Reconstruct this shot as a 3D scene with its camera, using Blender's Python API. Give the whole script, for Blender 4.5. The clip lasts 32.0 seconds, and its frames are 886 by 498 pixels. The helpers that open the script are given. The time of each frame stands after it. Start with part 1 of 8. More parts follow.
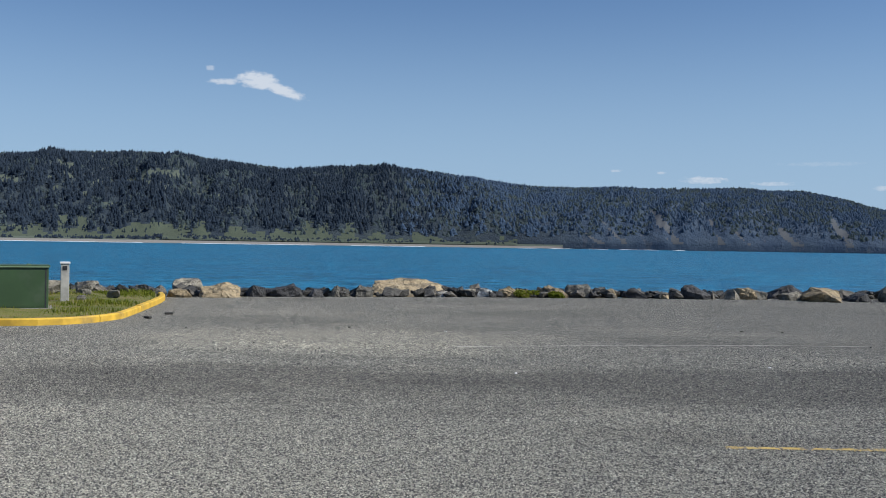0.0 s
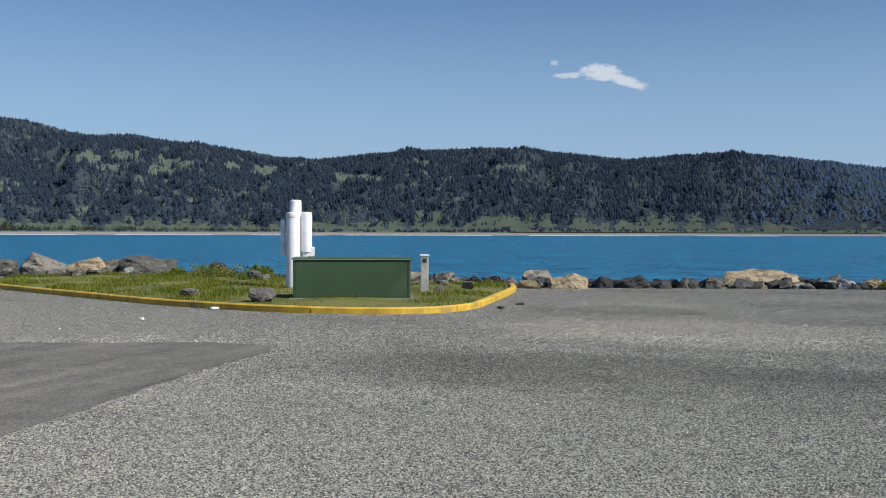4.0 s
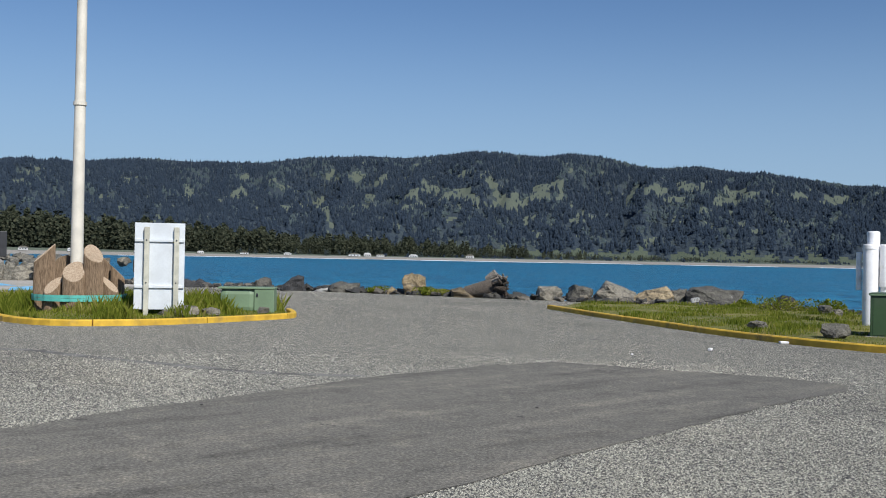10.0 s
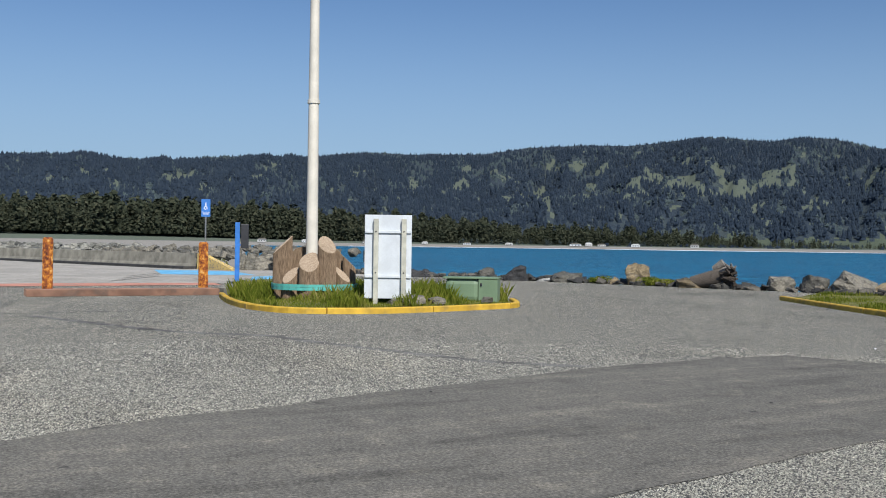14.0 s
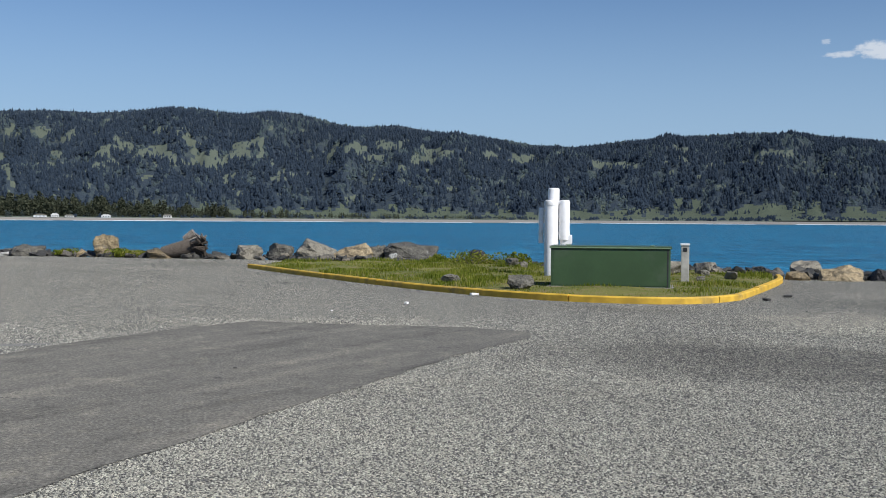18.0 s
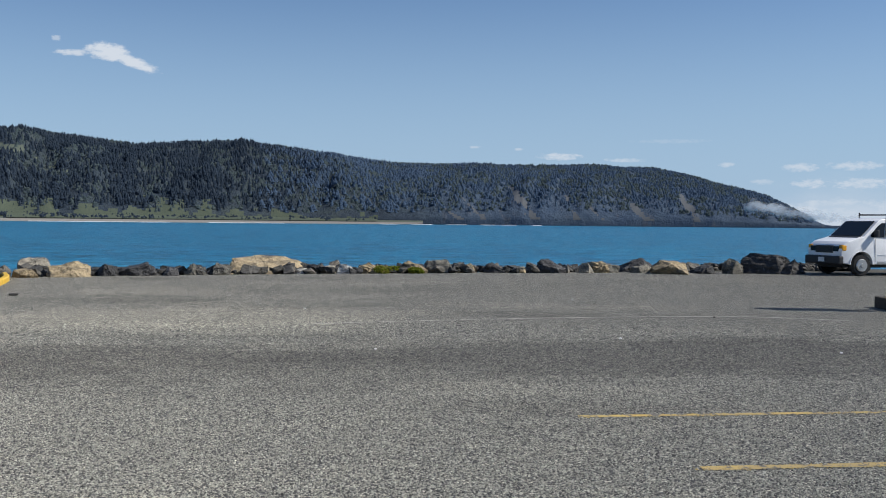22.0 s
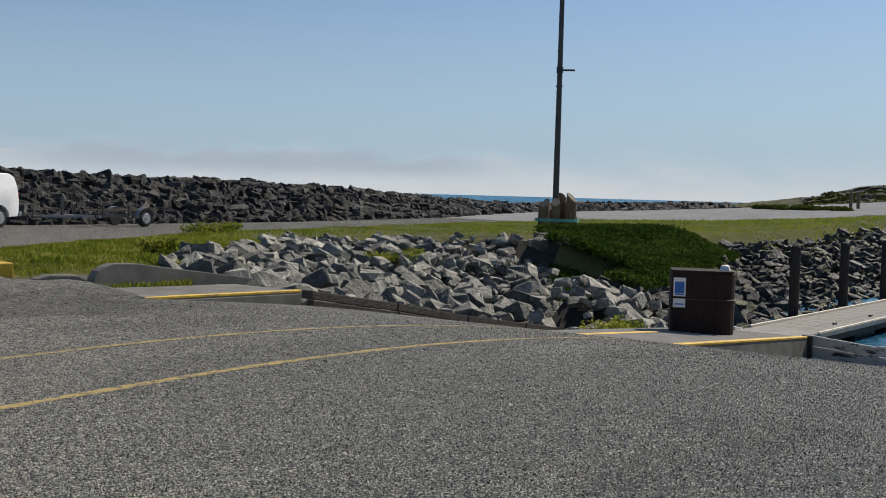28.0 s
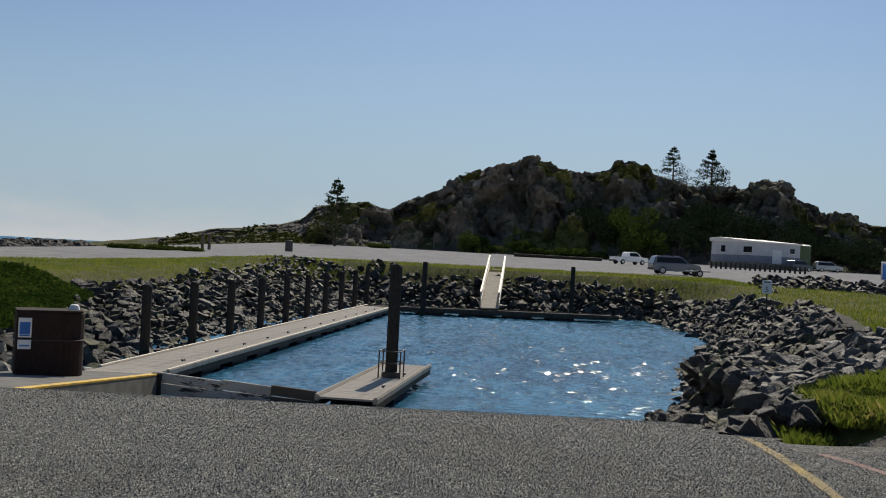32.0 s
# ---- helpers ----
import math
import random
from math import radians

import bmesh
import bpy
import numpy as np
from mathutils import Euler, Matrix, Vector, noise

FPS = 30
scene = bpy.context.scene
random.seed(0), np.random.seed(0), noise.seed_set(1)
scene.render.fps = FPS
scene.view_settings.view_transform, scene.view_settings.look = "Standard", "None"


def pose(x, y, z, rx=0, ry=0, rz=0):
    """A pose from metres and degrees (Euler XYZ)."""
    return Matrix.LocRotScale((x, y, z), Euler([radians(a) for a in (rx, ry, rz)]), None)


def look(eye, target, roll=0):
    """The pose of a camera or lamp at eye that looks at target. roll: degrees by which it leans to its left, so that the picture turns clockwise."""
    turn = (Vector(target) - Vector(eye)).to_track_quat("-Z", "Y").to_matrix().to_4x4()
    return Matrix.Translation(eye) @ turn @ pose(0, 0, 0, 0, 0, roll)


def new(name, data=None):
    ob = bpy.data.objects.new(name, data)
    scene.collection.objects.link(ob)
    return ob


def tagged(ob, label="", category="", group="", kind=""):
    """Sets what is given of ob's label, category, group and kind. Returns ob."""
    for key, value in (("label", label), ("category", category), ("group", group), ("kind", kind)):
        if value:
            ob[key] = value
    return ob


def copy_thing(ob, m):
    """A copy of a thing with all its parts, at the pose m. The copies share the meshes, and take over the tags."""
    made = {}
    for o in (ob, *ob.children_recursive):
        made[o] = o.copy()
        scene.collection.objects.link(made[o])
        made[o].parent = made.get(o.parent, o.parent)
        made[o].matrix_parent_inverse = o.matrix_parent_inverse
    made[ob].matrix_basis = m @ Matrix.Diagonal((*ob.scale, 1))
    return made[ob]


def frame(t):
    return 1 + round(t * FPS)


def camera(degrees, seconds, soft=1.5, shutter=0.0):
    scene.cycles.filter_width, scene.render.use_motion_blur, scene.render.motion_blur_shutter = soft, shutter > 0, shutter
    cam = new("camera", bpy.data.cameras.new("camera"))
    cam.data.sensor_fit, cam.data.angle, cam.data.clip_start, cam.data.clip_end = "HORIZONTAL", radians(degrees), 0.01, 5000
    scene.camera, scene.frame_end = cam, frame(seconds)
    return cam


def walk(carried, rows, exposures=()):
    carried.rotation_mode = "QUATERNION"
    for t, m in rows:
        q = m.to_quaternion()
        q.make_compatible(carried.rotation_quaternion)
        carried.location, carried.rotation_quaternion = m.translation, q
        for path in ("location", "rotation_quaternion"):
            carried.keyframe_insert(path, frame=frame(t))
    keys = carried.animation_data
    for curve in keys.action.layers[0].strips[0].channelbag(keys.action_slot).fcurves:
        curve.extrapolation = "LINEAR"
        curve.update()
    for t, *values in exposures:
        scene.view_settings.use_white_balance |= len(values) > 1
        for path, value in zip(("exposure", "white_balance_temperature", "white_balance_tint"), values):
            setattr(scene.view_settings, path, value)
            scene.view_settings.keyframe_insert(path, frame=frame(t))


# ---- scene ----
cam = camera(45.81, 32.0, soft=1.0)
EYE, ARM = 1.65, 0.21
# seconds, heading (degrees anticlockwise from +y), tilt, roll
PATH = [
    (0.0, 0.01, -0.22, 0.91),
    (0.5, 2.92, -0.05, 0.96),
    (1.0, 5.52, -0.24, 0.74),
    (1.5, 8.06, -0.58, 0.57),
    (2.0, 11.31, -1.05, 0.49),
    (2.5, 13.19, -0.88, 0.39),
    (4.5, 21.16, -0.84, 0.09),
    (5.0, 23.78, -0.72, 0.06),
    (5.5, 25.71, -0.81, 0.17),
    (6.0, 28.05, -0.99, 0.47),
    (6.5, 29.84, -1.15, 0.64),
    (7.0, 32.71, -1.09, 0.78),
    (7.5, 35.78, -0.97, 0.68),
    (8.0, 38.59, -0.16, 0.64),
    (8.5, 40.90, 0.41, 0.62),
    (9.0, 42.99, 0.60, 0.70),
    (9.5, 45.37, 0.44, 0.99),
    (10.0, 48.78, 0.51, 1.07),
    (10.5, 50.92, 0.47, 1.04),
    (11.0, 52.90, 0.27, 0.71),
    (11.5, 55.80, 0.00, 0.80),
    (12.0, 58.28, -0.09, 0.46),
    (12.5, 59.44, -0.22, 0.45),
    (13.0, 60.27, -0.22, 0.87),
    (13.5, 61.80, -0.12, 0.88),
    (15.5, 51.30, -1.16, 0.50),
    (16.0, 47.76, -1.33, 0.64),
    (16.5, 43.10, -1.44, 0.55),
    (17.0, 38.49, -1.47, 0.55),
    (17.5, 35.94, -1.48, 0.38),
    (18.0, 32.58, -1.58, 0.35),
    (18.5, 26.98, -1.42, 0.23),
    (19.0, 20.27, -1.13, 0.01),
    (19.5, 14.16, -0.69, -0.21),
    (20.0, 9.16, -0.45, -0.34),
    (20.5, 4.91, -0.59, -0.13),
    (21.0, 1.58, -0.68, 0.20),
    (21.5, -2.73, -1.05, 0.23),
    (22.0, -7.61, -1.43, 0.58),
    (22.5, -13.43, -1.86, 0.98),
    (23.0, -18.54, -1.97, 0.86),
    (23.5, -22.20, -2.15, 0.93),
    (24.0, -25.78, -2.71, 0.93),
    (24.5, -30.07, -2.97, 0.84),
    (25.0, -35.12, -3.13, 0.94),
    (25.5, -38.08, -3.10, 1.05),
    (27.5, -49.14, -2.76, 1.11),
    (28.0, -56.03, -3.03, 1.56),
    (28.5, -63.27, -3.20, 2.08),
    (29.0, -70.32, -3.00, 3.01),
    (29.5, -73.95, -2.58, 3.41),
    (30.0, -77.41, -2.28, 3.54),
    (30.5, -81.24, -1.41, 3.44),
    (31.0, -85.01, -0.02, 3.28),
    (31.5, -87.24, 0.78, 3.14),
    (32.0, -90.04, 0.49, 2.99),
]


def aim(yaw, tilt, roll):
    a, p = radians(yaw), radians(tilt)
    eye = Vector((-ARM * math.sin(a), ARM * math.cos(a), EYE))
    way = Vector((-math.sin(a) * math.cos(p), math.cos(a) * math.cos(p), math.sin(p)))
    return look(eye, eye + way, roll)


walk(cam, [(t, aim(a, p, r)) for t, a, p, r in PATH],
     exposures=[(0.0, 0.2, 6250, 10), (13.0, 0.1, 6250, 10), (19.0, 0.2, 6250, 10), (23.0, 0.26, 6500, 10), (25.5, 0.22, 6700, 10), (28.0, 0.15, 7000, 10), (32.0, -0.01, 7200, 10)])

# ---- sky and sun ----
SUN_AZ, SUN_EL = -100.0, 43.0
world = bpy.data.worlds.new("sky")
scene.world = world
world.use_nodes = True
wn, wl = world.node_tree.nodes, world.node_tree.links
sky_tex = wn.new("ShaderNodeTexSky")
sky_tex.sky_type = "NISHITA"
sky_tex.sun_disc = False
sky_tex.sun_elevation = radians(SUN_EL)
sky_tex.sun_rotation = radians(-SUN_AZ)
sky_tex.air_density, sky_tex.dust_density, sky_tex.ozone_density = 1.0, 0.5, 1.6
SKY_STRENGTH = 0.066
wn["Background"].inputs["Strength"].default_value = SKY_STRENGTH


def wmath(op, a, b=None, clamp=False):
    n = wn.new("ShaderNodeMath")
    n.operation, n.use_clamp = op, clamp
    for i, v in enumerate((a, b)):
        if v is None:
            continue
        if isinstance(v, (int, float)):
            n.inputs[i].default_value = v
        else:
            wl.new(v, n.inputs[i])
    return n.outputs[0]


def wnoise(vec, scale, detail, rough=0.55):
    n = wn.new("ShaderNodeTexNoise")
    n.inputs["Scale"].default_value, n.inputs["Detail"].default_value = scale, detail
    n.inputs["Roughness"].default_value = rough
    wl.new(vec, n.inputs["Vector"])
    return n.outputs["Fac"]


def wramp(fac, lo, hi):
    n = wn.new("ShaderNodeMapRange")
    n.interpolation_type = "SMOOTHSTEP"
    n.inputs["From Min"].default_value, n.inputs["From Max"].default_value = lo, hi
    wl.new(fac, n.inputs["Value"])
    return n.outputs[0]


# heading and height angle of the sky's direction, in degrees, for the clouds
w_co = wn.new("ShaderNodeTexCoord").outputs["Generated"]
w_sep = wn.new("ShaderNodeSeparateXYZ")
wl.new(w_co, w_sep.inputs[0])
w_az = wmath("MULTIPLY", wmath("ARCTAN2", wmath("MULTIPLY", w_sep.outputs["X"], -1.0), w_sep.outputs["Y"]), 57.2958)
w_el = wmath("MULTIPLY", wmath("ARCSINE", w_sep.outputs["Z"]), 57.2958)
w_flat = wn.new("ShaderNodeCombineXYZ")
wl.new(w_az, w_flat.inputs[0])
wl.new(wmath("MULTIPLY", w_el, 2.2), w_flat.inputs[1])


noise_of = {}


def cloud_noise(scale):
    if scale not in noise_of:
        noise_of[scale] = wmath("MULTIPLY", wmath("SUBTRACT", wnoise(w_flat.outputs[0], scale, 5.0, 0.62), 0.5), 2.4)
    return noise_of[scale]


def puff(az, el, wide, high, lean, scale, lo, hi, power):
    """An oval cloud round a direction of the sky, with a ragged edge."""
    dx = wmath("SUBTRACT", w_az, az)
    dy = wmath("ADD", wmath("SUBTRACT", w_el, el), wmath("MULTIPLY", dx, lean))
    r2 = wmath("ADD", wmath("POWER", wmath("ABSOLUTE", wmath("DIVIDE", dx, wide)), 2.0),
               wmath("POWER", wmath("ABSOLUTE", wmath("DIVIDE", dy, high)), 2.0))
    ragged = wmath("ADD", wmath("SUBTRACT", 1.0, r2), cloud_noise(scale))
    return wmath("MULTIPLY", wramp(ragged, lo, hi), power)


def bank(az0, az1, soft, el_lo, el_hi, scale, lo, hi, power):
    """A low layer of cloud between two headings, up to a height angle."""
    side = wmath("MULTIPLY", wramp(w_az, az0, az0 + soft), wramp(w_az, az1, az1 - soft))
    n = wnoise(w_flat.outputs[0], scale, 5.0, 0.55)
    lift = wmath("ADD", w_el, wmath("MULTIPLY", wmath("SUBTRACT", n, 0.5), hi))
    upper = wramp(lift, el_hi, el_lo)
    return wmath("MULTIPLY", wmath("MULTIPLY", side, upper), wmath("MULTIPLY", wramp(n, lo, lo + 0.35), power))


clouds = [
    puff(10.1, 8.62, 1.25, 0.5, -0.1, 1.4, -0.1, 0.8, 1.0),
    puff(8.95, 8.2, 1.4, 0.36, -0.33, 1.4, -0.1, 0.9, 1.0),
    puff(11.9, 8.5, 1.2, 0.2, 0.0, 1.4, 0.1, 1.0, 0.85),
    puff(12.65, 9.15, 0.3, 0.2, 0.0, 3.0, 0.1, 0.9, 0.5),
]
for az, el, wide, high, power in [(-9.3, 4.15, 0.4, 0.12, 0.5), (-11.7, 4.02, 0.35, 0.1, 0.55), (-13.9, 3.66, 1.5, 0.26, 0.8), (-17.4, 3.45, 1.4, 0.14, 0.6), (-19.9, 4.46, 2.6, 0.16, 0.18), (-22.7, 3.2, 0.6, 0.16, 0.6),
                                  (-26.4, 3.04, 1.2, 0.3, 0.7), (-29.0, 3.1, 1.7, 0.3, 0.65), (-26.9, 2.2, 1.2, 0.34, 0.7), (-29.3, 2.2, 2.0, 0.4, 0.7), (-33.5, 1.5, 1.3, 0.35, 0.6), (-24.5, 2.3, 0.8, 0.2, 0.4)]:
    clouds.append(puff(az, el, wide, high, 0.0, 2.4, 0.2, 1.2, power))
clouds += [
    puff(-29.0, 0.9, 7.0, 0.8, 0.0, 0.8, 0.2, 1.3, 0.75),
    bank(-150.0, -22.0, 8.0, -0.5, 2.8, 0.2, 0.0, 3.0, 0.9),
]
grey_cloud = wmath("MULTIPLY", bank(-62.0, -30.0, 9.0, 1.5, 2.4, 0.35, 0.0, 2.2, 0.8), wramp(w_el, 0.5, 1.5))
w_mask = clouds[0]
for c in clouds[1:]:
    w_mask = wmath("MAXIMUM", w_mask, c)
w_mix = wn.new("ShaderNodeMix")
w_mix.data_type = "RGBA"
wl.new(w_mask, w_mix.inputs["Factor"])
w_tint = wn.new("ShaderNodeMix")
w_tint.data_type, w_tint.blend_type = "RGBA", "MULTIPLY"
w_tint.inputs["Factor"].default_value = 1.0
wl.new(sky_tex.outputs[0], w_tint.inputs["A"])
w_tint.inputs["B"].default_value = (0.80, 0.97, 1.2, 1)
# pale sea haze low over the whole horizon
w_low = wn.new("ShaderNodeMix")
w_low.data_type = "RGBA"
wl.new(wmath("MULTIPLY", wramp(w_el, 15.0, 0.0), 0.8), w_low.inputs["Factor"])
wl.new(w_tint.outputs["Result"], w_low.inputs["A"])
w_low.inputs["B"].default_value = (4.7, 6.7, 9.2, 1)
wl.new(w_low.outputs["Result"], w_mix.inputs["A"])
w_mix.inputs["B"].default_value = (8.2, 8.9, 9.8, 1)
w_grey = wn.new("ShaderNodeMix")
w_grey.data_type = "RGBA"
wl.new(grey_cloud, w_grey.inputs["Factor"])
wl.new(w_mix.outputs["Result"], w_grey.inputs["A"])
w_grey.inputs["B"].default_value = (4.9, 5.9, 7.4, 1)
wl.new(w_grey.outputs["Result"], wn["Background"].inputs["Color"])

sun_data = bpy.data.lights.new("sun", "SUN")
sun_data.energy, sun_data.angle, sun_data.color = 5.0, radians(0.55), (1.0, 0.95, 0.87)
sun = new("sun", sun_data)
_a, _e = radians(SUN_AZ), radians(SUN_EL)
sun.matrix_world = look((0, 0, 60), (60 * 0 + math.sin(_a) * math.cos(_e), -math.cos(_a) * math.cos(_e), 60 - math.sin(_e)))

# ---- materials ----


class Mat:
    """A node material, with short calls for its nodes."""

    def __init__(self, name, rough=0.8, metal=0.0, spec=0.5):
        self.m = bpy.data.materials.new(name)
        self.m.use_nodes = True
        self.n, self.l = self.m.node_tree.nodes, self.m.node_tree.links
        self.b = self.n["Principled BSDF"]
        self.b.inputs["Roughness"].default_value = rough
        self.b.inputs["Metallic"].default_value = metal
        self.b.inputs["Specular IOR Level"].default_value = spec
        self.b.inputs["Diffuse Roughness"].default_value = 0.75 if rough >= 0.85 else 0.0
        self.geo = self.n.new("ShaderNodeNewGeometry")
        self.tc = self.n.new("ShaderNodeTexCoord")
        self.obj = self.tc.outputs["Object"]
        self.pos = self.geo.outputs["Position"]

    def noise(self, scale, detail=4.0, rough=0.55, vec=None, stretch=None):
        n = self.n.new("ShaderNodeTexNoise")
        n.inputs["Scale"].default_value, n.inputs["Detail"].default_value = scale, detail
        n.inputs["Roughness"].default_value = rough
        vec = vec or self.pos
        if stretch:
            k = self.n.new("ShaderNodeMapping")
            k.inputs["Scale"].default_value = stretch
            self.l.new(vec, k.inputs[0])
            vec = k.outputs[0]
        self.l.new(vec, n.inputs["Vector"])
        return n.outputs["Fac"]

    def cells(self, scale, out="Color", vec=None, stretch=None):
        n = self.n.new("ShaderNodeTexVoronoi")
        n.inputs["Scale"].default_value = scale
        vec = vec or self.pos
        if stretch:
            k = self.n.new("ShaderNodeMapping")
            k.inputs["Scale"].default_value = stretch
            self.l.new(vec, k.inputs[0])
            vec = k.outputs[0]
        self.l.new(vec, n.inputs["Vector"])
        if out == "Color":
            s = self.n.new("ShaderNodeSeparateColor")
            self.l.new(n.outputs["Color"], s.inputs[0])
            return s.outputs[0]
        return n.outputs[out]

    def ramp(self, fac, stops):
        n = self.n.new("ShaderNodeValToRGB")
        e = n.color_ramp.elements
        while len(e) < len(stops):
            e.new(0.5)
        for i, (p, c) in enumerate(stops):
            e[i].position = p
            e[i].color = (*c, 1) if len(c) == 3 else c
        self.l.new(fac, n.inputs[0])
        return n.outputs[0]

    def fac(self, v, lo, hi):
        n = self.n.new("ShaderNodeMapRange")
        n.interpolation_type = "SMOOTHSTEP"
        n.inputs["From Min"].default_value, n.inputs["From Max"].default_value = lo, hi
        self.l.new(v, n.inputs["Value"])
        return n.outputs[0]

    def calc(self, op, a, b):
        n = self.n.new("ShaderNodeMath")
        n.operation = op
        for i, v in enumerate((a, b)):
            if isinstance(v, (int, float)):
                n.inputs[i].default_value = v
            else:
                self.l.new(v, n.inputs[i])
        return n.outputs[0]

    def mix(self, fac, a, b, mode="MIX"):
        n = self.n.new("ShaderNodeMix")
        n.data_type, n.blend_type = "RGBA", mode
        for key, v in (("Factor", fac), ("A", a), ("B", b)):
            s = n.inputs[key] if key == "Factor" else [i for i in n.inputs if i.name == key and i.type == "RGBA"][0]
            if isinstance(v, (int, float)):
                s.default_value = v
            elif isinstance(v, tuple):
                s.default_value = (*v, 1)
            else:
                self.l.new(v, s)
        return [o for o in n.outputs if o.type == "RGBA"][0]

    def random(self):
        return self.n.new("ShaderNodeObjectInfo").outputs["Random"]

    def island(self):
        return self.geo.outputs["Random Per Island"]

    def color(self, c):
        if isinstance(c, tuple):
            self.b.inputs["Base Color"].default_value = (*c, 1)
        else:
            self.l.new(c, self.b.inputs["Base Color"])
        return self

    def rough(self, r):
        self.l.new(r, self.b.inputs["Roughness"])
        return self

    def bump(self, h, strength=0.4, dist=0.02):
        n = self.n.new("ShaderNodeBump")
        n.inputs["Strength"].default_value, n.inputs["Distance"].default_value = strength, dist
        self.l.new(h, n.inputs["Height"])
        if self.b.inputs["Normal"].is_linked:
            self.l.new(self.b.inputs["Normal"].links[0].from_socket, n.inputs["Normal"])
        self.l.new(n.outputs[0], self.b.inputs["Normal"])
        return self


def plain(name, c, rough=0.6, metal=0.0, vary=0.18, scale=6.0, bump=0.1, spec=0.5, dirt=None):
    """Paint or plain stuff with slight grain and wear."""
    k = Mat(name, rough, metal, spec)
    big, fine = k.noise(scale, 5.0), k.noise(scale * 9, 3.0)
    lo = tuple(v * (1 - vary) for v in c)
    hi = tuple(min(1.0, v * (1 + vary * 0.6)) for v in c)
    base = k.mix(k.fac(big, 0.3, 0.7), lo, hi)
    base = k.mix(k.calc("MULTIPLY", k.fac(fine, 0.35, 0.75), 0.25), base, tuple(v * 0.75 for v in c))
    if dirt:
        base = k.mix(k.calc("MULTIPLY", k.fac(k.noise(scale * 0.6, 6.0, 0.65), 0.5, 0.72), 0.7), base, dirt)
    k.color(base)
    if bump:
        k.bump(fine, bump, 0.004)
    return k.m


def worn(k, base):
    """Long-standing marks of the lot: a dark driving lane, a pale dusty stretch, loose stains."""
    at = k.n.new("ShaderNodeSeparateXYZ")
    k.l.new(k.pos, at.inputs[0])
    x, y = at.outputs["X"], at.outputs["Y"]
    drift = k.calc("MULTIPLY", k.calc("SUBTRACT", k.noise(0.3, 6.0, 0.62, stretch=(0.7, 1.5, 1.0)), 0.5), 7.0)
    lane = k.fac(k.calc("ABSOLUTE", k.calc("ADD", k.calc("SUBTRACT", y, 12.9), drift), 0.0), 2.6, 0.7)
    lane = k.calc("MULTIPLY", k.calc("MULTIPLY", lane, k.fac(x, -7.5, -4.0)), k.fac(x, 15.0, 9.0))
    base = k.mix(k.calc("MULTIPLY", lane, 0.9), base, k.mix(1.0, base, (0.6, 0.595, 0.6), "MULTIPLY"))
    dust = k.calc("ADD", k.calc("POWER", k.calc("ABSOLUTE", k.calc("DIVIDE", k.calc("ADD", x, 1.5), 4.2), 0.0), 2.0),
                  k.calc("POWER", k.calc("ABSOLUTE", k.calc("DIVIDE", k.calc("SUBTRACT", y, 18.5), 3.2), 0.0), 2.0))
    dust = k.fac(k.calc("ADD", dust, k.calc("MULTIPLY", drift, 0.4)), 1.3, 0.1)
    base = k.mix(k.calc("MULTIPLY", dust, 0.8), base, k.mix(1.0, base, (1.5, 1.47, 1.4), "MULTIPLY"))
    stain = k.noise(0.19, 7.0, 0.66, stretch=(0.8, 1.6, 1.0))
    base = k.mix(k.calc("MULTIPLY", k.fac(stain, 0.5, 0.64), 0.5), base, k.mix(1.0, base, (0.6, 0.59, 0.585), "MULTIPLY"))
    pale = k.noise(0.16, 7.0, 0.68, stretch=(1.0, 1.7, 1.0))
    return k.mix(k.calc("MULTIPLY", k.fac(pale, 0.5, 0.64), 0.5), base, k.mix(1.0, base, (1.4, 1.37, 1.32), "MULTIPLY"))


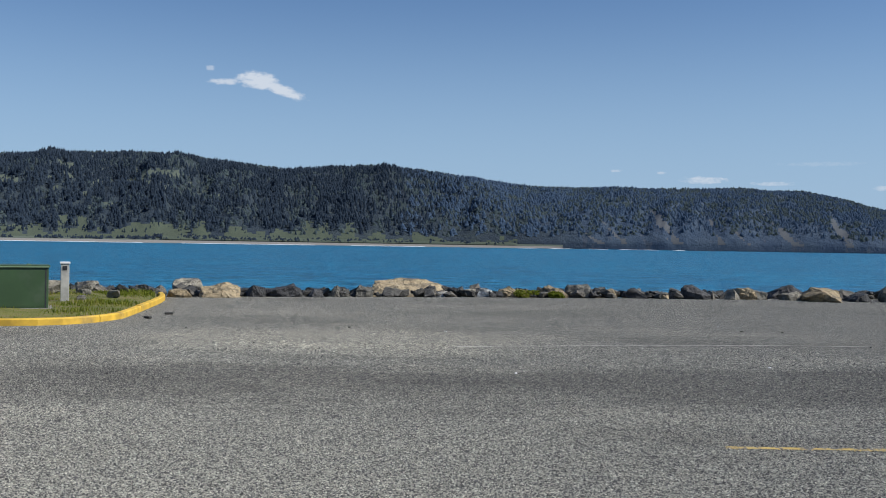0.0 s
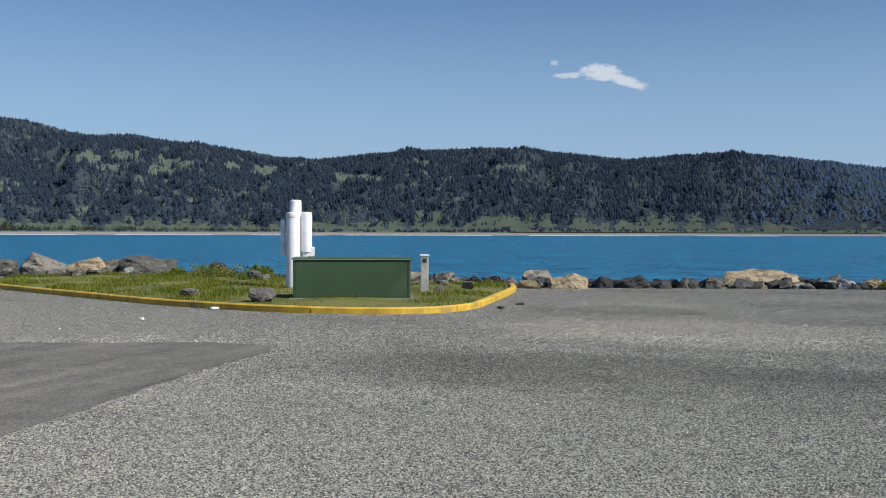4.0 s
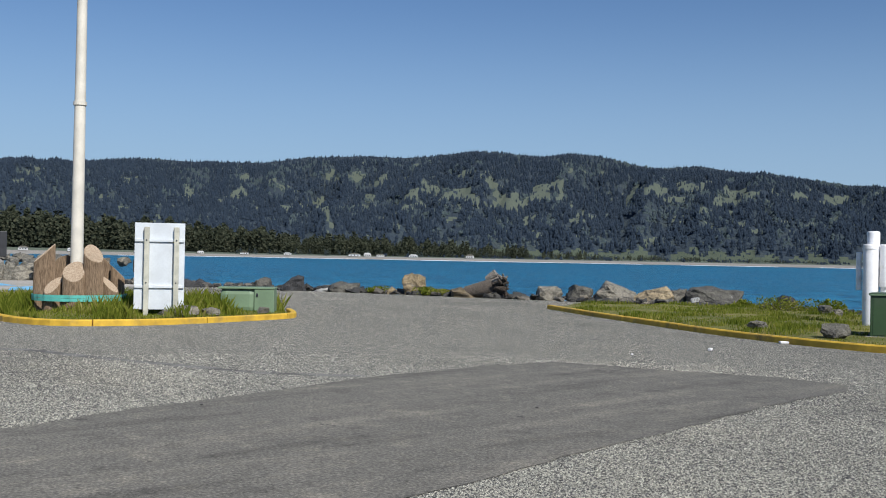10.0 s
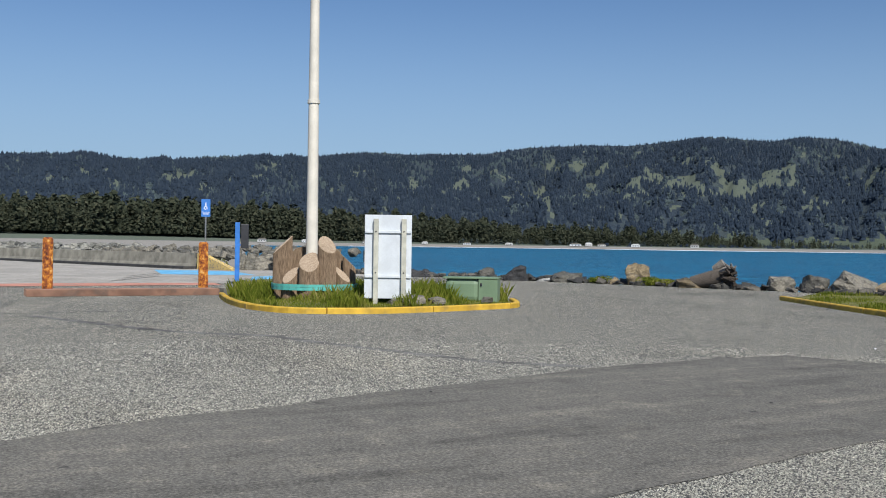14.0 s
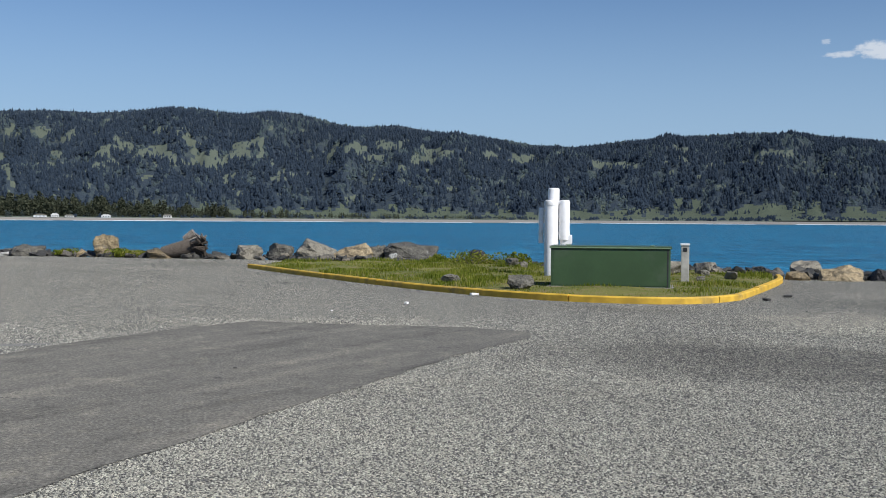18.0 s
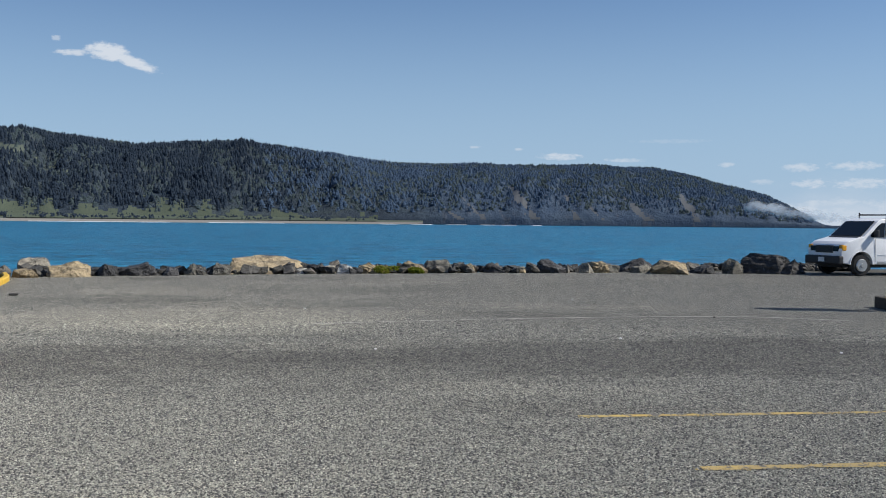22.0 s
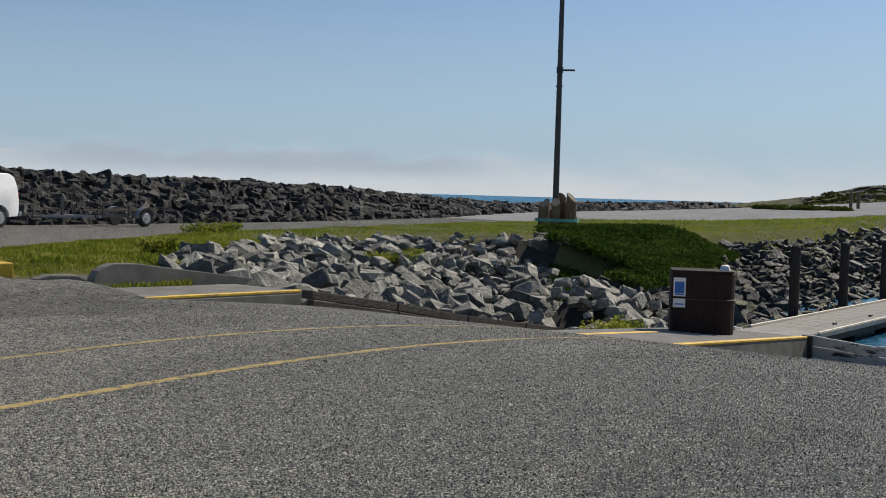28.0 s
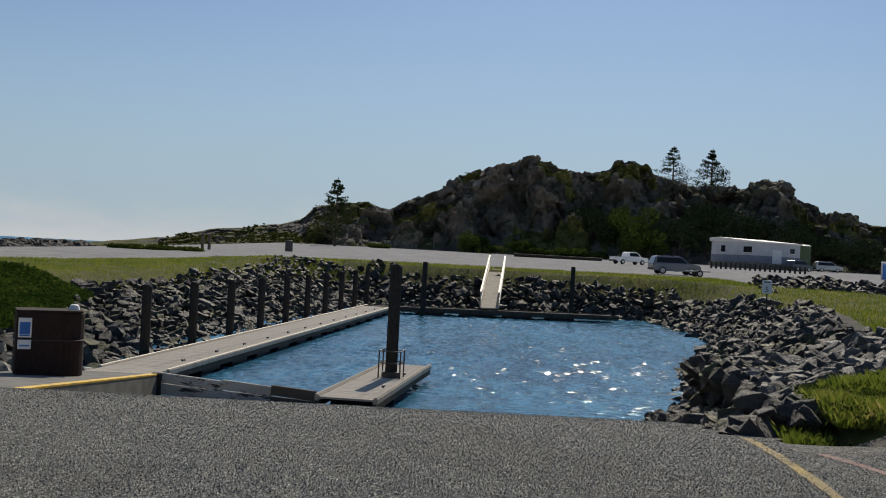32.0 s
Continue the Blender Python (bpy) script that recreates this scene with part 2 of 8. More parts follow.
def asphalt(name, tone, warm):
    """Worn chip seal: single stones, dark binder between them, black pits."""
    k = Mat(name, 0.9, 0.0, 0.22)
    stones = k.cells(62.0)
    gaps = k.cells(62.0, "Distance")
    base = k.ramp(stones, [(0.0, (tone * 0.2,) * 3), (0.25, (tone * 0.45,) * 3), (0.45, (tone * 0.95 * warm, tone * 0.93, tone * 0.79)),
                           (0.8, (tone * 1.6 * warm, tone * 1.55, tone * 1.28)), (1.0, (tone * 2.5, tone * 2.38, tone * 2.0))])
    base = k.mix(k.calc("MULTIPLY", k.fac(gaps, 0.42, 0.66), 0.85), base, (tone * 0.1,) * 3)
    pits = k.noise(30.0, 4.0, 0.75)
    base = k.mix(k.calc("MULTIPLY", k.fac(pits, 0.47, 0.40), 0.9), base, (tone * 0.1,) * 3)
    base = k.mix(k.calc("MULTIPLY", k.fac(pits, 0.56, 0.66), 0.5), base, (tone * 2.2, tone * 2.1, tone * 1.85))
    mottle = k.noise(9.0, 5.0, 0.75)
    base = k.mix(k.calc("MULTIPLY", k.fac(mottle, 0.48, 0.38), 0.75), base, k.mix(1.0, base, (0.4, 0.4, 0.4), "MULTIPLY"))
    base = k.mix(k.calc("MULTIPLY", k.fac(mottle, 0.52, 0.64), 0.7), base, k.mix(1.0, base, (1.45, 1.42, 1.36), "MULTIPLY"))
    coarse = k.noise(3.6, 6.0, 0.8)
    base = k.mix(k.calc("MULTIPLY", k.fac(coarse, 0.47, 0.38), 0.55), base, k.mix(1.0, base, (0.5, 0.5, 0.5), "MULTIPLY"))
    base = k.mix(k.calc("MULTIPLY", k.fac(coarse, 0.53, 0.63), 0.5), base, k.mix(1.0, base, (1.45, 1.42, 1.36), "MULTIPLY"))
    k.color(worn(k, base))
    k.bump(stones, 1.0, 0.012)
    k.bump(k.noise(7.0, 4.0), 0.25, 0.02)
    return k.m


def chip_stone(name, tone):
    """Loose-standing road chips, each stone with its own grey."""
    k = Mat(name, 0.76, 0.0, 0.36)
    base = k.ramp(k.island(), [(0.0, (tone * 0.12,) * 3), (0.16, (tone * 0.45,) * 3), (0.3, (tone * 0.98, tone * 0.97, tone * 0.82)), (0.8, (tone * 1.38, tone * 1.36, tone * 1.15)), (1.0, (tone * 2.05, tone * 2.02, tone * 1.7))])
    k.color(worn(k, base))
    return k.m


def smooth_patch(name):
    """Fine rolled asphalt with pale streaks along the lane and small dark spots."""
    k = Mat(name, 0.92, 0.0, 0.2)
    fine = k.noise(38.0, 5.0, 0.8)
    base = k.ramp(fine, [(0.32, (0.035, 0.034, 0.032)), (0.5, (0.1, 0.096, 0.085)), (0.66, (0.2, 0.19, 0.168))])
    streak = k.noise(0.5, 6.0, 0.65, stretch=(3.4, 0.5, 1.0))
    base = k.mix(k.calc("MULTIPLY", k.fac(streak, 0.5, 0.66), 0.5), base, k.mix(1.0, base, (1.5, 1.46, 1.4), "MULTIPLY"))
    base = k.mix(k.calc("MULTIPLY", k.fac(streak, 0.46, 0.36), 0.6), base, k.mix(1.0, base, (0.6, 0.6, 0.6), "MULTIPLY"))
    dusty = k.noise(2.4, 6.0, 0.72)
    base = k.mix(k.calc("MULTIPLY", k.fac(dusty, 0.53, 0.66), 0.55), base, k.mix(1.0, base, (1.6, 1.55, 1.45), "MULTIPLY"))
    base = k.mix(k.calc("MULTIPLY", k.fac(dusty, 0.46, 0.36), 0.5), base, k.mix(1.0, base, (0.6, 0.6, 0.6), "MULTIPLY"))
    spots = k.noise(1.7, 5.0, 0.7)
    base = k.mix(k.calc("MULTIPLY", k.fac(spots, 0.66, 0.7), 0.8), base, (0.035, 0.034, 0.033))
    k.color(base).bump(fine, 0.6, 0.006)
    return k.m


M = {}
M["lot"] = asphalt("chip_seal_asphalt", 0.255, 1.0)
M["chips"] = chip_stone("road_chips", 0.232)
M["patch"] = smooth_patch("smooth_asphalt_patch")


def rock_mat(name, stops, scale=1.0, moss=None, per_island=False, gloss=0.32):
    k = Mat(name, 0.7, 0.0, gloss)
    rnd = k.island() if per_island else k.random()
    big = k.noise(1.1 * scale, 6.0, 0.62)
    fine = k.noise(7.0 * scale, 6.0, 0.66)
    tone = k.ramp(k.calc("ADD", k.calc("MULTIPLY", rnd, 0.75), k.calc("MULTIPLY", big, 0.25)), stops)
    tone = k.mix(k.fac(fine, 0.38, 0.68), k.mix(1.0, tone, (0.68, 0.68, 0.68), "MULTIPLY"), tone)
    seams = k.cells(2.2 * scale, "Distance", stretch=(1.0, 1.0, 2.8))
    tone = k.mix(k.calc("MULTIPLY", k.fac(seams, 0.5, 0.75), 0.5), tone, (0.05, 0.048, 0.045))
    pale = k.fac(k.noise(3.0 * scale, 5.0, 0.7), 0.6, 0.74)
    tone = k.mix(k.calc("MULTIPLY", pale, 0.35), tone, (0.42, 0.41, 0.38))
    if moss:
        up = k.n.new("ShaderNodeSeparateXYZ")
        k.l.new(k.geo.outputs["Normal"], up.inputs[0])
        patchy = k.calc("MULTIPLY", k.fac(k.noise(0.8 * scale, 5.0), 0.5, 0.62), k.fac(up.outputs["Z"], 0.1, 0.7))
        tone = k.mix(k.calc("MULTIPLY", patchy, 0.7), tone, moss)
    k.color(tone)
    k.bump(fine, 1.0, 0.1 / scale)
    k.bump(k.cells(2.6 * scale, "Distance"), 0.8, 0.09)
    k.bump(k.noise(28.0 * scale, 3.0), 0.35, 0.01)
    return k.m


M["riprap"] = rock_mat("grey_riprap_stone", [(0.0, (0.08, 0.083, 0.073)), (0.35, (0.2, 0.198, 0.17)), (0.7, (0.36, 0.355, 0.305)), (0.9, (0.47, 0.445, 0.38)), (1.0, (0.66, 0.64, 0.58))])
M["riprap_stuff"] = rock_mat("grey_riprap_stone_small", [(0.0, (0.08, 0.083, 0.073)), (0.35, (0.2, 0.198, 0.17)), (0.7, (0.36, 0.355, 0.305)), (0.9, (0.47, 0.445, 0.38)), (1.0, (0.66, 0.64, 0.58))], per_island=True)
M["dark_rock"] = rock_mat("dark_jetty_stone", [(0.0, (0.015, 0.015, 0.016)), (0.45, (0.038, 0.038, 0.037)), (0.8, (0.085, 0.083, 0.078)), (1.0, (0.21, 0.2, 0.18))], gloss=0.12)
M["dark_stuff"] = rock_mat("dark_jetty_stone_small", [(0.0, (0.015, 0.015, 0.016)), (0.45, (0.038, 0.038, 0.037)), (0.8, (0.085, 0.083, 0.078)), (1.0, (0.21, 0.2, 0.18))], per_island=True, gloss=0.12)
M["shore_stuff"] = rock_mat("mixed_shore_stone", [(0.0, (0.03, 0.03, 0.03)), (0.5, (0.08, 0.078, 0.07)), (0.8, (0.2, 0.18, 0.145)), (1.0, (0.36, 0.3, 0.21))], per_island=True)
# wet mossy riprap, its colour darkened further for the shade of backlit banks
M["wet_backlit_rock"] = rock_mat("dark_riprap_stone", [(0.0, (0.02, 0.02, 0.019)), (0.45, (0.046, 0.045, 0.042)), (0.8, (0.092, 0.09, 0.083)), (1.0, (0.22, 0.21, 0.19))], moss=(0.10, 0.105, 0.03))
M["wet_backlit_stuff"] = rock_mat("dark_riprap_stone_small", [(0.0, (0.02, 0.02, 0.019)), (0.45, (0.046, 0.045, 0.042)), (0.8, (0.092, 0.09, 0.083)), (1.0, (0.22, 0.21, 0.19))], moss=(0.10, 0.105, 0.03), per_island=True)
M["bank_rock"] = rock_mat("grey_bank_stone", [(0.0, (0.05, 0.05, 0.047)), (0.45, (0.13, 0.127, 0.117)), (0.8, (0.22, 0.215, 0.195)), (1.0, (0.4, 0.385, 0.345))])
M["bank_stuff"] = rock_mat("grey_bank_stone_small", [(0.0, (0.05, 0.05, 0.047)), (0.45, (0.13, 0.127, 0.117)), (0.8, (0.22, 0.215, 0.195)), (1.0, (0.4, 0.385, 0.345))], per_island=True)
M["tan_rock"] = rock_mat("tan_boulder", [(0.0, (0.17, 0.135, 0.08)), (0.5, (0.34, 0.265, 0.155)), (1.0, (0.5, 0.4, 0.25))], 1.3)
M["grey_rock"] = rock_mat("grey_boulder", [(0.0, (0.1, 0.097, 0.085)), (0.5, (0.22, 0.205, 0.165)), (1.0, (0.37, 0.335, 0.265))], 1.3)
M["black_rock"] = rock_mat("black_boulder", [(0.0, (0.03, 0.031, 0.032)), (0.5, (0.06, 0.06, 0.062)), (1.0, (0.10, 0.10, 0.10))], 1.3)
M["white_rock"] = rock_mat("pale_boulder", [(0.0, (0.38, 0.38, 0.36)), (1.0, (0.58, 0.57, 0.53))], 1.3)


def soil(name, a, b, c):
    k = Mat(name, 0.95, 0.0, 0.15)
    base = k.mix(k.fac(k.noise(0.35, 6.0, 0.62), 0.35, 0.65), a, b)
    base = k.mix(k.calc("MULTIPLY", k.fac(k.noise(3.2, 5.0, 0.65), 0.45, 0.7), 0.8), base, c)
    k.color(base)
    k.bump(k.noise(9.0, 5.0, 0.65), 0.8, 0.08)
    return k.m


M["turf"] = soil("weedy_turf", (0.085, 0.1, 0.026), (0.15, 0.15, 0.045), (0.2, 0.155, 0.085))
# bank soil darkened to give the shade in gaps between the rocks
M["gap_shade_soil"] = soil("gap_shaded_bank_soil", (0.035, 0.034, 0.03), (0.06, 0.057, 0.05), (0.03, 0.032, 0.022))
M["ground"] = soil("gravelly_ground", (0.10, 0.095, 0.085), (0.17, 0.16, 0.14), (0.07, 0.075, 0.04))
M["gravel"] = soil("grey_gravel", (0.38, 0.37, 0.35), (0.48, 0.465, 0.44), (0.29, 0.28, 0.26))
M["apron"] = soil("pale_worn_paving", (0.25, 0.24, 0.22), (0.33, 0.315, 0.29), (0.19, 0.18, 0.165))
M["sand"] = soil("beach_sand", (0.19, 0.18, 0.165), (0.24, 0.23, 0.21), (0.15, 0.14, 0.125))


def leafy(name, stops, rough=0.9, through_light=0.0):
    k = Mat(name, rough, 0.0, 0.0)
    tone = k.ramp(k.calc("ADD", k.calc("MULTIPLY", k.island(), 0.55), k.calc("MULTIPLY", k.fac(k.noise(0.7, 5.0, 0.65), 0.32, 0.68), 0.45)), stops)
    k.color(tone)
    if through_light:
        t = k.n.new("ShaderNodeBsdfTranslucent")
        k.l.new(tone, t.inputs["Color"])
        m = k.n.new("ShaderNodeMixShader")
        m.inputs[0].default_value = through_light
        k.l.new(k.b.outputs[0], m.inputs[1])
        k.l.new(t.outputs[0], m.inputs[2])
        k.l.new(m.outputs[0], k.n["Material Output"].inputs["Surface"])
    return k.m


M["grass"] = leafy("grass_blades", [(0.0, (0.07, 0.10, 0.014)), (0.4, (0.16, 0.2, 0.026)), (0.75, (0.27, 0.28, 0.05)), (1.0, (0.44, 0.37, 0.16))], through_light=0.45)
M["berm_grass"] = leafy("berm_grass", [(0.0, (0.08, 0.125, 0.015)), (0.45, (0.16, 0.21, 0.026)), (0.8, (0.25, 0.27, 0.045)), (1.0, (0.36, 0.32, 0.1))], through_light=0.45)
M["bank_grass"] = leafy("bank_grass", [(0.0, (0.065, 0.11, 0.016)), (0.45, (0.14, 0.185, 0.028)), (0.8, (0.24, 0.24, 0.055)), (1.0, (0.38, 0.3, 0.14))], through_light=0.45)
M["iceplant"] = leafy("dark_ground_cover", [(0.0, (0.015, 0.035, 0.008)), (0.5, (0.04, 0.075, 0.014)), (0.85, (0.10, 0.14, 0.025)), (1.0, (0.17, 0.15, 0.06))], through_light=0.25)
M["shrub"] = leafy("shrub_leaves", [(0.0, (0.025, 0.04, 0.012)), (0.6, (0.06, 0.085, 0.02)), (1.0, (0.12, 0.145, 0.03))], through_light=0.25)
M["hill_scrub"] = leafy("hill_scrub", [(0.0, (0.03, 0.04, 0.012)), (0.5, (0.07, 0.085, 0.02)), (1.0, (0.13, 0.125, 0.045))], through_light=0.2)
M["spruce"] = leafy("spruce_needles", [(0.0, (0.022, 0.034, 0.019)), (0.6, (0.044, 0.062, 0.028)), (1.0, (0.075, 0.095, 0.036))])
M["bark"] = plain("bark", (0.07, 0.05, 0.035), 0.9, vary=0.4, scale=3.0, bump=0.6)


def wood(name, c, dark, rough=0.85, scale=1.0, axis=(6.0, 6.0, 0.6)):
    k = Mat(name, rough, 0.0, 0.25)
    grain = k.noise(9.0 * scale, 6.0, 0.65, vec=k.obj, stretch=axis)
    blot = k.noise(1.6 * scale, 5.0, 0.6, vec=k.obj)
    base = k.mix(k.fac(grain, 0.36, 0.66), dark, c)
    base = k.mix(k.calc("MULTIPLY", k.fac(blot, 0.5, 0.72), 0.5), base, tuple(v * 0.55 for v in dark))
    k.color(base)
    k.bump(grain, 0.5, 0.012)
    return k.m


M["log"] = wood("weathered_log", (0.3, 0.215, 0.14), (0.13, 0.088, 0.055))
M["log_end"] = wood("cut_log_end", (0.46, 0.37, 0.27), (0.30, 0.22, 0.15), axis=(3, 3, 3))
M["pile"] = wood("tarred_pile", (0.055, 0.047, 0.04), (0.022, 0.02, 0.018))
M["cream"] = plain("cream_rail_paint", (0.62, 0.56, 0.45), 0.6, vary=0.15, scale=2.0)
M["deck"] = wood("grey_deck_boards", (0.56, 0.51, 0.43), (0.38, 0.34, 0.28), axis=(1.2, 8, 8))
M["old_timber"] = wood("old_dark_timber", (0.16, 0.135, 0.11), (0.06, 0.05, 0.042), axis=(0.8, 7, 7))
M["bin_wood"] = wood("brown_bin_panel", (0.05, 0.028, 0.022), (0.03, 0.017, 0.014))
M["root_dark"] = wood("dark_root_wood", (0.1, 0.082, 0.065), (0.025, 0.02, 0.017), axis=(0.6, 5, 5))
M["drift"] = wood("bleached_driftwood", (0.36, 0.33, 0.29), (0.05, 0.042, 0.035), axis=(0.6, 5, 5))
M["concrete"] = plain("concrete", (0.21, 0.197, 0.172), 0.9, vary=0.3, scale=1.6, bump=0.35, dirt=(0.13, 0.12, 0.105))
M["dark_concrete"] = plain("stained_concrete", (0.2, 0.19, 0.158), 0.9, vary=0.35, scale=1.4, bump=0.4, dirt=(0.06, 0.058, 0.05))
M["yellow"] = plain("yellow_kerb_paint", (0.60, 0.375, 0.035), 0.7, vary=0.25, scale=2.6, bump=0.3, dirt=(0.20, 0.15, 0.07))


def worn_paint(name, c, under, share, scale=9.0, stretch=None):
    """Paint flaked off in small scraps down to what lies under it."""
    k = Mat(name, 0.85, 0.0, 0.25)
    flakes = k.fac(k.noise(scale, 6.0, 0.72, stretch=stretch), share - 0.03, share + 0.03)
    thin = k.fac(k.noise(scale * 0.12, 4.0, 0.6), 0.35, 0.65)
    base = k.mix(thin, c, tuple(0.6 * a + 0.4 * b for a, b in zip(c, under)))
    base = k.mix(flakes, base, k.mix(k.noise(60.0, 3.0), tuple(v * 0.5 for v in under), tuple(v * 1.5 for v in under)))
    k.color(base).bump(flakes, 0.3, 0.004)
    return k.m


M["line_yellow"] = worn_paint("yellow_line_paint", (0.60, 0.43, 0.14), (0.16, 0.15, 0.13), 0.55)
M["peeling"] = worn_paint("peeling_white_paint", (0.62, 0.60, 0.55), (0.06, 0.055, 0.05), 0.57, 2.2, (0.5, 0.5, 2.0))
M["line_pale"] = plain("worn_pale_line", (0.42, 0.4, 0.35), 0.85, vary=0.4, scale=5.0, bump=0.3, dirt=(0.12, 0.115, 0.105))
M["tar"] = plain("tar_seam", (0.05, 0.048, 0.046), 0.8, vary=0.4, scale=3.0, bump=0.2)
M["smear"] = worn_paint("tar_smear", (0.055, 0.053, 0.05), (0.14, 0.137, 0.13), 0.5, 2.2, (1.0, 1.0, 1.0))
M["red_paint"] = plain("faded_red_paving", (0.38, 0.17, 0.12), 0.85, vary=0.3, scale=1.5, bump=0.3, dirt=(0.22, 0.17, 0.14))
M["red_kerb"] = plain("worn_brown_kerb", (0.24, 0.13, 0.085), 0.85, vary=0.35, scale=2.0, bump=0.3, dirt=(0.10, 0.085, 0.07))
M["blue_paint"] = plain("blue_paint", (0.03, 0.17, 0.52), 0.55, vary=0.2, scale=4.0)
M["sky_blue"] = plain("faded_blue_paving", (0.10, 0.32, 0.52), 0.85, vary=0.3, scale=1.8, bump=0.3, dirt=(0.25, 0.27, 0.27))
M["white"] = plain("white_paint", (0.80, 0.80, 0.79), 0.45, vary=0.08, scale=3.0, bump=0.05)
M["pipe_white"] = plain("white_pipe_paint", (0.82, 0.82, 0.83), 0.35, vary=0.06, scale=5.0, bump=0.03, dirt=(0.6, 0.58, 0.54))
M["cream_post"] = plain("cream_weathered_post", (0.47, 0.46, 0.38), 0.75, vary=0.25, scale=5.0, bump=0.3)
M["sign_back"] = plain("pale_sign_back", (0.6, 0.635, 0.66), 0.5, vary=0.08, scale=2.5)
M["sign_face"] = plain("grey_white_sign_face", (0.74, 0.76, 0.77), 0.5, vary=0.08, scale=3.0)
M["ink"] = plain("dark_lettering", (0.03, 0.045, 0.05), 0.6, vary=0.1)
M["grey_post"] = plain("weathered_grey_post", (0.42, 0.41, 0.37), 0.8, vary=0.25, scale=5.0, bump=0.3)
M["galv"] = plain("galvanised_steel", (0.26, 0.265, 0.265), 0.5, 0.6, vary=0.15, scale=8.0)
M["dark_metal"] = plain("dark_metal", (0.045, 0.046, 0.05), 0.5, 0.4, vary=0.2, scale=5.0)
M["cab_green"] = plain("dark_green_cabinet_paint", (0.045, 0.085, 0.035), 0.42, vary=0.16, scale=1.6, bump=0.08, dirt=(0.07, 0.10, 0.06))
M["cab_green2"] = plain("sage_green_cabinet_paint", (0.16, 0.235, 0.14), 0.5, vary=0.12, scale=2.0, bump=0.08)
M["teal"] = plain("teal_painted_band", (0.10, 0.42, 0.36), 0.5, vary=0.2, scale=4.0, dirt=(0.2, 0.3, 0.26))
M["lamp_pole"] = plain("cream_lamp_pole", (0.66, 0.62, 0.53), 0.6, vary=0.15, scale=1.5, bump=0.1)
# pole paint darkened to carry its backlit shade
M["lamp_pole2"] = plain("backlit_lamp_pole", (0.07, 0.068, 0.065), 0.6, vary=0.2, scale=1.5)
M["tyre"] = plain("tyre_rubber", (0.02, 0.02, 0.021), 0.85, vary=0.2, bump=0.3)
M["rim"] = plain("silver_rim", (0.5, 0.5, 0.5), 0.35, 0.7, vary=0.1)
M["black_trim"] = plain("black_trim", (0.018, 0.018, 0.02), 0.55, vary=0.15)
M["van_paint"] = plain("white_van_paint", (0.80, 0.81, 0.82), 0.28, vary=0.04, scale=2.0, bump=0.0)
M["amber"] = plain("amber_lens", (0.75, 0.36, 0.03), 0.25, vary=0.1)
M["red_lens"] = plain("red_lens", (0.4, 0.02, 0.02), 0.25, vary=0.1)
M["roof_metal"] = plain("pale_metal_roof", (0.62, 0.62, 0.6), 0.45, vary=0.1, scale=0.6)
M["wall_white"] = plain("off_white_siding", (0.52, 0.525, 0.52), 0.7, vary=0.1, scale=0.8)
# white siding with the blue of its shaded side put into the colour
M["wall_shade_blue"] = plain("shaded_white_siding", (0.42, 0.45, 0.5), 0.7, vary=0.1, scale=0.8)
M["wall_dusk"] = plain("blue_grey_lower_siding", (0.15, 0.18, 0.24), 0.7, vary=0.12, scale=0.8)
M["silver_car"] = plain("silver_car_paint", (0.36, 0.38, 0.4), 0.3, 0.5, vary=0.05)
M["grey_car"] = plain("grey_car_paint", (0.15, 0.16, 0.18), 0.22, 0.4, vary=0.05)
M["dark_car"] = plain("dark_blue_grey_car_paint", (0.07, 0.085, 0.11), 0.28, 0.4, vary=0.05)
M["foam"] = plain("white_foam", (0.85, 0.87, 0.88), 0.8, vary=0.08, scale=0.2)
M["litter"] = plain("white_litter", (0.75, 0.74, 0.72), 0.6, vary=0.1)


def rusty():
    k = Mat("orange_rusted_paint", 0.85)
    f = k.noise(7.0, 6.0, 0.7)
    base = k.ramp(f, [(0.36, (0.07, 0.022, 0.01)), (0.46, (0.26, 0.065, 0.015)), (0.56, (0.58, 0.22, 0.02)), (0.68, (0.75, 0.55, 0.22))])
    k.color(base).bump(f, 0.4, 0.01)
    return k.m


M["rust"] = rusty()


def glass():
    k = Mat("dark_car_glass", 0.1, 0.0, 0.25)
    k.color((0.012, 0.014, 0.016))
    return k.m


M["glass"] = glass()


def water(name, deep, shallow, rough, s1, h1, s2, h2, spec, painted_chop):
    k = Mat(name, rough, 0.0, spec)
    k.b.inputs["IOR"].default_value = 1.333
    base = k.mix(k.fac(k.noise(0.012, 5.0, 0.65, stretch=(1.0, 3.0, 1.0)), 0.35, 0.68), deep, shallow)
    # dark wave troughs and bright crest highlights painted into the colour
    base = k.mix(k.calc("MULTIPLY", k.fac(k.noise(0.16, 6.0, 0.72, stretch=(0.7, 2.2, 1.0)), 0.46, 0.56), 0.9 * painted_chop), base, tuple(v * 0.36 for v in deep))
    base = k.mix(k.calc("MULTIPLY", k.fac(k.noise(0.05, 6.0, 0.72, stretch=(0.6, 2.4, 1.0)), 0.5, 0.6), 0.6 * painted_chop), base, tuple(v * 0.5 for v in deep))
    base = k.mix(k.calc("MULTIPLY", k.fac(k.noise(0.7, 4.0, 0.7, stretch=(0.8, 1.9, 1.0)), 0.5, 0.6), 0.9 * painted_chop), base, tuple(v * 1.8 for v in shallow))
    k.color(base)
    k.bump(k.noise(s1, 5.0, 0.6, stretch=(1.0, 1.6, 1.0)), 1.0, h1)
    k.bump(k.noise(s2, 3.0, 0.55), 1.0, h2)
    return k.m


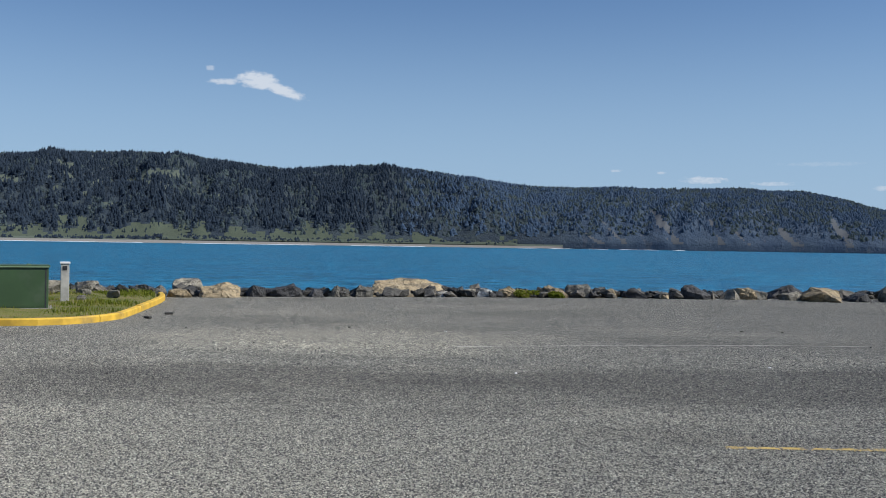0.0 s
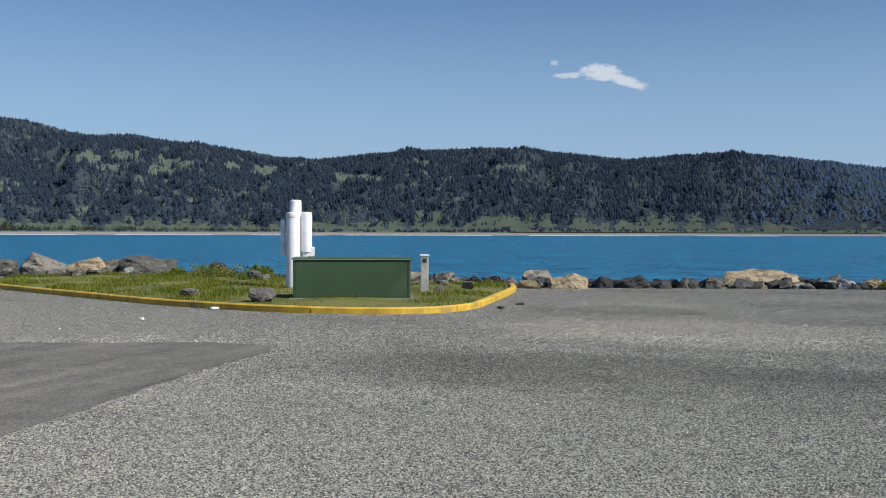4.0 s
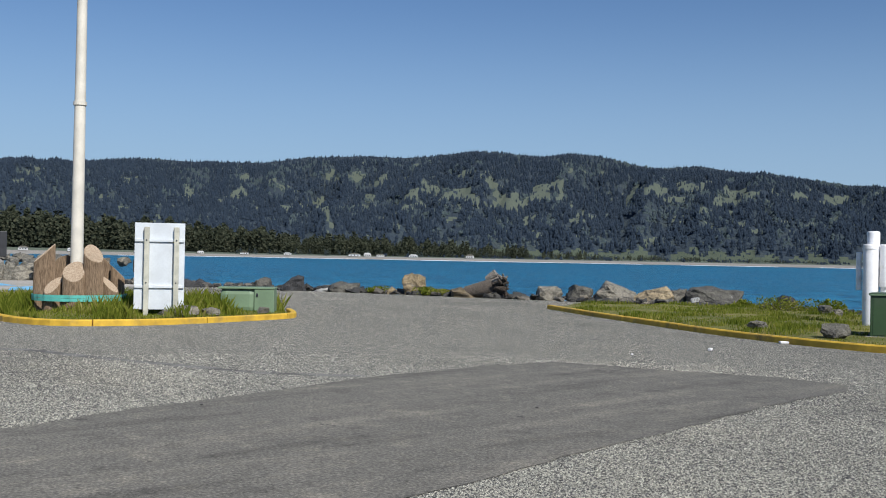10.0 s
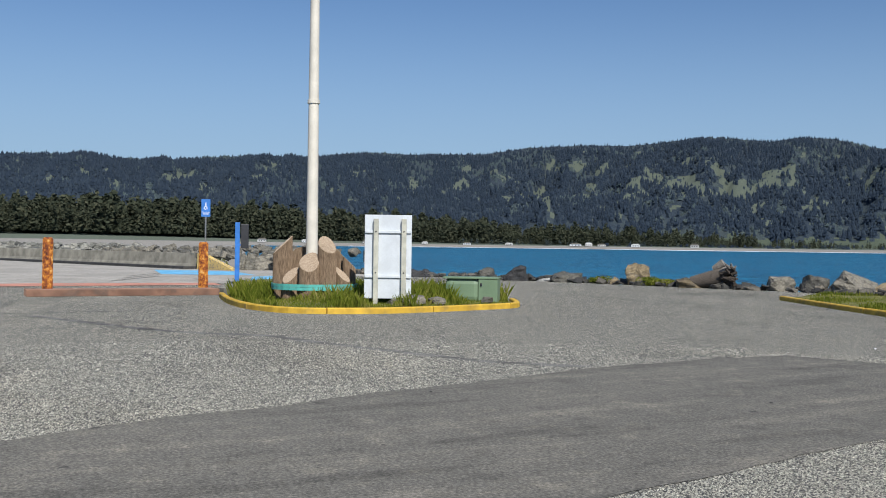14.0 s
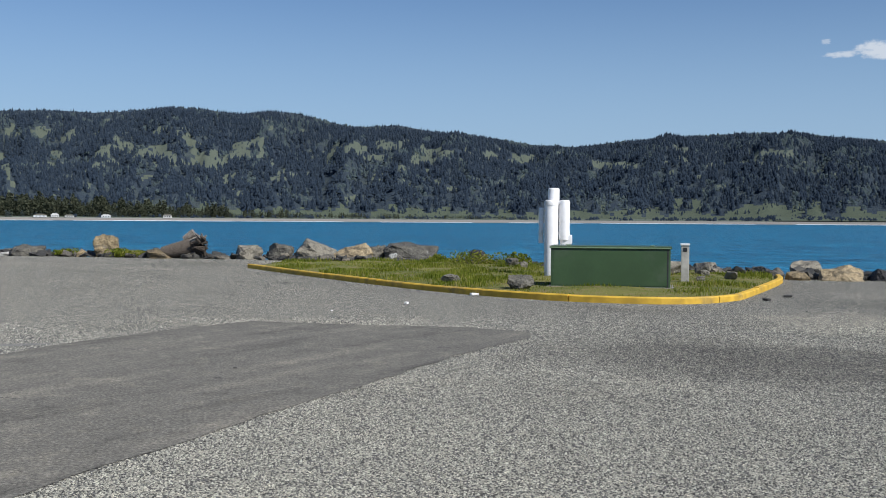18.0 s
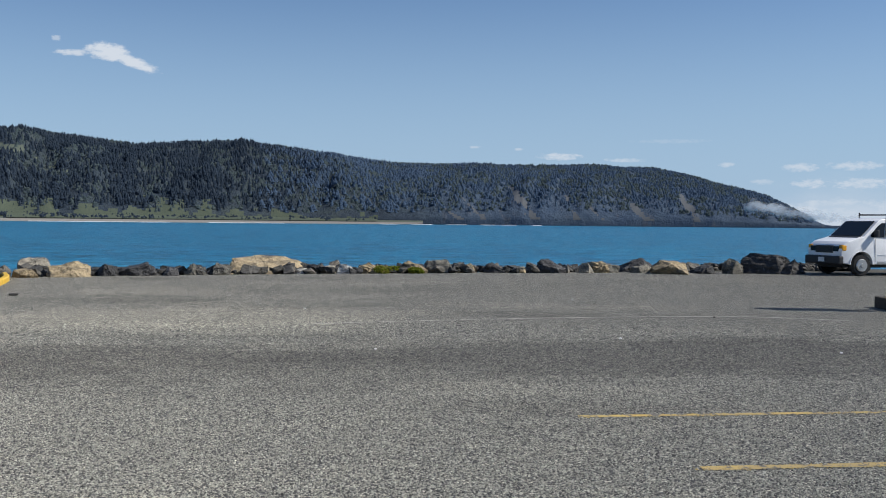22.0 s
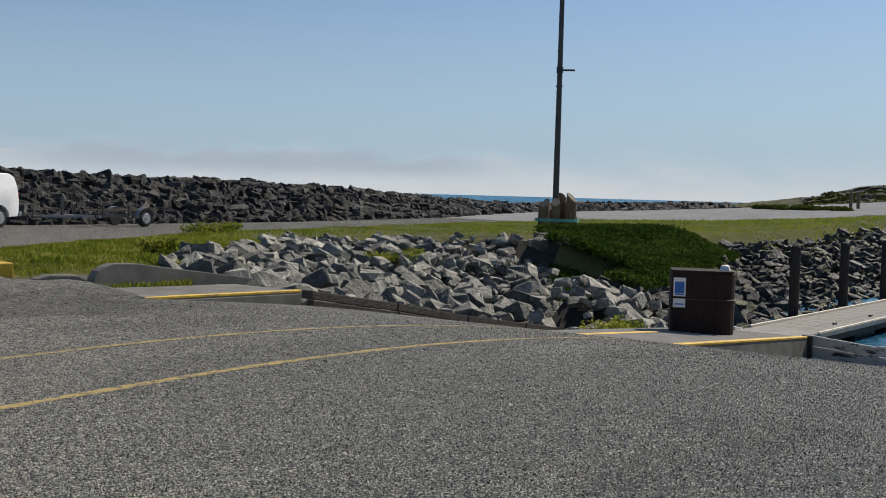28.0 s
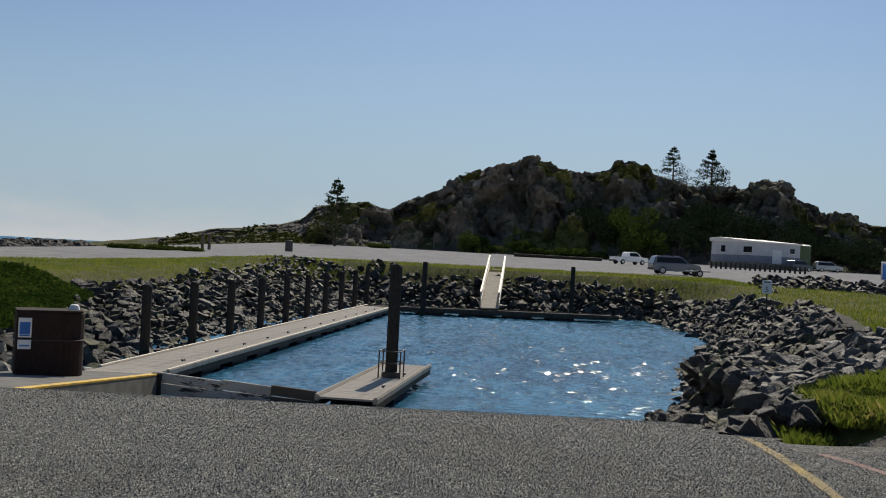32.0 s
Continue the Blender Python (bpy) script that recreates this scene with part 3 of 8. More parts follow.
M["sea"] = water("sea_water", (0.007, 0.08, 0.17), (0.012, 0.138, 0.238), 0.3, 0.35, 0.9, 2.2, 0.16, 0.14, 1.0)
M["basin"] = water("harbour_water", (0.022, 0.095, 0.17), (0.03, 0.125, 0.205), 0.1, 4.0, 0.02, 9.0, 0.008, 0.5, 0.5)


def hillside(name):
    k = Mat(name, 0.95, 0.0, 0.1)
    n = k.noise(0.012, 6.0, 0.62)
    # the hill's colours have the blue of aerial haze mixed in
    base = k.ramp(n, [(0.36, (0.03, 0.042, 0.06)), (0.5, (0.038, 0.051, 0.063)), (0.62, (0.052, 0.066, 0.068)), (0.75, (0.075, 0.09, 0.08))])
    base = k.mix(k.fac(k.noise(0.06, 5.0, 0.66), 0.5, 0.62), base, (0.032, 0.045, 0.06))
    high = k.n.new("ShaderNodeSeparateXYZ")
    k.l.new(k.pos, high.inputs[0])
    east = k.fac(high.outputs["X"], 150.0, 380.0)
    # stronger haze blue painted in towards the cape
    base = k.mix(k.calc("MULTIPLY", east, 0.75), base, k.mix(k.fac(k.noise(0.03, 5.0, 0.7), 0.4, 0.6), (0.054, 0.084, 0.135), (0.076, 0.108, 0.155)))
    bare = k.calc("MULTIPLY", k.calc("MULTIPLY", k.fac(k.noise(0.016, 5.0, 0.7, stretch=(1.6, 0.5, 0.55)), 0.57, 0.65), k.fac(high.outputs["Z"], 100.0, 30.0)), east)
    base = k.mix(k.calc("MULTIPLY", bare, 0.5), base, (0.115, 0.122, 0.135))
    k.color(base).bump(k.noise(0.05, 6.0, 0.7), 0.9, 8.0)
    return k.m


M["hill"] = hillside("hazy_hillside")
# colours of the far slopes, greyed and blued to hold aerial haze
M["meadow"] = soil("hazy_meadow", (0.076, 0.093, 0.074), (0.105, 0.12, 0.09), (0.052, 0.067, 0.06))
M["scree"] = soil("hazy_scree", (0.105, 0.112, 0.118), (0.135, 0.136, 0.136), (0.072, 0.088, 0.112))
M["far_tree"] = leafy("hazy_conifers", [(0.0, (0.019, 0.028, 0.044)), (0.5, (0.025, 0.036, 0.053)), (0.85, (0.035, 0.048, 0.064)), (1.0, (0.05, 0.064, 0.071))])
M["cape_tree"] = leafy("hazy_cape_woods", [(0.0, (0.044, 0.07, 0.115)), (0.5, (0.054, 0.083, 0.13)), (0.85, (0.067, 0.098, 0.142)), (1.0, (0.088, 0.116, 0.147))])
M["far_leaf"] = leafy("hazy_broadleaf", [(0.0, (0.045, 0.063, 0.072)), (0.6, (0.062, 0.082, 0.085)), (1.0, (0.085, 0.105, 0.097))])
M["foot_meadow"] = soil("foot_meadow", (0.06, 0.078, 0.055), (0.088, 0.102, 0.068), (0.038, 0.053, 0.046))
M["belt_tree"] = leafy("shore_conifers", [(0.0, (0.026, 0.034, 0.024)), (0.6, (0.056, 0.064, 0.042)), (1.0, (0.1, 0.098, 0.062))])


def craggy():
    k = Mat("dark_craggy_rock", 0.92, 0.0, 0.2)
    n = k.noise(0.16, 7.0, 0.68)
    base = k.ramp(n, [(0.32, (0.075, 0.066, 0.056)), (0.5, (0.17, 0.148, 0.125)), (0.66, (0.27, 0.24, 0.205)), (0.8, (0.40, 0.37, 0.325))])
    up = k.n.new("ShaderNodeSeparateXYZ")
    k.l.new(k.geo.outputs["Normal"], up.inputs[0])
    green = k.calc("MULTIPLY", k.fac(k.noise(0.09, 6.0, 0.62), 0.47, 0.58), k.fac(up.outputs["Z"], 0.25, 0.62))
    base = k.mix(k.calc("MULTIPLY", green, 0.9), base, k.mix(k.noise(0.5, 4.0), (0.035, 0.055, 0.012), (0.10, 0.115, 0.03)))
    k.color(base)
    k.bump(k.noise(0.5, 7.0, 0.72), 1.0, 1.6)
    return k.m


M["crag"] = craggy()

# ---- mesh helpers ----


def mesh_object(name, verts, faces, mats, parent=None, label="", smooth=False, index=None):
    me = bpy.data.meshes.new(name)
    if isinstance(faces, np.ndarray):
        v, f = np.asarray(verts, dtype=np.float32), np.asarray(faces, dtype=np.int32)
        me.vertices.add(len(v))
        me.vertices.foreach_set("co", v.ravel())
        me.loops.add(f.size)
        me.loops.foreach_set("vertex_index", f.ravel())
        me.polygons.add(len(f))
        me.polygons.foreach_set("loop_start", np.arange(len(f), dtype=np.int32) * f.shape[1])
    else:
        me.from_pydata([tuple(v) for v in verts], [], [tuple(int(i) for i in f) for f in faces])
    for m in (mats if isinstance(mats, (list, tuple)) else [mats]):
        me.materials.append(m)
    if index is not None:
        me.polygons.foreach_set("material_index", np.asarray(index, dtype=np.int32))
    me.polygons.foreach_set("use_smooth", np.full(len(me.polygons), smooth, dtype=bool))
    me.update(calc_edges=True)
    ob = new(name, me)
    ob.parent = parent
    if label:
        ob["label"] = label
    return ob


def part(name, bm, material, parent, label="", smooth=False, m=None):
    """One mesh object under a thing or a part."""
    me = bpy.data.meshes.new(name)
    bm.to_mesh(me)
    bm.free()
    me.materials.append(material)
    if smooth:
        for p in me.polygons:
            p.use_smooth = True
        me.set_sharp_from_angle(angle=radians(42))
    ob = new(name, me)
    ob.parent = parent
    if m is not None:
        ob.matrix_basis = m
    if label:
        ob["label"] = label
    return ob


def thing(name, m, label, category, group="", kind=""):
    ob = new(name)
    ob.empty_display_size = 0.1
    ob.matrix_basis = m
    return tagged(ob, label, category, group, kind)


def box(sx, sy, sz, at=(0, 0, 0), bevel=0.0, m=None, bm=None):
    """A box of that size whose bottom centre is at `at`."""
    own = bmesh.new()
    bmesh.ops.create_cube(own, size=1.0)
    bmesh.ops.scale(own, vec=(sx, sy, sz), verts=own.verts)
    if bevel:
        bmesh.ops.bevel(own, geom=own.edges[:], offset=bevel, segments=2, affect="EDGES", profile=0.6)
    bmesh.ops.translate(own, vec=(at[0], at[1], at[2] + sz / 2), verts=own.verts)
    if m is not None:
        bmesh.ops.transform(own, matrix=m, verts=own.verts)
    if bm is None:
        return own
    me = bpy.data.meshes.new("tmp")
    own.to_mesh(me)
    own.free()
    bm.from_mesh(me)
    bpy.data.meshes.remove(me)
    return bm


def tube(r1, r2, h, at=(0, 0, 0), seg=16, m=None, bm=None, bevel=0.0):
    """An upright round bar whose bottom centre is at `at`."""
    own = bmesh.new()
    bmesh.ops.create_cone(own, cap_ends=True, segments=seg, radius1=r1, radius2=r2, depth=h)
    if bevel:
        rim = [e for e in own.edges if abs(e.verts[0].co.z - e.verts[1].co.z) < 1e-6 and e.verts[0].co.z > 0]
        bmesh.ops.bevel(own, geom=rim, offset=bevel, segments=3, affect="EDGES", profile=0.5)
    bmesh.ops.translate(own, vec=(at[0], at[1], at[2] + h / 2), verts=own.verts)
    if m is not None:
        bmesh.ops.transform(own, matrix=m, verts=own.verts)
    if bm is None:
        return own
    me = bpy.data.meshes.new("tmp")
    own.to_mesh(me)
    own.free()
    bm.from_mesh(me)
    bpy.data.meshes.remove(me)
    return bm


def bar(a, b, r, seg=8, bm=None, r2=None):
    """A round bar from a to b."""
    a, b = Vector(a), Vector(b)
    q = (b - a).to_track_quat("Z", "Y").to_matrix().to_4x4()
    return tube(r, r if r2 is None else r2, (b - a).length, seg=seg, m=Matrix.Translation(a) @ q, bm=bm)


def beam(a, b, w, h, bm=None, bevel=0.0):
    """A square bar from a to b."""
    a, b = Vector(a), Vector(b)
    q = (b - a).to_track_quat("X", "Z").to_matrix().to_4x4()
    n = (b - a).length
    return box(n, w, h, (n / 2, 0, -h / 2), bevel, Matrix.Translation(a) @ q, bm)


def prism(outline, width, axis_m=None, bevel=0.0):
    """An outline in x and z, pushed out along y to both sides of the middle."""
    bm = bmesh.new()
    lo = [bm.verts.new((x, -width / 2, z)) for x, z in outline]
    hi = [bm.verts.new((x, width / 2, z)) for x, z in outline]
    n = len(outline)
    bm.faces.new(lo)
    bm.faces.new(hi[::-1])
    for i in range(n):
        bm.faces.new((lo[i], hi[i], hi[(i + 1) % n], lo[(i + 1) % n]))
    bmesh.ops.recalc_face_normals(bm, faces=bm.faces[:])
    if bevel:
        bmesh.ops.bevel(bm, geom=bm.edges[:], offset=bevel, segments=2, affect="EDGES", profile=0.6)
    if axis_m is not None:
        bmesh.ops.transform(bm, matrix=axis_m, verts=bm.verts)
    return bm


rng = np.random.default_rng(7)


def fbm(x, y, scale, octaves=5, seed=0.0):
    """Smooth noise over arrays of places, about -1 to 1."""
    out = np.zeros(np.shape(x))
    amp, f = 1.0, 1.0 / scale
    for o in range(octaves):
        out += amp * np.array([noise.noise((a * f + seed + o * 17.3, b * f - seed, seed * 0.7 + o)) for a, b in zip(np.ravel(x), np.ravel(y))]).reshape(np.shape(x))
        amp *= 0.5
        f *= 2.0
    return out


# ---- the plan of the ground ----
SEA = -2.2
SHORE_X = [-140, -100, -75, -62, -54, -47, -43, -39, -34.5, -30, -20, -8, -1.5, 4, 9.8, 17, 40, 75, 150, 420]
SHORE_Y = [40, 24, 22.5, 22.5, 25.5, 27.6, 28.9, 30.4, 31.8, 33.2, 34.2, 33, 35, 36, 37, 39, 43, 50, 56, 75]
BASIN = [(26.4, 9.9), (29, 9.3), (50, 7.2), (70, 5.2), (77, 4.8), (77, -4), (76, -14.8), (57, -14), (39, -8.2), (26, -5.4)]


def fall(x):
    """How far the boat ramp has dropped below the lot at x."""
    x = np.asarray(x, dtype=float)
    u = np.clip(x - 6, 0, 11)
    return 0.0065 * u * u + np.clip(x - 17, 0, None) * 0.146


def ramp_right(x):
    return -3.1 - 0.125 * (np.asarray(x, dtype=float) - 8)


def off_polygon(x, y, poly):
    """Distance of places to a polygon's outline, negative inside."""
    d = np.full(np.shape(x), 1e9)
    inside = np.zeros(np.shape(x), dtype=bool)
    for (ax, ay), (bx, by) in zip(poly, poly[1:] + poly[:1]):
        ex, ey = bx - ax, by - ay
        t = np.clip(((x - ax) * ex + (y - ay) * ey) / (ex * ex + ey * ey), 0, 1)
        d = np.minimum(d, np.hypot(x - ax - t * ex, y - ay - t * ey))
        cross = ((ay > y) != (by > y)) & (x < (bx - ax) * (y - ay) / (by - ay + 1e-12) + ax)
        inside ^= cross
    return np.where(inside, -d, d)


TURF_LEFT = [(12.2, 20.4), (11.4, 16.6), (15, 16.2), (19, 20), (26, 23.5), (34, 21.5), (40, 16.4), (56, 15.2), (70, 13.6), (84, 11.8), (86, 14.5), (74, 19), (66, 24), (61, 32), (48, 31.5), (38, 29.8), (26, 27.6), (13.2, 22.4)]
TURF_RIGHT = [(12.3, -4.3), (14.5, -4.9), (17.5, -7.6), (21, -10.2), (30, -13.0), (47, -18.5), (60, -22), (84, -23), (84, -30), (60, -34), (60, -70), (13, -60)]
ICE = [(39, 21.4), (29.6, 15.2), (31.0, 13.2), (39, 14.1), (45, 15.0), (46, 19.5)]
TURF_FAR = [(80.5, 14), (82.2, 8), (82.2, -8), (80.5, -17.5), (70, -19.8), (60, -19.4), (60, -22), (84, -24), (92, -24), (92, 8), (88, 14)]


def rise(x, y=0.0):
    return (np.clip((x - 58) / 26, 0, 1) * 0.95 + np.clip((x - 84) / 120, 0, 1) * 2.2) * np.clip((52 - y) / 22, 0, 1)


def ground_height(x, y):
    x, y = np.asarray(x, dtype=float), np.asarray(y, dtype=float)
    top = rise(x, y) - 0.04 + np.clip(-off_polygon(x, y, TURF_LEFT) / 1.2, 0, 1) * 0.16
    d = off_polygon(x, y, BASIN)
    width = np.where(y > 6, np.clip(6 + (x - 26) * 0.35, 6, 10.5), np.where(x > 70, 7.0, 6.2))
    z = -2.75 + (top + 2.75) * np.clip(d / width, 0, 1)
    z = np.where(d < 0, -2.75 - np.clip(-d, 0, 4) * 0.4, z)
    z = np.where((x < 12) & (x < 26), np.maximum(z, np.where(x < 10, top, z)), z)
    edge = np.interp(x, [14, 19, 26, 34, 40], [16.2, 20, 23.5, 21.5, 17.5])
    low = -fall(np.minimum(x, 27)) + 0.1
    slope = low + (top - low) * np.clip((y - 14.2) / (edge - 14.2), 0, 1)
    z = np.where((x > 14) & (x < 34) & (y > 14.2) & (y < 26), np.minimum(z, slope), z)
    s = y - np.interp(x, SHORE_X, SHORE_Y)
    z = np.where(s > 0, np.minimum(z, top - s * 0.5), z)
    on_ramp = (x > 3) & (x < 31) & (y > ramp_right(x) - 1.0) & (y < np.where(x > 26.5, 9.9, np.where((x > 11) & (x < 15.3), 15.3, 14.4)))
    z = np.where(on_ramp, np.minimum(z, -fall(x) - 0.12), z)
    return np.maximum(z, -7.0)


def axis_lines(stops):
    out = []
    for a, b, step in stops:
        out += list(np.arange(a, b, step))
    return np.array(out + [stops[-1][1]])


def grid_mesh(xs, ys, zf):
    gx, gy = np.meshgrid(xs, ys)
    v = np.stack([gx.ravel(), gy.ravel(), zf(gx, gy).ravel()], 1)
    n = len(xs)
    i = np.arange(len(ys) - 1)[:, None] * n + np.arange(n - 1)[None, :]
    f = np.stack([i, i + 1, i + n + 1, i + n], -1).reshape(-1, 4)
    return v, f


gxs = axis_lines([(-140, -60, 4), (-60, 8, 2.0), (8, 92, 0.8), (92, 200, 4), (200, 420, 10)])
gys = axis_lines([(-160, -30, 6), (-30, 44, 0.8), (44, 140, 4)])


def bank_height(x, y):
    """The ground, dug out a little where rocks line the banks."""
    z = ground_height(x, y)
    dug = np.clip((rise(x, y) - 0.12 - z) / 0.3, 0, 1) * (x > 12.5) * (y < 25) * (off_polygon(x, y, ICE) > 0)
    return z - 0.3 * dug


gv, gf = grid_mesh(gxs, gys, bank_height)
cx, cy, cz_ = gv[gf].mean(1).T
turf_cells = (off_polygon(cx, cy, TURF_LEFT) < 0.3) | (off_polygon(cx, cy, TURF_RIGHT) < 0.2) | (off_polygon(cx, cy, TURF_FAR) < 0.2) | (off_polygon(cx, cy, ICE) < 0)
tagged(mesh_object("ground", gv, gf, [M["ground"], M["turf"], M["gravel"], M["gap_shade_soil"]], smooth=True, index=np.where(turf_cells, 1, np.where((cx > 84) | (cx > 58) & (cy > 18), 2, np.where((cx > 13) & (cy < 25) & (cz_ < rise(cx, cy) - 0.15), 3, 0)))),
       "gravelly ground with turf banks falling to the water", "ground", kind="structure")

# the lot: one flat sheet, and the boat ramp that falls away from it
LOT = [(6, -8), (11.6, -8), (12.6, -20), (13, -60), (-140, -60), (-140, 6), (-100, 9), (-64, 20), (-48, 25.6), (-43, 27.2), (-39, 28.9), (-34.5, 30.2),
       (-30, 31.7), (-20, 33), (-8, 31.2), (-1.5, 33), (4, 34.2), (9.8, 35.4), (17, 36.0), (24, 35.8), (40, 36.2), (75, 43.6), (75, 40), (60, 34.6), (47, 31.4),
       (38, 29.6), (26, 27.4), (13, 22), (11.8, 20.3), (10.8, 16), (6, 16)]
tagged(mesh_object("parking_lot", [(x, y, 0.0) for x, y in LOT], [range(len(LOT))], M["lot"]), "worn grey chip-seal parking lot with stains", "parking lot", kind="structure")


def ramp_z(x, y):
    s = np.clip((15.2 - y) / np.interp(x, [6, 11.2, 13], [2.7, 2.7, 1.6]), 0, 1) * np.clip((y - ramp_right(x) + 3.0) / 2.6, 0, 1)
    s = np.where((x > 11.5) & (y < 8), 1.0, s * s * (3 - 2 * s))
    return -fall(x) * s


rv, rf = grid_mesh(np.arange(6, 30.01, 0.5), np.arange(-8, 16.01, 0.5), ramp_z)
rc = rv[rf].mean(1)
keep = ~((rc[:, 0] > 11.6) & (rc[:, 1] > 13.5)) & ~((rc[:, 0] > 12.2) & (rc[:, 1] < ramp_right(rc[:, 0]) - 0.6)) & ~((rc[:, 0] > 11.6) & (rc[:, 1] < ramp_right(rc[:, 0]) - 2.0))
tagged(mesh_object("boat_ramp", rv, rf[keep], M["lot"], smooth=True), "grey chip-seal boat ramp sloping into the basin", "boat ramp", kind="structure")


def ragged(outline, step=0.35, amount=0.07):
    """An outline with more corners, each a little off its line."""
    out = []
    for a, b in zip(outline, outline[1:] + outline[:1]):
        n = max(1, int(math.dist(a, b) / step))
        out += [(a[0] + (b[0] - a[0]) * k / n + rng.uniform(-amount, amount), a[1] + (b[1] - a[1]) * k / n + rng.uniform(-amount, amount)) for k in range(n)]
    return out


def sheet(name, outline, z, mat, label, category, kind="structure", parent=None):
    """A flat piece of paving or paint with a small thickness."""
    bm = bmesh.new()
    vs = [bm.verts.new((x, y, z)) for x, y in outline]
    bm.faces.new(vs)
    bm.normal_update()
    if bm.faces[:][0].normal.z < 0:
        bmesh.ops.reverse_faces(bm, faces=bm.faces[:])
    ob = part(name, bm, mat, parent)
    return tagged(ob, label, category, kind=kind)


PATCH = [(-9.3, 1.0), (-9.95, 2.6), (-10.15, 3.7), (-10.62, 5.1), (-10.95, 6.6), (-11.6, 8.8), (-11.9, 11.5), (-11.75, 12.7), (-10.6, 13.1), (-9.7, 13.4), (-8.4, 13.95), (-7.35, 13.9), (-7.0, 13.2),
         (-6.8, 10.9), (-6.5, 9.3), (-6.25, 7.6), (-5.95, 6.1), (-5.75, 5.0), (-5.45, 3.5), (-5.0, 1.0), (-4.0, -6), (-8.6, -6)]
sheet("asphalt_patch", ragged(PATCH, 0.3, 0.04), 0.006,
      M["patch"], "smooth darker asphalt patch in the lot", "paving patch")
sheet("concrete_apron", [(-140, -20), (-140, 5.5), (-100, 8.5), (-64, 19.5), (-48, 25), (-48, 17), (-41, 13), (-40, 4), (-40, -20)], 0.005, M["apron"], "pale worn paving beyond the bollards", "paving")

# ---- water ----


def flat_water(name, outline, z, mat, label):
    return sheet(name, outline, z, mat, label, "water")


north = [(x, np.interp(x, SHORE_X, SHORE_Y) + 0.5) for x in SHORE_X]
far_arc = [(4700 * math.cos(radians(a)), 4700 * math.sin(radians(a))) for a in range(-40, 205, 5)]
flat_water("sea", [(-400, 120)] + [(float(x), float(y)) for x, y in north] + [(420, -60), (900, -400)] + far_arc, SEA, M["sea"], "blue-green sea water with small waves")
a0, a1 = radians(71.5), radians(112)
sheet("sand_flat", [(-95, 32), (-900 * math.sin(a0), 900 * math.cos(a0)), (-1000, 60), (-900 * math.sin(a1), 900 * math.cos(a1)), (-140, -60), (-100, 12), (-80, 22)], SEA + 0.9, M["sand"], "flat grey sand spit beyond the barriers", "sand")


def rippled_water(name, outline, z, mat, label):
    """A sheet of small wind waves, finer where it lies nearer."""
    d, az = np.geomspace(17.0, 90.0, 440), np.radians(np.arange(-116.0, -56.0, 0.15))
    dd, aa = np.meshgrid(d, az, indexing="ij")
    x, y = -dd * np.sin(aa), dd * np.cos(aa)
    h = np.zeros(x.shape)
    gust = 0.55 + 0.75 * np.clip(0.5 + fbm(x, y, 14.0, 3, 61.0), 0, 1)
    for _ in range(56):
        long, way, start = 0.12 * 5.5 ** rng.uniform(0, 1), radians(-10) + rng.normal() * 0.6, rng.uniform(0, 6.28)
        k = 2 * math.pi / long
        h += 0.044 / k * np.sin(k * (x * math.cos(way) + y * math.sin(way)) + start)
    gust = gust * np.interp(dd, [18, 28, 42, 90], [0.58, 0.82, 1.8, 2.8])
    v = np.stack([x, y, z + h * gust], -1).reshape(-1, 3)
    n = len(az)
    q = (np.arange(len(d) - 1)[:, None] * n + np.arange(n - 1)[None, :]).ravel()
    f = np.stack([q, q + n, q + n + 1, q + 1], 1)
    mid = v[f].mean(1)
    f = f[off_polygon(mid[:, 0], mid[:, 1], outline) < 0]
    return tagged(mesh_object(name, v, f[:, ::-1], mat, smooth=True), label, "water", kind="structure")


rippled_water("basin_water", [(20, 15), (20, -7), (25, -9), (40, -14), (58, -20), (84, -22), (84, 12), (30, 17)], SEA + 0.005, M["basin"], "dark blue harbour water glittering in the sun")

# ---- far shore and hills ----
RIDGE = [(-28.5, 0.0), (-27.6, 0.12), (-27.0, 0.4), (-25.9, 1.0), (-24.8, 1.55), (-24.0, 1.8), (-22.2, 2.24), (-20.5, 2.75), (-19.0, 3.05), (-17.2, 3.07), (-16.0, 3.22), (-12.4, 3.2), (-9.9, 3.15), (-8.1, 3.2), (-5.0, 3.25), (-1.9, 3.6),
         (1.1, 4.06), (3.5, 4.3), (6.4, 4.18), (8.5, 3.92), (9.8, 4.1), (11.7, 4.35), (14.0, 4.54), (16.6, 4.68), (20, 4.48), (23.0, 4.3), (25.3, 4.0), (27.6, 4.12), (30.7, 4.6), (33.4, 4.86), (35, 5.15), (37.4, 5.02),
         (38.9, 5.3), (40.5, 5.72), (42.1, 5.8), (43.5, 5.62), (45.5, 5.8), (47.2, 5.88), (49.4, 5.58), (51, 5.46), (53.1, 5.5), (56.2, 5.34), (58.6, 4.98), (62.3, 4.9), (64, 4.97), (66.1, 4.9), (68.4, 4.6), (71.3, 4.66), (73.5, 4.5), (75.9, 4.24),
         (79, 4.36), (82, 4.36), (86, 4.2), (95, 4.3), (110, 3.5)]


def far_shore(az):
    """How far off the bay's beach begins at a heading."""
    return np.interp(az, [-30, -10, 10, 60, 72, 80, 110], [2500, 2150, 1750, 1650, 1250, 800, 700])


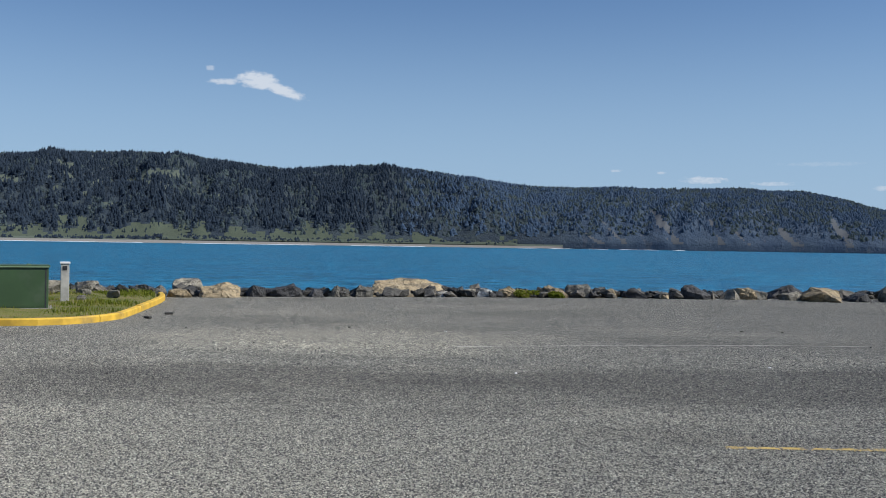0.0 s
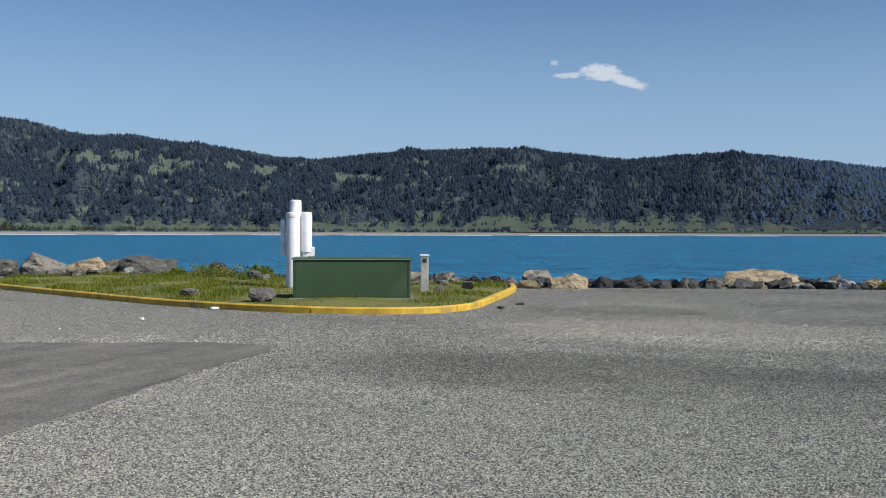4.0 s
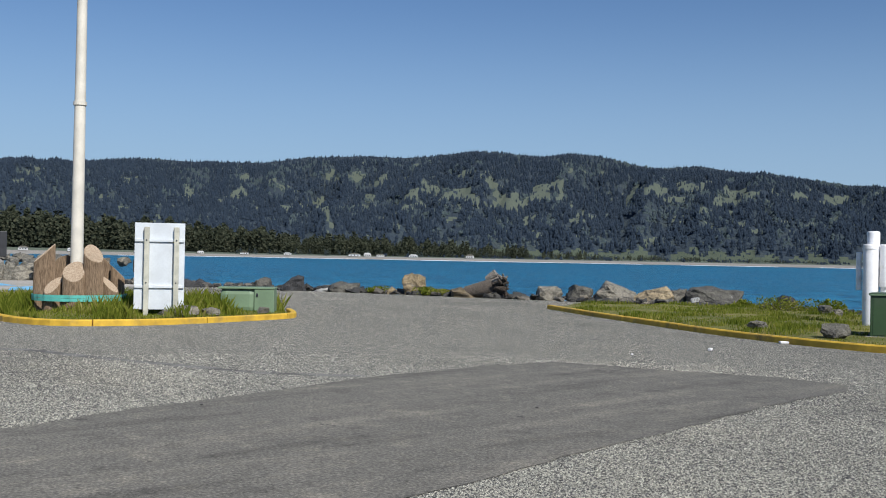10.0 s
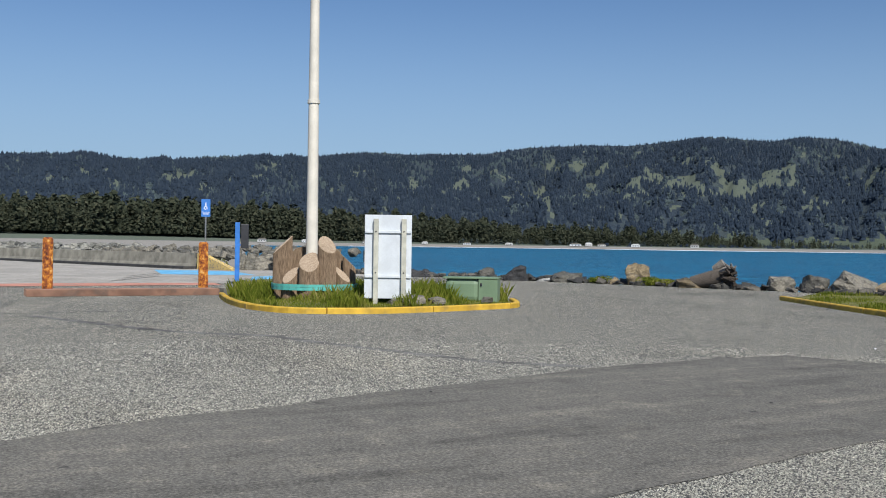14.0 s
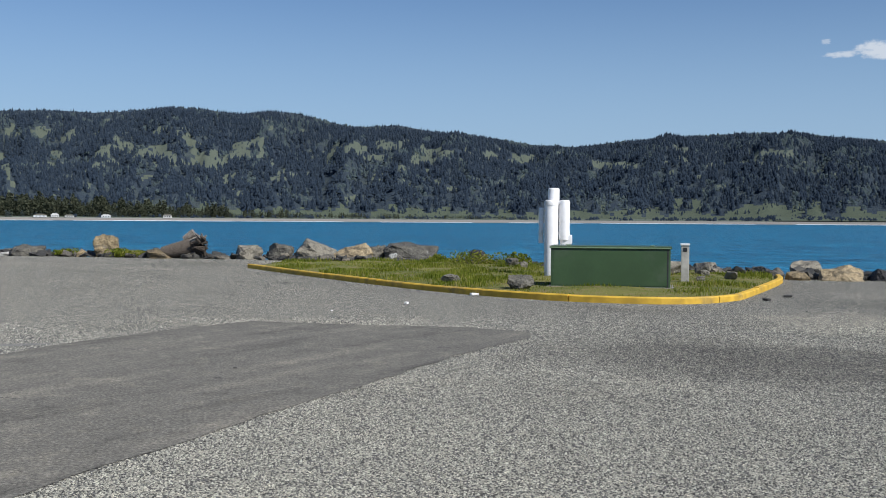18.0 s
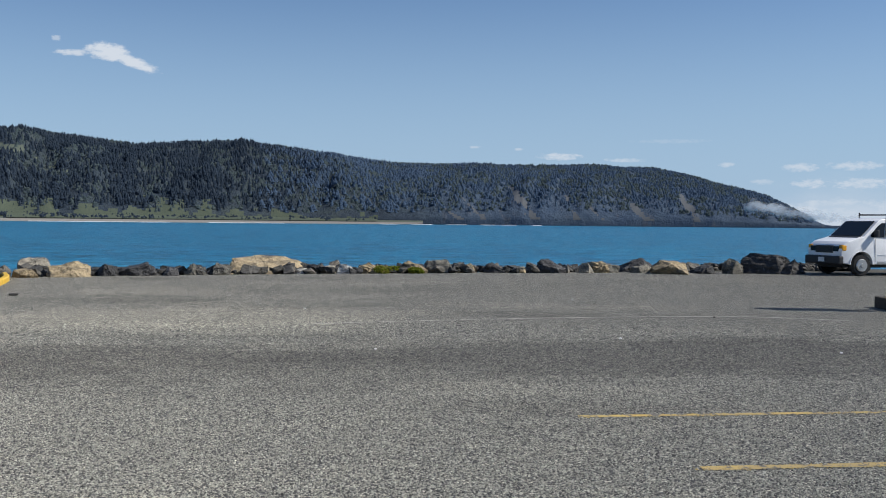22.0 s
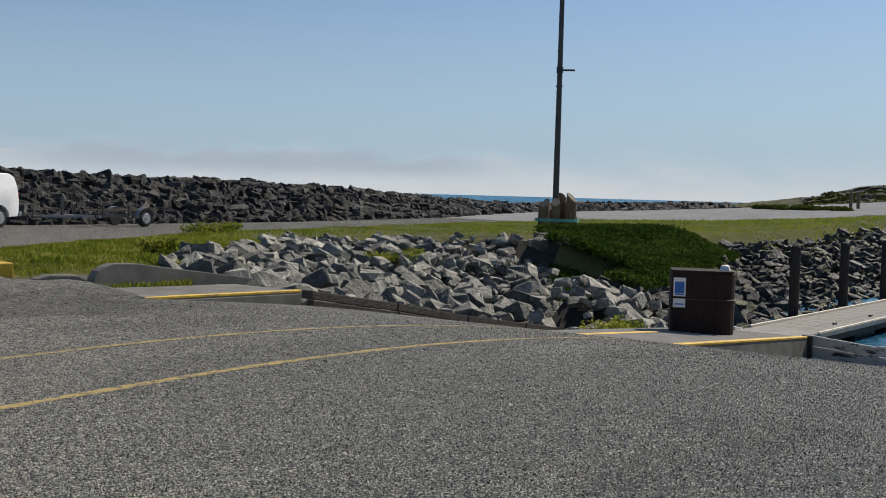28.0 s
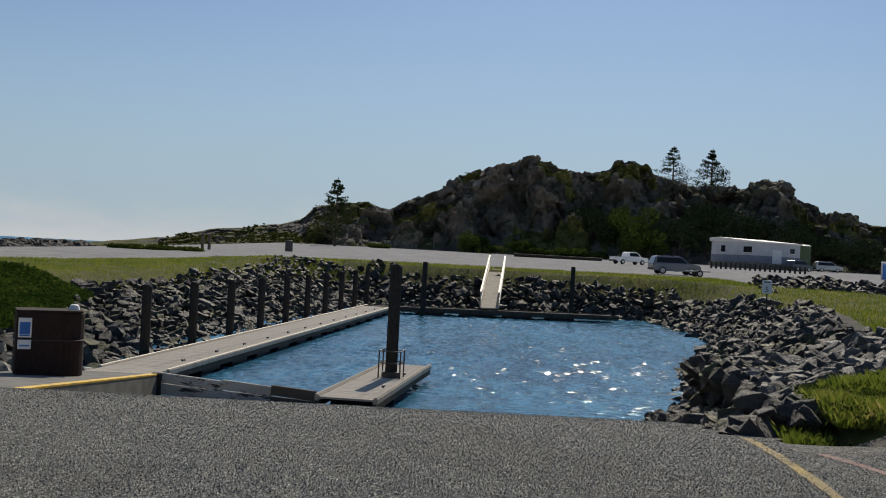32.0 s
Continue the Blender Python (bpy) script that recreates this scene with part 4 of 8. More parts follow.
def hill_point(az, u):
    """A place on the hills: heading and 0 at their foot to 1 at the ridge and beyond."""
    ridge = np.interp(az, [r[0] for r in RIDGE], [r[1] for r in RIDGE])
    near = far_shore(az) + np.interp(az, [-30, -12, 0, 60, 80], [20, 25, 160, 240, 500])
    far = np.interp(az, [-30, 0, 40, 110], [3300, 3300, 3000, 3000])
    d = near + (far - near) * u
    peak = far * np.tan(np.radians(ridge)) + EYE
    steep = np.interp(az, [-30, -12, 0, 20, 50, 110], [0.55, 0.55, 0.75, 0.95, 0.95, 1.0])
    shape = np.clip(u, 0, 1) ** steep
    z = 4.0 + (peak - 6.0) * shape
    z = np.where(u > 1, 4.0 + (peak - 6.0) * (1 - (u - 1) * 1.5), z)
    a = np.radians(az)
    return -d * np.sin(a), d * np.cos(a), z


haz = np.concatenate([np.arange(-28.5, -5, 0.08), np.arange(-5, 110.1, 0.24)])
hu = np.concatenate([np.linspace(0, 1, 64) ** 1.45, [1.12, 1.3]])
hA, hU = np.meshgrid(haz, hu)
hx, hy, hz = hill_point(hA, hU)
hz[0] = SEA - 1.0
gully = fbm(hA * 40, hU * 160, 150, 5, 3.0) * np.clip((1.0 - hU) * 4, 0, 1) + 0.9 * fbm(hA * 40, hU * 90, 330, 2, 6.0) * np.clip(0.85 - hU, 0, 0.6)
hz = hz + gully * 60 * np.clip(hU * 3, 0, 1) * np.clip((1.02 - hU) * 3, 0, 1) * np.clip(hz / 150, 0.15, 1) * np.interp(hA, [-28, -8, 4], [0.3, 0.4, 1.0])
# spurs and gullies running down the slope
lean = hA + hU * 2.4
spur = 1 - np.abs(fbm(lean * 40, hU * 25, 85, 3, 15.0)) * 2.2
push = spur * np.interp(hA, [-28, -12, 0, 20], [70, 90, 80, 90]) * np.sin(math.pi * np.clip(hU, 0, 1)) ** 0.8
hx, hy = hx + push * np.sin(np.radians(hA)), hy - push * np.cos(np.radians(hA))
hv = np.stack([hx.ravel(), hy.ravel(), hz.ravel()], 1)
nA = len(haz)
hi = np.arange(len(hu) - 1)[:, None] * nA + np.arange(nA - 1)[None, :]
hf = np.stack([hi + 1, hi, hi + nA, hi + nA + 1], -1).reshape(-1, 4)
fa, fu = hA.ravel()[hf].mean(1), hU.ravel()[hf].mean(1)
f_el = np.degrees(np.arctan2(hz - EYE, np.hypot(hx, hy))).ravel()[hf].mean(1)
edge_noise = fbm(fa * 40, fu * 400, 30, 4, 9.0)
clear = edge_noise + np.exp(-((fa - 42) / 14) ** 2) * 0.12 - np.abs(fu - 0.45) * 0.5
meadow = (clear > 0.47) & (fu < 0.9) & (fa > 12)
# the clearings: heading, height angle, half width, half height, in degrees
CLEARINGS = [(48.2, 3.56, 1.85, 0.43), (43.3, 3.7, 1.54, 0.68), (44.8, 3.07, 1.24, 0.37), (35.3, 4.03, 0.93, 0.37), (33.1, 3.6, 1.08, 0.37), (28.5, 3.3, 1.24, 0.28), (30.1, 3.49, 0.77, 0.25), (23.6, 3.01, 1.85, 0.19),
             (26.0, 3.52, 0.46, 0.25), (15.2, 3.52, 1.7, 0.25), (16.9, 3.08, 1.54, 0.19), (46.0, 2.99, 1.39, 0.25), (37.7, 3.9, 1.08, 0.31), (36.2, 3.44, 0.77, 0.31), (33.5, 3.28, 0.93, 0.6), (50.6, 2.79, 0.93, 0.31)]
CLEARINGS += [(52.7, 3.25, 0.5, 0.46), (53.4, 4.3, 0.62, 0.2), (55.5, 2.73, 0.62, 0.37), (59.8, 3.27, 0.37, 0.46), (57.4, 2.55, 0.62, 0.19), (75.1, 3.44, 0.77, 0.25), (73.7, 2.91, 0.62, 0.31), (62.5, 3.06, 0.49, 0.37)]
for ca, ce, wa, we in CLEARINGS:
    meadow |= ((fa - ca) / wa) ** 2 + ((f_el - ce) / we) ** 2 < 0.62 + 1.5 * edge_noise
# pale grass and scrub along the foot
foot = (f_el < np.interp(fa, [-3, 1, 8, 15, 25, 50, 70], [0.0, 0.4, 0.75, 0.78, 0.55, 0.5, 0.3]) + 0.8 * edge_noise) & (fa > -4)
# bare slides on the cape: from heading and height angle down to the water, half width
scree = np.zeros(len(fa), dtype=bool)
for a0_, e0_, a1_, e1_, w_ in [(-8.5, 1.54, -10.1, -0.1, 0.16), (-11.1, 2.18, -12.9, 0.0, 0.26), (-14.2, 1.6, -15.0, -0.1, 0.16), (-17.0, 1.9, -18.8, 0.0, 0.18), (-20.2, 1.77, -21.4, 0.0, 0.22), (-7.7, 0.76, -9.0, -0.1, 0.16), (-15.4, 1.1, -16.5, 0.0, 0.18), (-11.8, 0.6, -14.0, -0.1, 0.3)]:
    q_ = np.clip((f_el - e0_) / (e1_ - e0_), 0, 1)
    scree |= (np.abs(fa - a0_ - (a1_ - a0_) * q_) < w_ * (0.35 + 0.9 * q_) * (0.8 + 2.0 * edge_noise)) & (f_el < e0_)
scree &= fu > 0.5 * hu[1]
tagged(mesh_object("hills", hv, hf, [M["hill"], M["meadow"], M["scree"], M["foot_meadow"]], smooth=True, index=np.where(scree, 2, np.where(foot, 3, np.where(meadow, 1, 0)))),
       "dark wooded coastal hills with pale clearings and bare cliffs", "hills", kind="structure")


def conifers(name, px, py, pz, height, mat, label, spread=0.32):
    """Many far conifers: each two stacked cones of five sides."""
    n = len(px)
    ang = np.arange(5) * 2 * math.pi / 5
    tmpl, faces = [], []
    for z0, z1, r in ((0.0, 0.5, 1.0), (0.28, 0.78, 0.78), (0.56, 1.0, 0.5)):
        k = len(tmpl)
        tmpl += [(r * math.cos(a + z0 * 3), r * math.sin(a + z0 * 3), z0 + 0.05 * math.sin(a * 2 + z0 * 9)) for a in ang] + [(0, 0, z1)]
        faces += [(k + i, k + (i + 1) % 5, k + 5) for i in range(5)]
    tmpl, faces = np.array(tmpl), np.array(faces)
    w = height * spread * rng.uniform(0.7, 1.35, n)
    turn = rng.uniform(0, 6.28, n)
    c, s = np.cos(turn)[:, None], np.sin(turn)[:, None]
    jit = rng.uniform(0.55, 1.3, (n, len(tmpl)))
    x = (tmpl[:, 0] * c - tmpl[:, 1] * s) * w[:, None] * jit + px[:, None]
    y = (tmpl[:, 0] * s + tmpl[:, 1] * c) * w[:, None] * jit + py[:, None]
    z = tmpl[:, 2] * height[:, None] + pz[:, None] - 0.8
    v = np.stack([x.ravel(), y.ravel(), z.ravel()], 1)
    f = (faces[None] + (np.arange(n) * len(tmpl))[:, None, None]).reshape(-1, 3)
    return tagged(mesh_object(name, v, f, mat, smooth=True), label, "trees", kind="stuff")


n_tree = 66000
ta = rng.uniform(-27, 90, n_tree)
tu = rng.uniform(0.02, 1.03, n_tree) ** 0.9
ii = np.clip(np.searchsorted(haz, ta) - 1, 0, nA - 2)
jj = np.clip(np.searchsorted(hu, tu) - 1, 0, len(hu) - 2)
cell = jj * (nA - 1) + ii
fr, fq = (ta - haz[ii]) / (haz[ii + 1] - haz[ii]), (tu - hu[jj]) / (hu[jj + 1] - hu[jj])
bare = meadow[cell] | scree[cell] | foot[cell]
keep = ~bare | (rng.uniform(0, 1, n_tree) < np.where(foot[cell], 0.62, 0.24) * ~scree[cell])
clump = fbm(ta * 40, tu * 330, 26, 3, 21.0) + 0.6 * fbm(ta * 40, tu * 330, 9, 2, 23.0) + np.interp(tu, [0, 0.05, 0.3, 0.75, 1.0], [-0.55, -0.25, 0.0, 0.15, 0.5])
keep &= clump > np.interp(ta, [-27, -8, 4, 20, 60], [-0.62, -0.62, -0.5, -0.4, -0.5]) + rng.uniform(-0.12, 0.12, n_tree)


def on_grid(g):
    return (g[jj, ii] * (1 - fr) + g[jj, ii + 1] * fr) * (1 - fq) + (g[jj + 1, ii] * (1 - fr) + g[jj + 1, ii + 1] * fr) * fq


tx, ty, tz = on_grid(hx), on_grid(hy), on_grid(hz)
mixed = fbm(ta * 40, tu * 400, 55, 3, 12.0) + np.interp(ta, [-24, -18, 0, 12, 20, 60], [0.2, 0.3, 0.24, 0.1, -0.1, -0.1])
leaf = keep & (mixed > 0.15) & (rng.uniform(0, 1, n_tree) < 0.65)
keep &= ~leaf
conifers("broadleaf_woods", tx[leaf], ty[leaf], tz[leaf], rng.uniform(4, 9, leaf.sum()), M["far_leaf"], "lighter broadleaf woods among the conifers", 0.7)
tall = rng.uniform(8, 19, n_tree) * np.where(tu > 0.92, 0.5, 1.0) * np.where(bare, 0.45, 1.0) * np.interp(ta, [-27, -8, 5], [0.5, 0.65, 1.0])
# cape trees split off for a bluer colour that paints in their haze
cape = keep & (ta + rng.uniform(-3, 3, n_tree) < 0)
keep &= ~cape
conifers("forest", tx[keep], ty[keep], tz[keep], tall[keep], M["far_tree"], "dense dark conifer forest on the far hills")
conifers("cape_forest", tx[cape], ty[cape], tz[cape], tall[cape], M["cape_tree"], "woods on the steep cape, coloured with the blue of haze", 0.5)


def belt_foot(az):
    return np.interp(az, [50, 66, 75, 110], [3.0, 6.0, 9.5, 10.0])


def ragged_trees(name, px, py, pz, height, mat, label, leaves=46, spread=0.2):
    """Nearer conifers: each a tall clump of loose leaves with a ragged outline."""
    n = len(px)
    h = rng.uniform(0.04, 1.0, (n, leaves))
    r = (1.02 - h) ** 0.75 * spread * rng.uniform(0.2, 1.15, (n, leaves)) * height[:, None]
    a = rng.uniform(0, 6.283, (n, leaves))
    c = np.stack([px[:, None] + r * np.cos(a), py[:, None] + r * np.sin(a), pz[:, None] + h * height[:, None]], -1).reshape(-1, 3)
    s = np.repeat(height * 0.06, leaves)[:, None] * rng.uniform(0.6, 1.5, (n * leaves, 1))
    u = rng.normal(size=c.shape)
    u[:, 2] *= 0.5
    u /= np.linalg.norm(u, axis=1, keepdims=True)
    w = np.cross(u, rng.normal(size=c.shape))
    w /= np.linalg.norm(w, axis=1, keepdims=True)
    v = np.stack([c - u * s, c - w * s * 0.7, c + u * s, c + w * s * 0.7], 1).reshape(-1, 3)
    return tagged(mesh_object(name, v, np.arange(len(v)).reshape(-1, 4), mat), label, "trees", kind="stuff")


# shore belt of nearer, darker trees
nb = 8500
ba = rng.uniform(28, 90, nb)
bh_deg = np.interp(ba, [28, 40, 45, 50, 57, 61, 66, 70.5, 78, 90], [0.2, 0.35, 0.7, 1.0, 1.35, 1.65, 1.9, 2.15, 2.2, 2.2])
bd = far_shore(ba) + np.interp(ba, [28, 60, 80], [120, 170, 330]) + rng.uniform(0, 160, nb)
stand = fbm(ba * 40, ba * 3, 22, 4, 41.0)
bhh = bd * np.tan(np.radians(bh_deg)) * rng.uniform(0.3, 1.0, nb) * np.clip(0.88 + np.interp(ba, [46, 58], [0.75, 0.2]) * stand, 0.4, 1.12)
ragged_trees("shore_trees", -bd * np.sin(np.radians(ba)), bd * np.cos(np.radians(ba)), belt_foot(ba), bhh, M["belt_tree"], "belt of dark shore pines behind the beach")
lone = rng.uniform(28, 60, 700)
lone_d = far_shore(lone) + rng.uniform(105, 165, 700)
ok = fbm(lone * 40, lone * 2, 15, 3, 47.0) > rng.uniform(-0.1, 0.35, 700)
ragged_trees("shore_bushes", (-lone_d * np.sin(np.radians(lone)))[ok], (lone_d * np.cos(np.radians(lone)))[ok], np.full(ok.sum(), 2.6), rng.uniform(3, 11, ok.sum()), M["far_leaf"], "scattered bushes and young trees behind the beach", 40, 0.45)


def ring_strip(name, inner, outer, z0, z1, mat, label, category, az0=-27, az1=110, step=0.5, kind="structure", lift=0.0):
    az = np.arange(az0, az1 + 0.01, step)
    a = np.radians(az)
    di, do = inner(az), outer(az)
    v = [(-d * math.sin(t), d * math.cos(t), z0) for d, t in zip(di, a)] + [(-d * math.sin(t), d * math.cos(t), z1 + lift * float(np.interp(math.degrees(t), [52, 66, 75, 110], [0, 3, 6, 6]))) for d, t in zip(do, a)]
    n = len(az)
    f = [(i + 1, i, n + i, n + i + 1) for i in range(n - 1)]
    return tagged(mesh_object(name, v, f, mat), label, category, kind=kind)


ring_strip("beach", lambda a: far_shore(a) + np.interp(a, [-6.5, -1], [36, -20]), lambda a: far_shore(a) + np.interp(a, [-30, -12, 0, 60, 80], [8, 12, 70, 110, 150]), SEA - 0.3, 2.2, M["sand"], "long grey sand beach across the bay", "beach", -6.5)
ring_strip("dunes", lambda a: far_shore(a) + np.interp(a, [-30, -12, 0, 60, 80], [8, 12, 70, 110, 150]), lambda a: far_shore(a) + np.interp(a, [-30, -12, 0, 60, 80], [26, 30, 180, 280, 560]), 2.2, 6.5, M["meadow"], "low grassy dunes behind the far beach", "dunes", -6.5, lift=1.0)
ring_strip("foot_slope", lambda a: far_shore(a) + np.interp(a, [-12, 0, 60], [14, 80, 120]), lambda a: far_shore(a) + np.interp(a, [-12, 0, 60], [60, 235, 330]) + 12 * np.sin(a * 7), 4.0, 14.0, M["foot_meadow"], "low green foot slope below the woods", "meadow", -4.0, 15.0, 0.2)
n_scrub = 3600
fa_ = rng.uniform(-4, 52, n_scrub)
ft_ = rng.uniform(0.05, 1.15, n_scrub)
ok = fbm(fa_ * 40, ft_ * 60, 26, 3, 31.0) + 0.35 * ft_ > rng.uniform(-0.1, 0.4, n_scrub)
fa_, ft_ = fa_[ok], ft_[ok]
fd_ = far_shore(fa_) + np.interp(fa_, [-12, 0, 60], [14, 80, 120]) * (1 - ft_) + np.interp(fa_, [-12, 0, 60], [60, 235, 330]) * ft_
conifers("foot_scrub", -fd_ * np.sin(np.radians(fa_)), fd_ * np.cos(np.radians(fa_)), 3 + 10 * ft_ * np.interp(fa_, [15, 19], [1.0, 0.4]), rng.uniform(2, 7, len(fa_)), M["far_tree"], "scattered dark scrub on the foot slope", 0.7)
for s0, s1, off, w in ((16, 24, -60, 30), (25, 29, -80, 20), (31, 36, -90, 24), (38, 52, -55, 34), (44, 50, -130, 26), (53, 66, -70, 24), (1, 5, -45, 26), (7, 14, -45, 30), (-13, -9.5, -3, 2), (-9, -4, -3, 3)):
    ring_strip("surf", lambda a: far_shore(a) + off + 6 * np.sin(a * 3.1), lambda a: far_shore(a) + off + w + 6 * np.sin(a * 3.7), SEA + 0.15, SEA + 0.55, M["foam"], "thin white line of breaking surf", "surf", s0, s1, 0.25, "stuff")

# ---- kerb islands ----


def kerb_line(name, pts, w, h, mat, label, z=0.0, parent=None):
    """A kerb along a line of corners, as one bevelled strip."""
    P = [Vector((x, y, 0)) for x, y in pts]
    bm = bmesh.new()
    rings = []
    for i, p in enumerate(P):
        a = (P[i] - P[max(i - 1, 0)]).normalized() if i else (P[1] - P[0]).normalized()
        b = (P[min(i + 1, len(P) - 1)] - P[i]).normalized() if i < len(P) - 1 else a
        t = (a + b).normalized()
        s = Vector((-t.y, t.x, 0))
        ring = []
        for o, zz in ((0, -0.05), (0, h - 0.025), (0.025, h), (w - 0.025, h), (w, h - 0.025), (w, -0.05)):
            q = p + s * o
            ring.append(bm.verts.new((q.x, q.y, z + zz)))
        rings.append(ring)
    for r0, r1 in zip(rings, rings[1:]):
        for k in range(5):
            bm.faces.new((r0[k], r1[k], r1[k + 1], r0[k + 1]))
    bm.faces.new(rings[0])
    bm.faces.new(rings[-1][::-1])
    bmesh.ops.recalc_face_normals(bm, faces=bm.faces[:])
    ob = part(name, bm, mat, parent)
    return ob


def smooth_line(pts, step=0.5):
    """Points along a soft curve through the corners."""
    P = [np.array(p, dtype=float) for p in pts]
    out = []
    for i in range(len(P) - 1):
        p0, p1, p2, p3 = P[max(i - 1, 0)], P[i], P[i + 1], P[min(i + 2, len(P) - 1)]
        n = max(1, int(np.hypot(*(p2 - p1)) / step))
        for k in range(n):
            t = k / n
            out.append(tuple(0.5 * (2 * p1 + (p2 - p0) * t + (2 * p0 - 5 * p1 + 4 * p2 - p3) * t * t + (3 * p1 - p0 - 3 * p2 + p3) * t ** 3)))
    return out + [tuple(P[-1])]


ISLE_A = [(-24.6, 26.3), (-19.5, 23.5), (-13.5, 20.55), (-9.8, 19.6), (-7.4, 20.2), (-6.75, 21.6), (-6.8, 23.2), (-7.55, 28.6), (-8.2, 31.0)]
ISLE_B = [(-30.6, 9.5), (-27.4, 8.75), (-25.0, 8.5), (-23.2, 8.95), (-22.5, 10.5), (-22.55, 12.0), (-23.0, 13.9), (-23.6, 15.5), (-25.6, 16.7)]


def kerb_pieces(pts, cuts, label):
    """A painted kerb in lengths with open joints between them."""
    line = smooth_line(pts, 0.4)
    s = np.concatenate([[0], np.cumsum([math.dist(a, b) for a, b in zip(line, line[1:])])])
    holder = thing("kerb", Matrix(), label, "kerb", kind="structure")
    stops = np.linspace(0, s[-1], cuts + 1)
    for a, b in zip(stops, stops[1:]):
        t = np.linspace(a + 0.015, b - 0.015, max(3, int((b - a) / 0.4)))
        px, py = np.interp(t, s, [p[0] for p in line]), np.interp(t, s, [p[1] for p in line])
        kerb_line("kerb_stone", list(zip(px, py)), 0.16, 0.14 + rng.uniform(-0.008, 0.008), M["yellow"], "", parent=holder)
    return holder


kerb_pieces(ISLE_A, 9, "worn yellow painted kerb round a grass island")
kerb_pieces(ISLE_B, 6, "bright yellow painted kerb round a weedy island")


def mound(name, outline, z0, z1, mat, label):
    """A grassed bed that swells a little inside its outline."""
    xs = np.arange(min(p[0] for p in outline), max(p[0] for p in outline) + 0.3, 0.3)
    ys = np.arange(min(p[1] for p in outline), max(p[1] for p in outline) + 0.3, 0.3)
    gx, gy = np.meshgrid(xs, ys)
    d = -off_polygon(gx, gy, outline)
    z = z0 + (z1 - z0) * np.clip(d / 1.6, 0, 1) + 0.02 * np.sin(gx * 2.1 + gy) * np.clip(d, 0, 1)
    z = np.where(d < 0, -0.05, z)
    n = len(xs)
    i = np.arange(len(ys) - 1)[:, None] * n + np.arange(n - 1)[None, :]
    f = np.stack([i, i + 1, i + n + 1, i + n], -1).reshape(-1, 4)
    dd = d.ravel()[f].max(1)
    return tagged(mesh_object(name, np.stack([gx.ravel(), gy.ravel(), z.ravel()], 1), f[dd > 0.0], mat, smooth=True), label, "ground", kind="structure")


BED_A = [(-24.3, 26.5), (-19.4, 23.7), (-13.45, 20.75), (-9.8, 19.8), (-7.55, 20.4), (-6.95, 21.7), (-7.0, 23.2), (-7.75, 28.6), (-8.4, 31.0), (-12, 32.3), (-20, 33.2), (-24, 32), (-25.5, 29)]
BED_B = [(-30.6, 9.7), (-27.4, 8.95), (-25.0, 8.7), (-23.4, 9.15), (-22.7, 10.5), (-22.75, 12.0), (-23.2, 13.9), (-23.8, 15.4), (-25.6, 16.5), (-28, 15.5), (-30.5, 13)]
mound("island_bed", BED_A, 0.10, 0.15, M["turf"], "grass bed of the cabinet island")
mound("island_bed", BED_B, 0.10, 0.18, M["turf"], "weedy bed of the sign island")

# ---- painted lines ----


def stripe(name, pts, w, mat, label):
    """A painted line that follows the ground of lot and ramp."""
    line = []
    for (ax, ay), (bx, by) in zip(pts, pts[1:]):
        n = max(1, int(math.dist((ax, ay), (bx, by)) / 0.4))
        line += [(ax + (bx - ax) * k / n, ay + (by - ay) * k / n) for k in range(n)]
    line.append(pts[-1])
    v, f = [], []
    for i, (x, y) in enumerate(line):
        ax, ay = line[max(i - 1, 0)]
        bx, by = line[min(i + 1, len(line) - 1)]
        t = Vector((bx - ax, by - ay)).normalized()
        z = 0.005 + (float(ramp_z(np.array(x), np.array(y))) if x > 6 and y < 16 else 0.0)
        e = w / 2 * (1 + 0.25 * math.sin(i * 2.3) * math.sin(i * 0.7))
        v += [(x - t.y * e, y + t.x * e, z), (x + t.y * e, y - t.x * e, z)]
    f = [(2 * i + 1, 2 * i + 3, 2 * i + 2, 2 * i) for i in range(len(line) - 1)]
    return tagged(mesh_object(name, v, f, mat), label, "line", kind="structure")


stripe("lane_line", [(2.4, 8.92), (17.6, 8.9)], 0.09, M["line_yellow"], "worn yellow lane line towards the ramp")
stripe("lane_line", [(2.72, 6.98), (18.0, 7.0)], 0.11, M["line_yellow"], "worn yellow lane line towards the ramp")
stripe("lane_line", [(4.2, -2.62), (8.0, -3.1), (12.6, -3.68)], 0.11, M["line_yellow"], "yellow line along the ramp's edge")
stripe("red_line", [(7.5, -4.05), (9.6, -4.1), (11.0, -4.0)], 0.13, M["red_paint"], "faded red line beside the ramp")
stripe("pale_line", smooth_line([(0.2, 17.2), (4.2, 18.1), (7.8, 18.3), (9.6, 17.4)]), 0.07, M["line_pale"], "faint pale line across the lot")
stripe("tar_seam", [(-24.9, 2.0), (-25.2, 7.0)], 0.12, M["tar"], "dark tar seam in the paving")
stripe("tar_seam", smooth_line([(-24.0, 3.4), (-19.3, 5.1), (-17.9, 6.4), (-16.3, 6.8), (-14.4, 7.4), (-12.8, 7.95), (-11.75, 8.9)]), 0.26, M["smear"], "ragged dark tar smear running into the patch")
stripe("tyre_mark", smooth_line([(-11.2, 8.9), (-9.9, 9.35), (-8.1, 10.5), (-6.9, 11.5)]), 0.2, M["smear"], "dark tyre mark across the patch")
stripe("tyre_mark", smooth_line([(-10.9, 10.4), (-9.0, 11.1), (-7.2, 12.4)]), 0.14, M["smear"], "dark tyre mark across the patch")

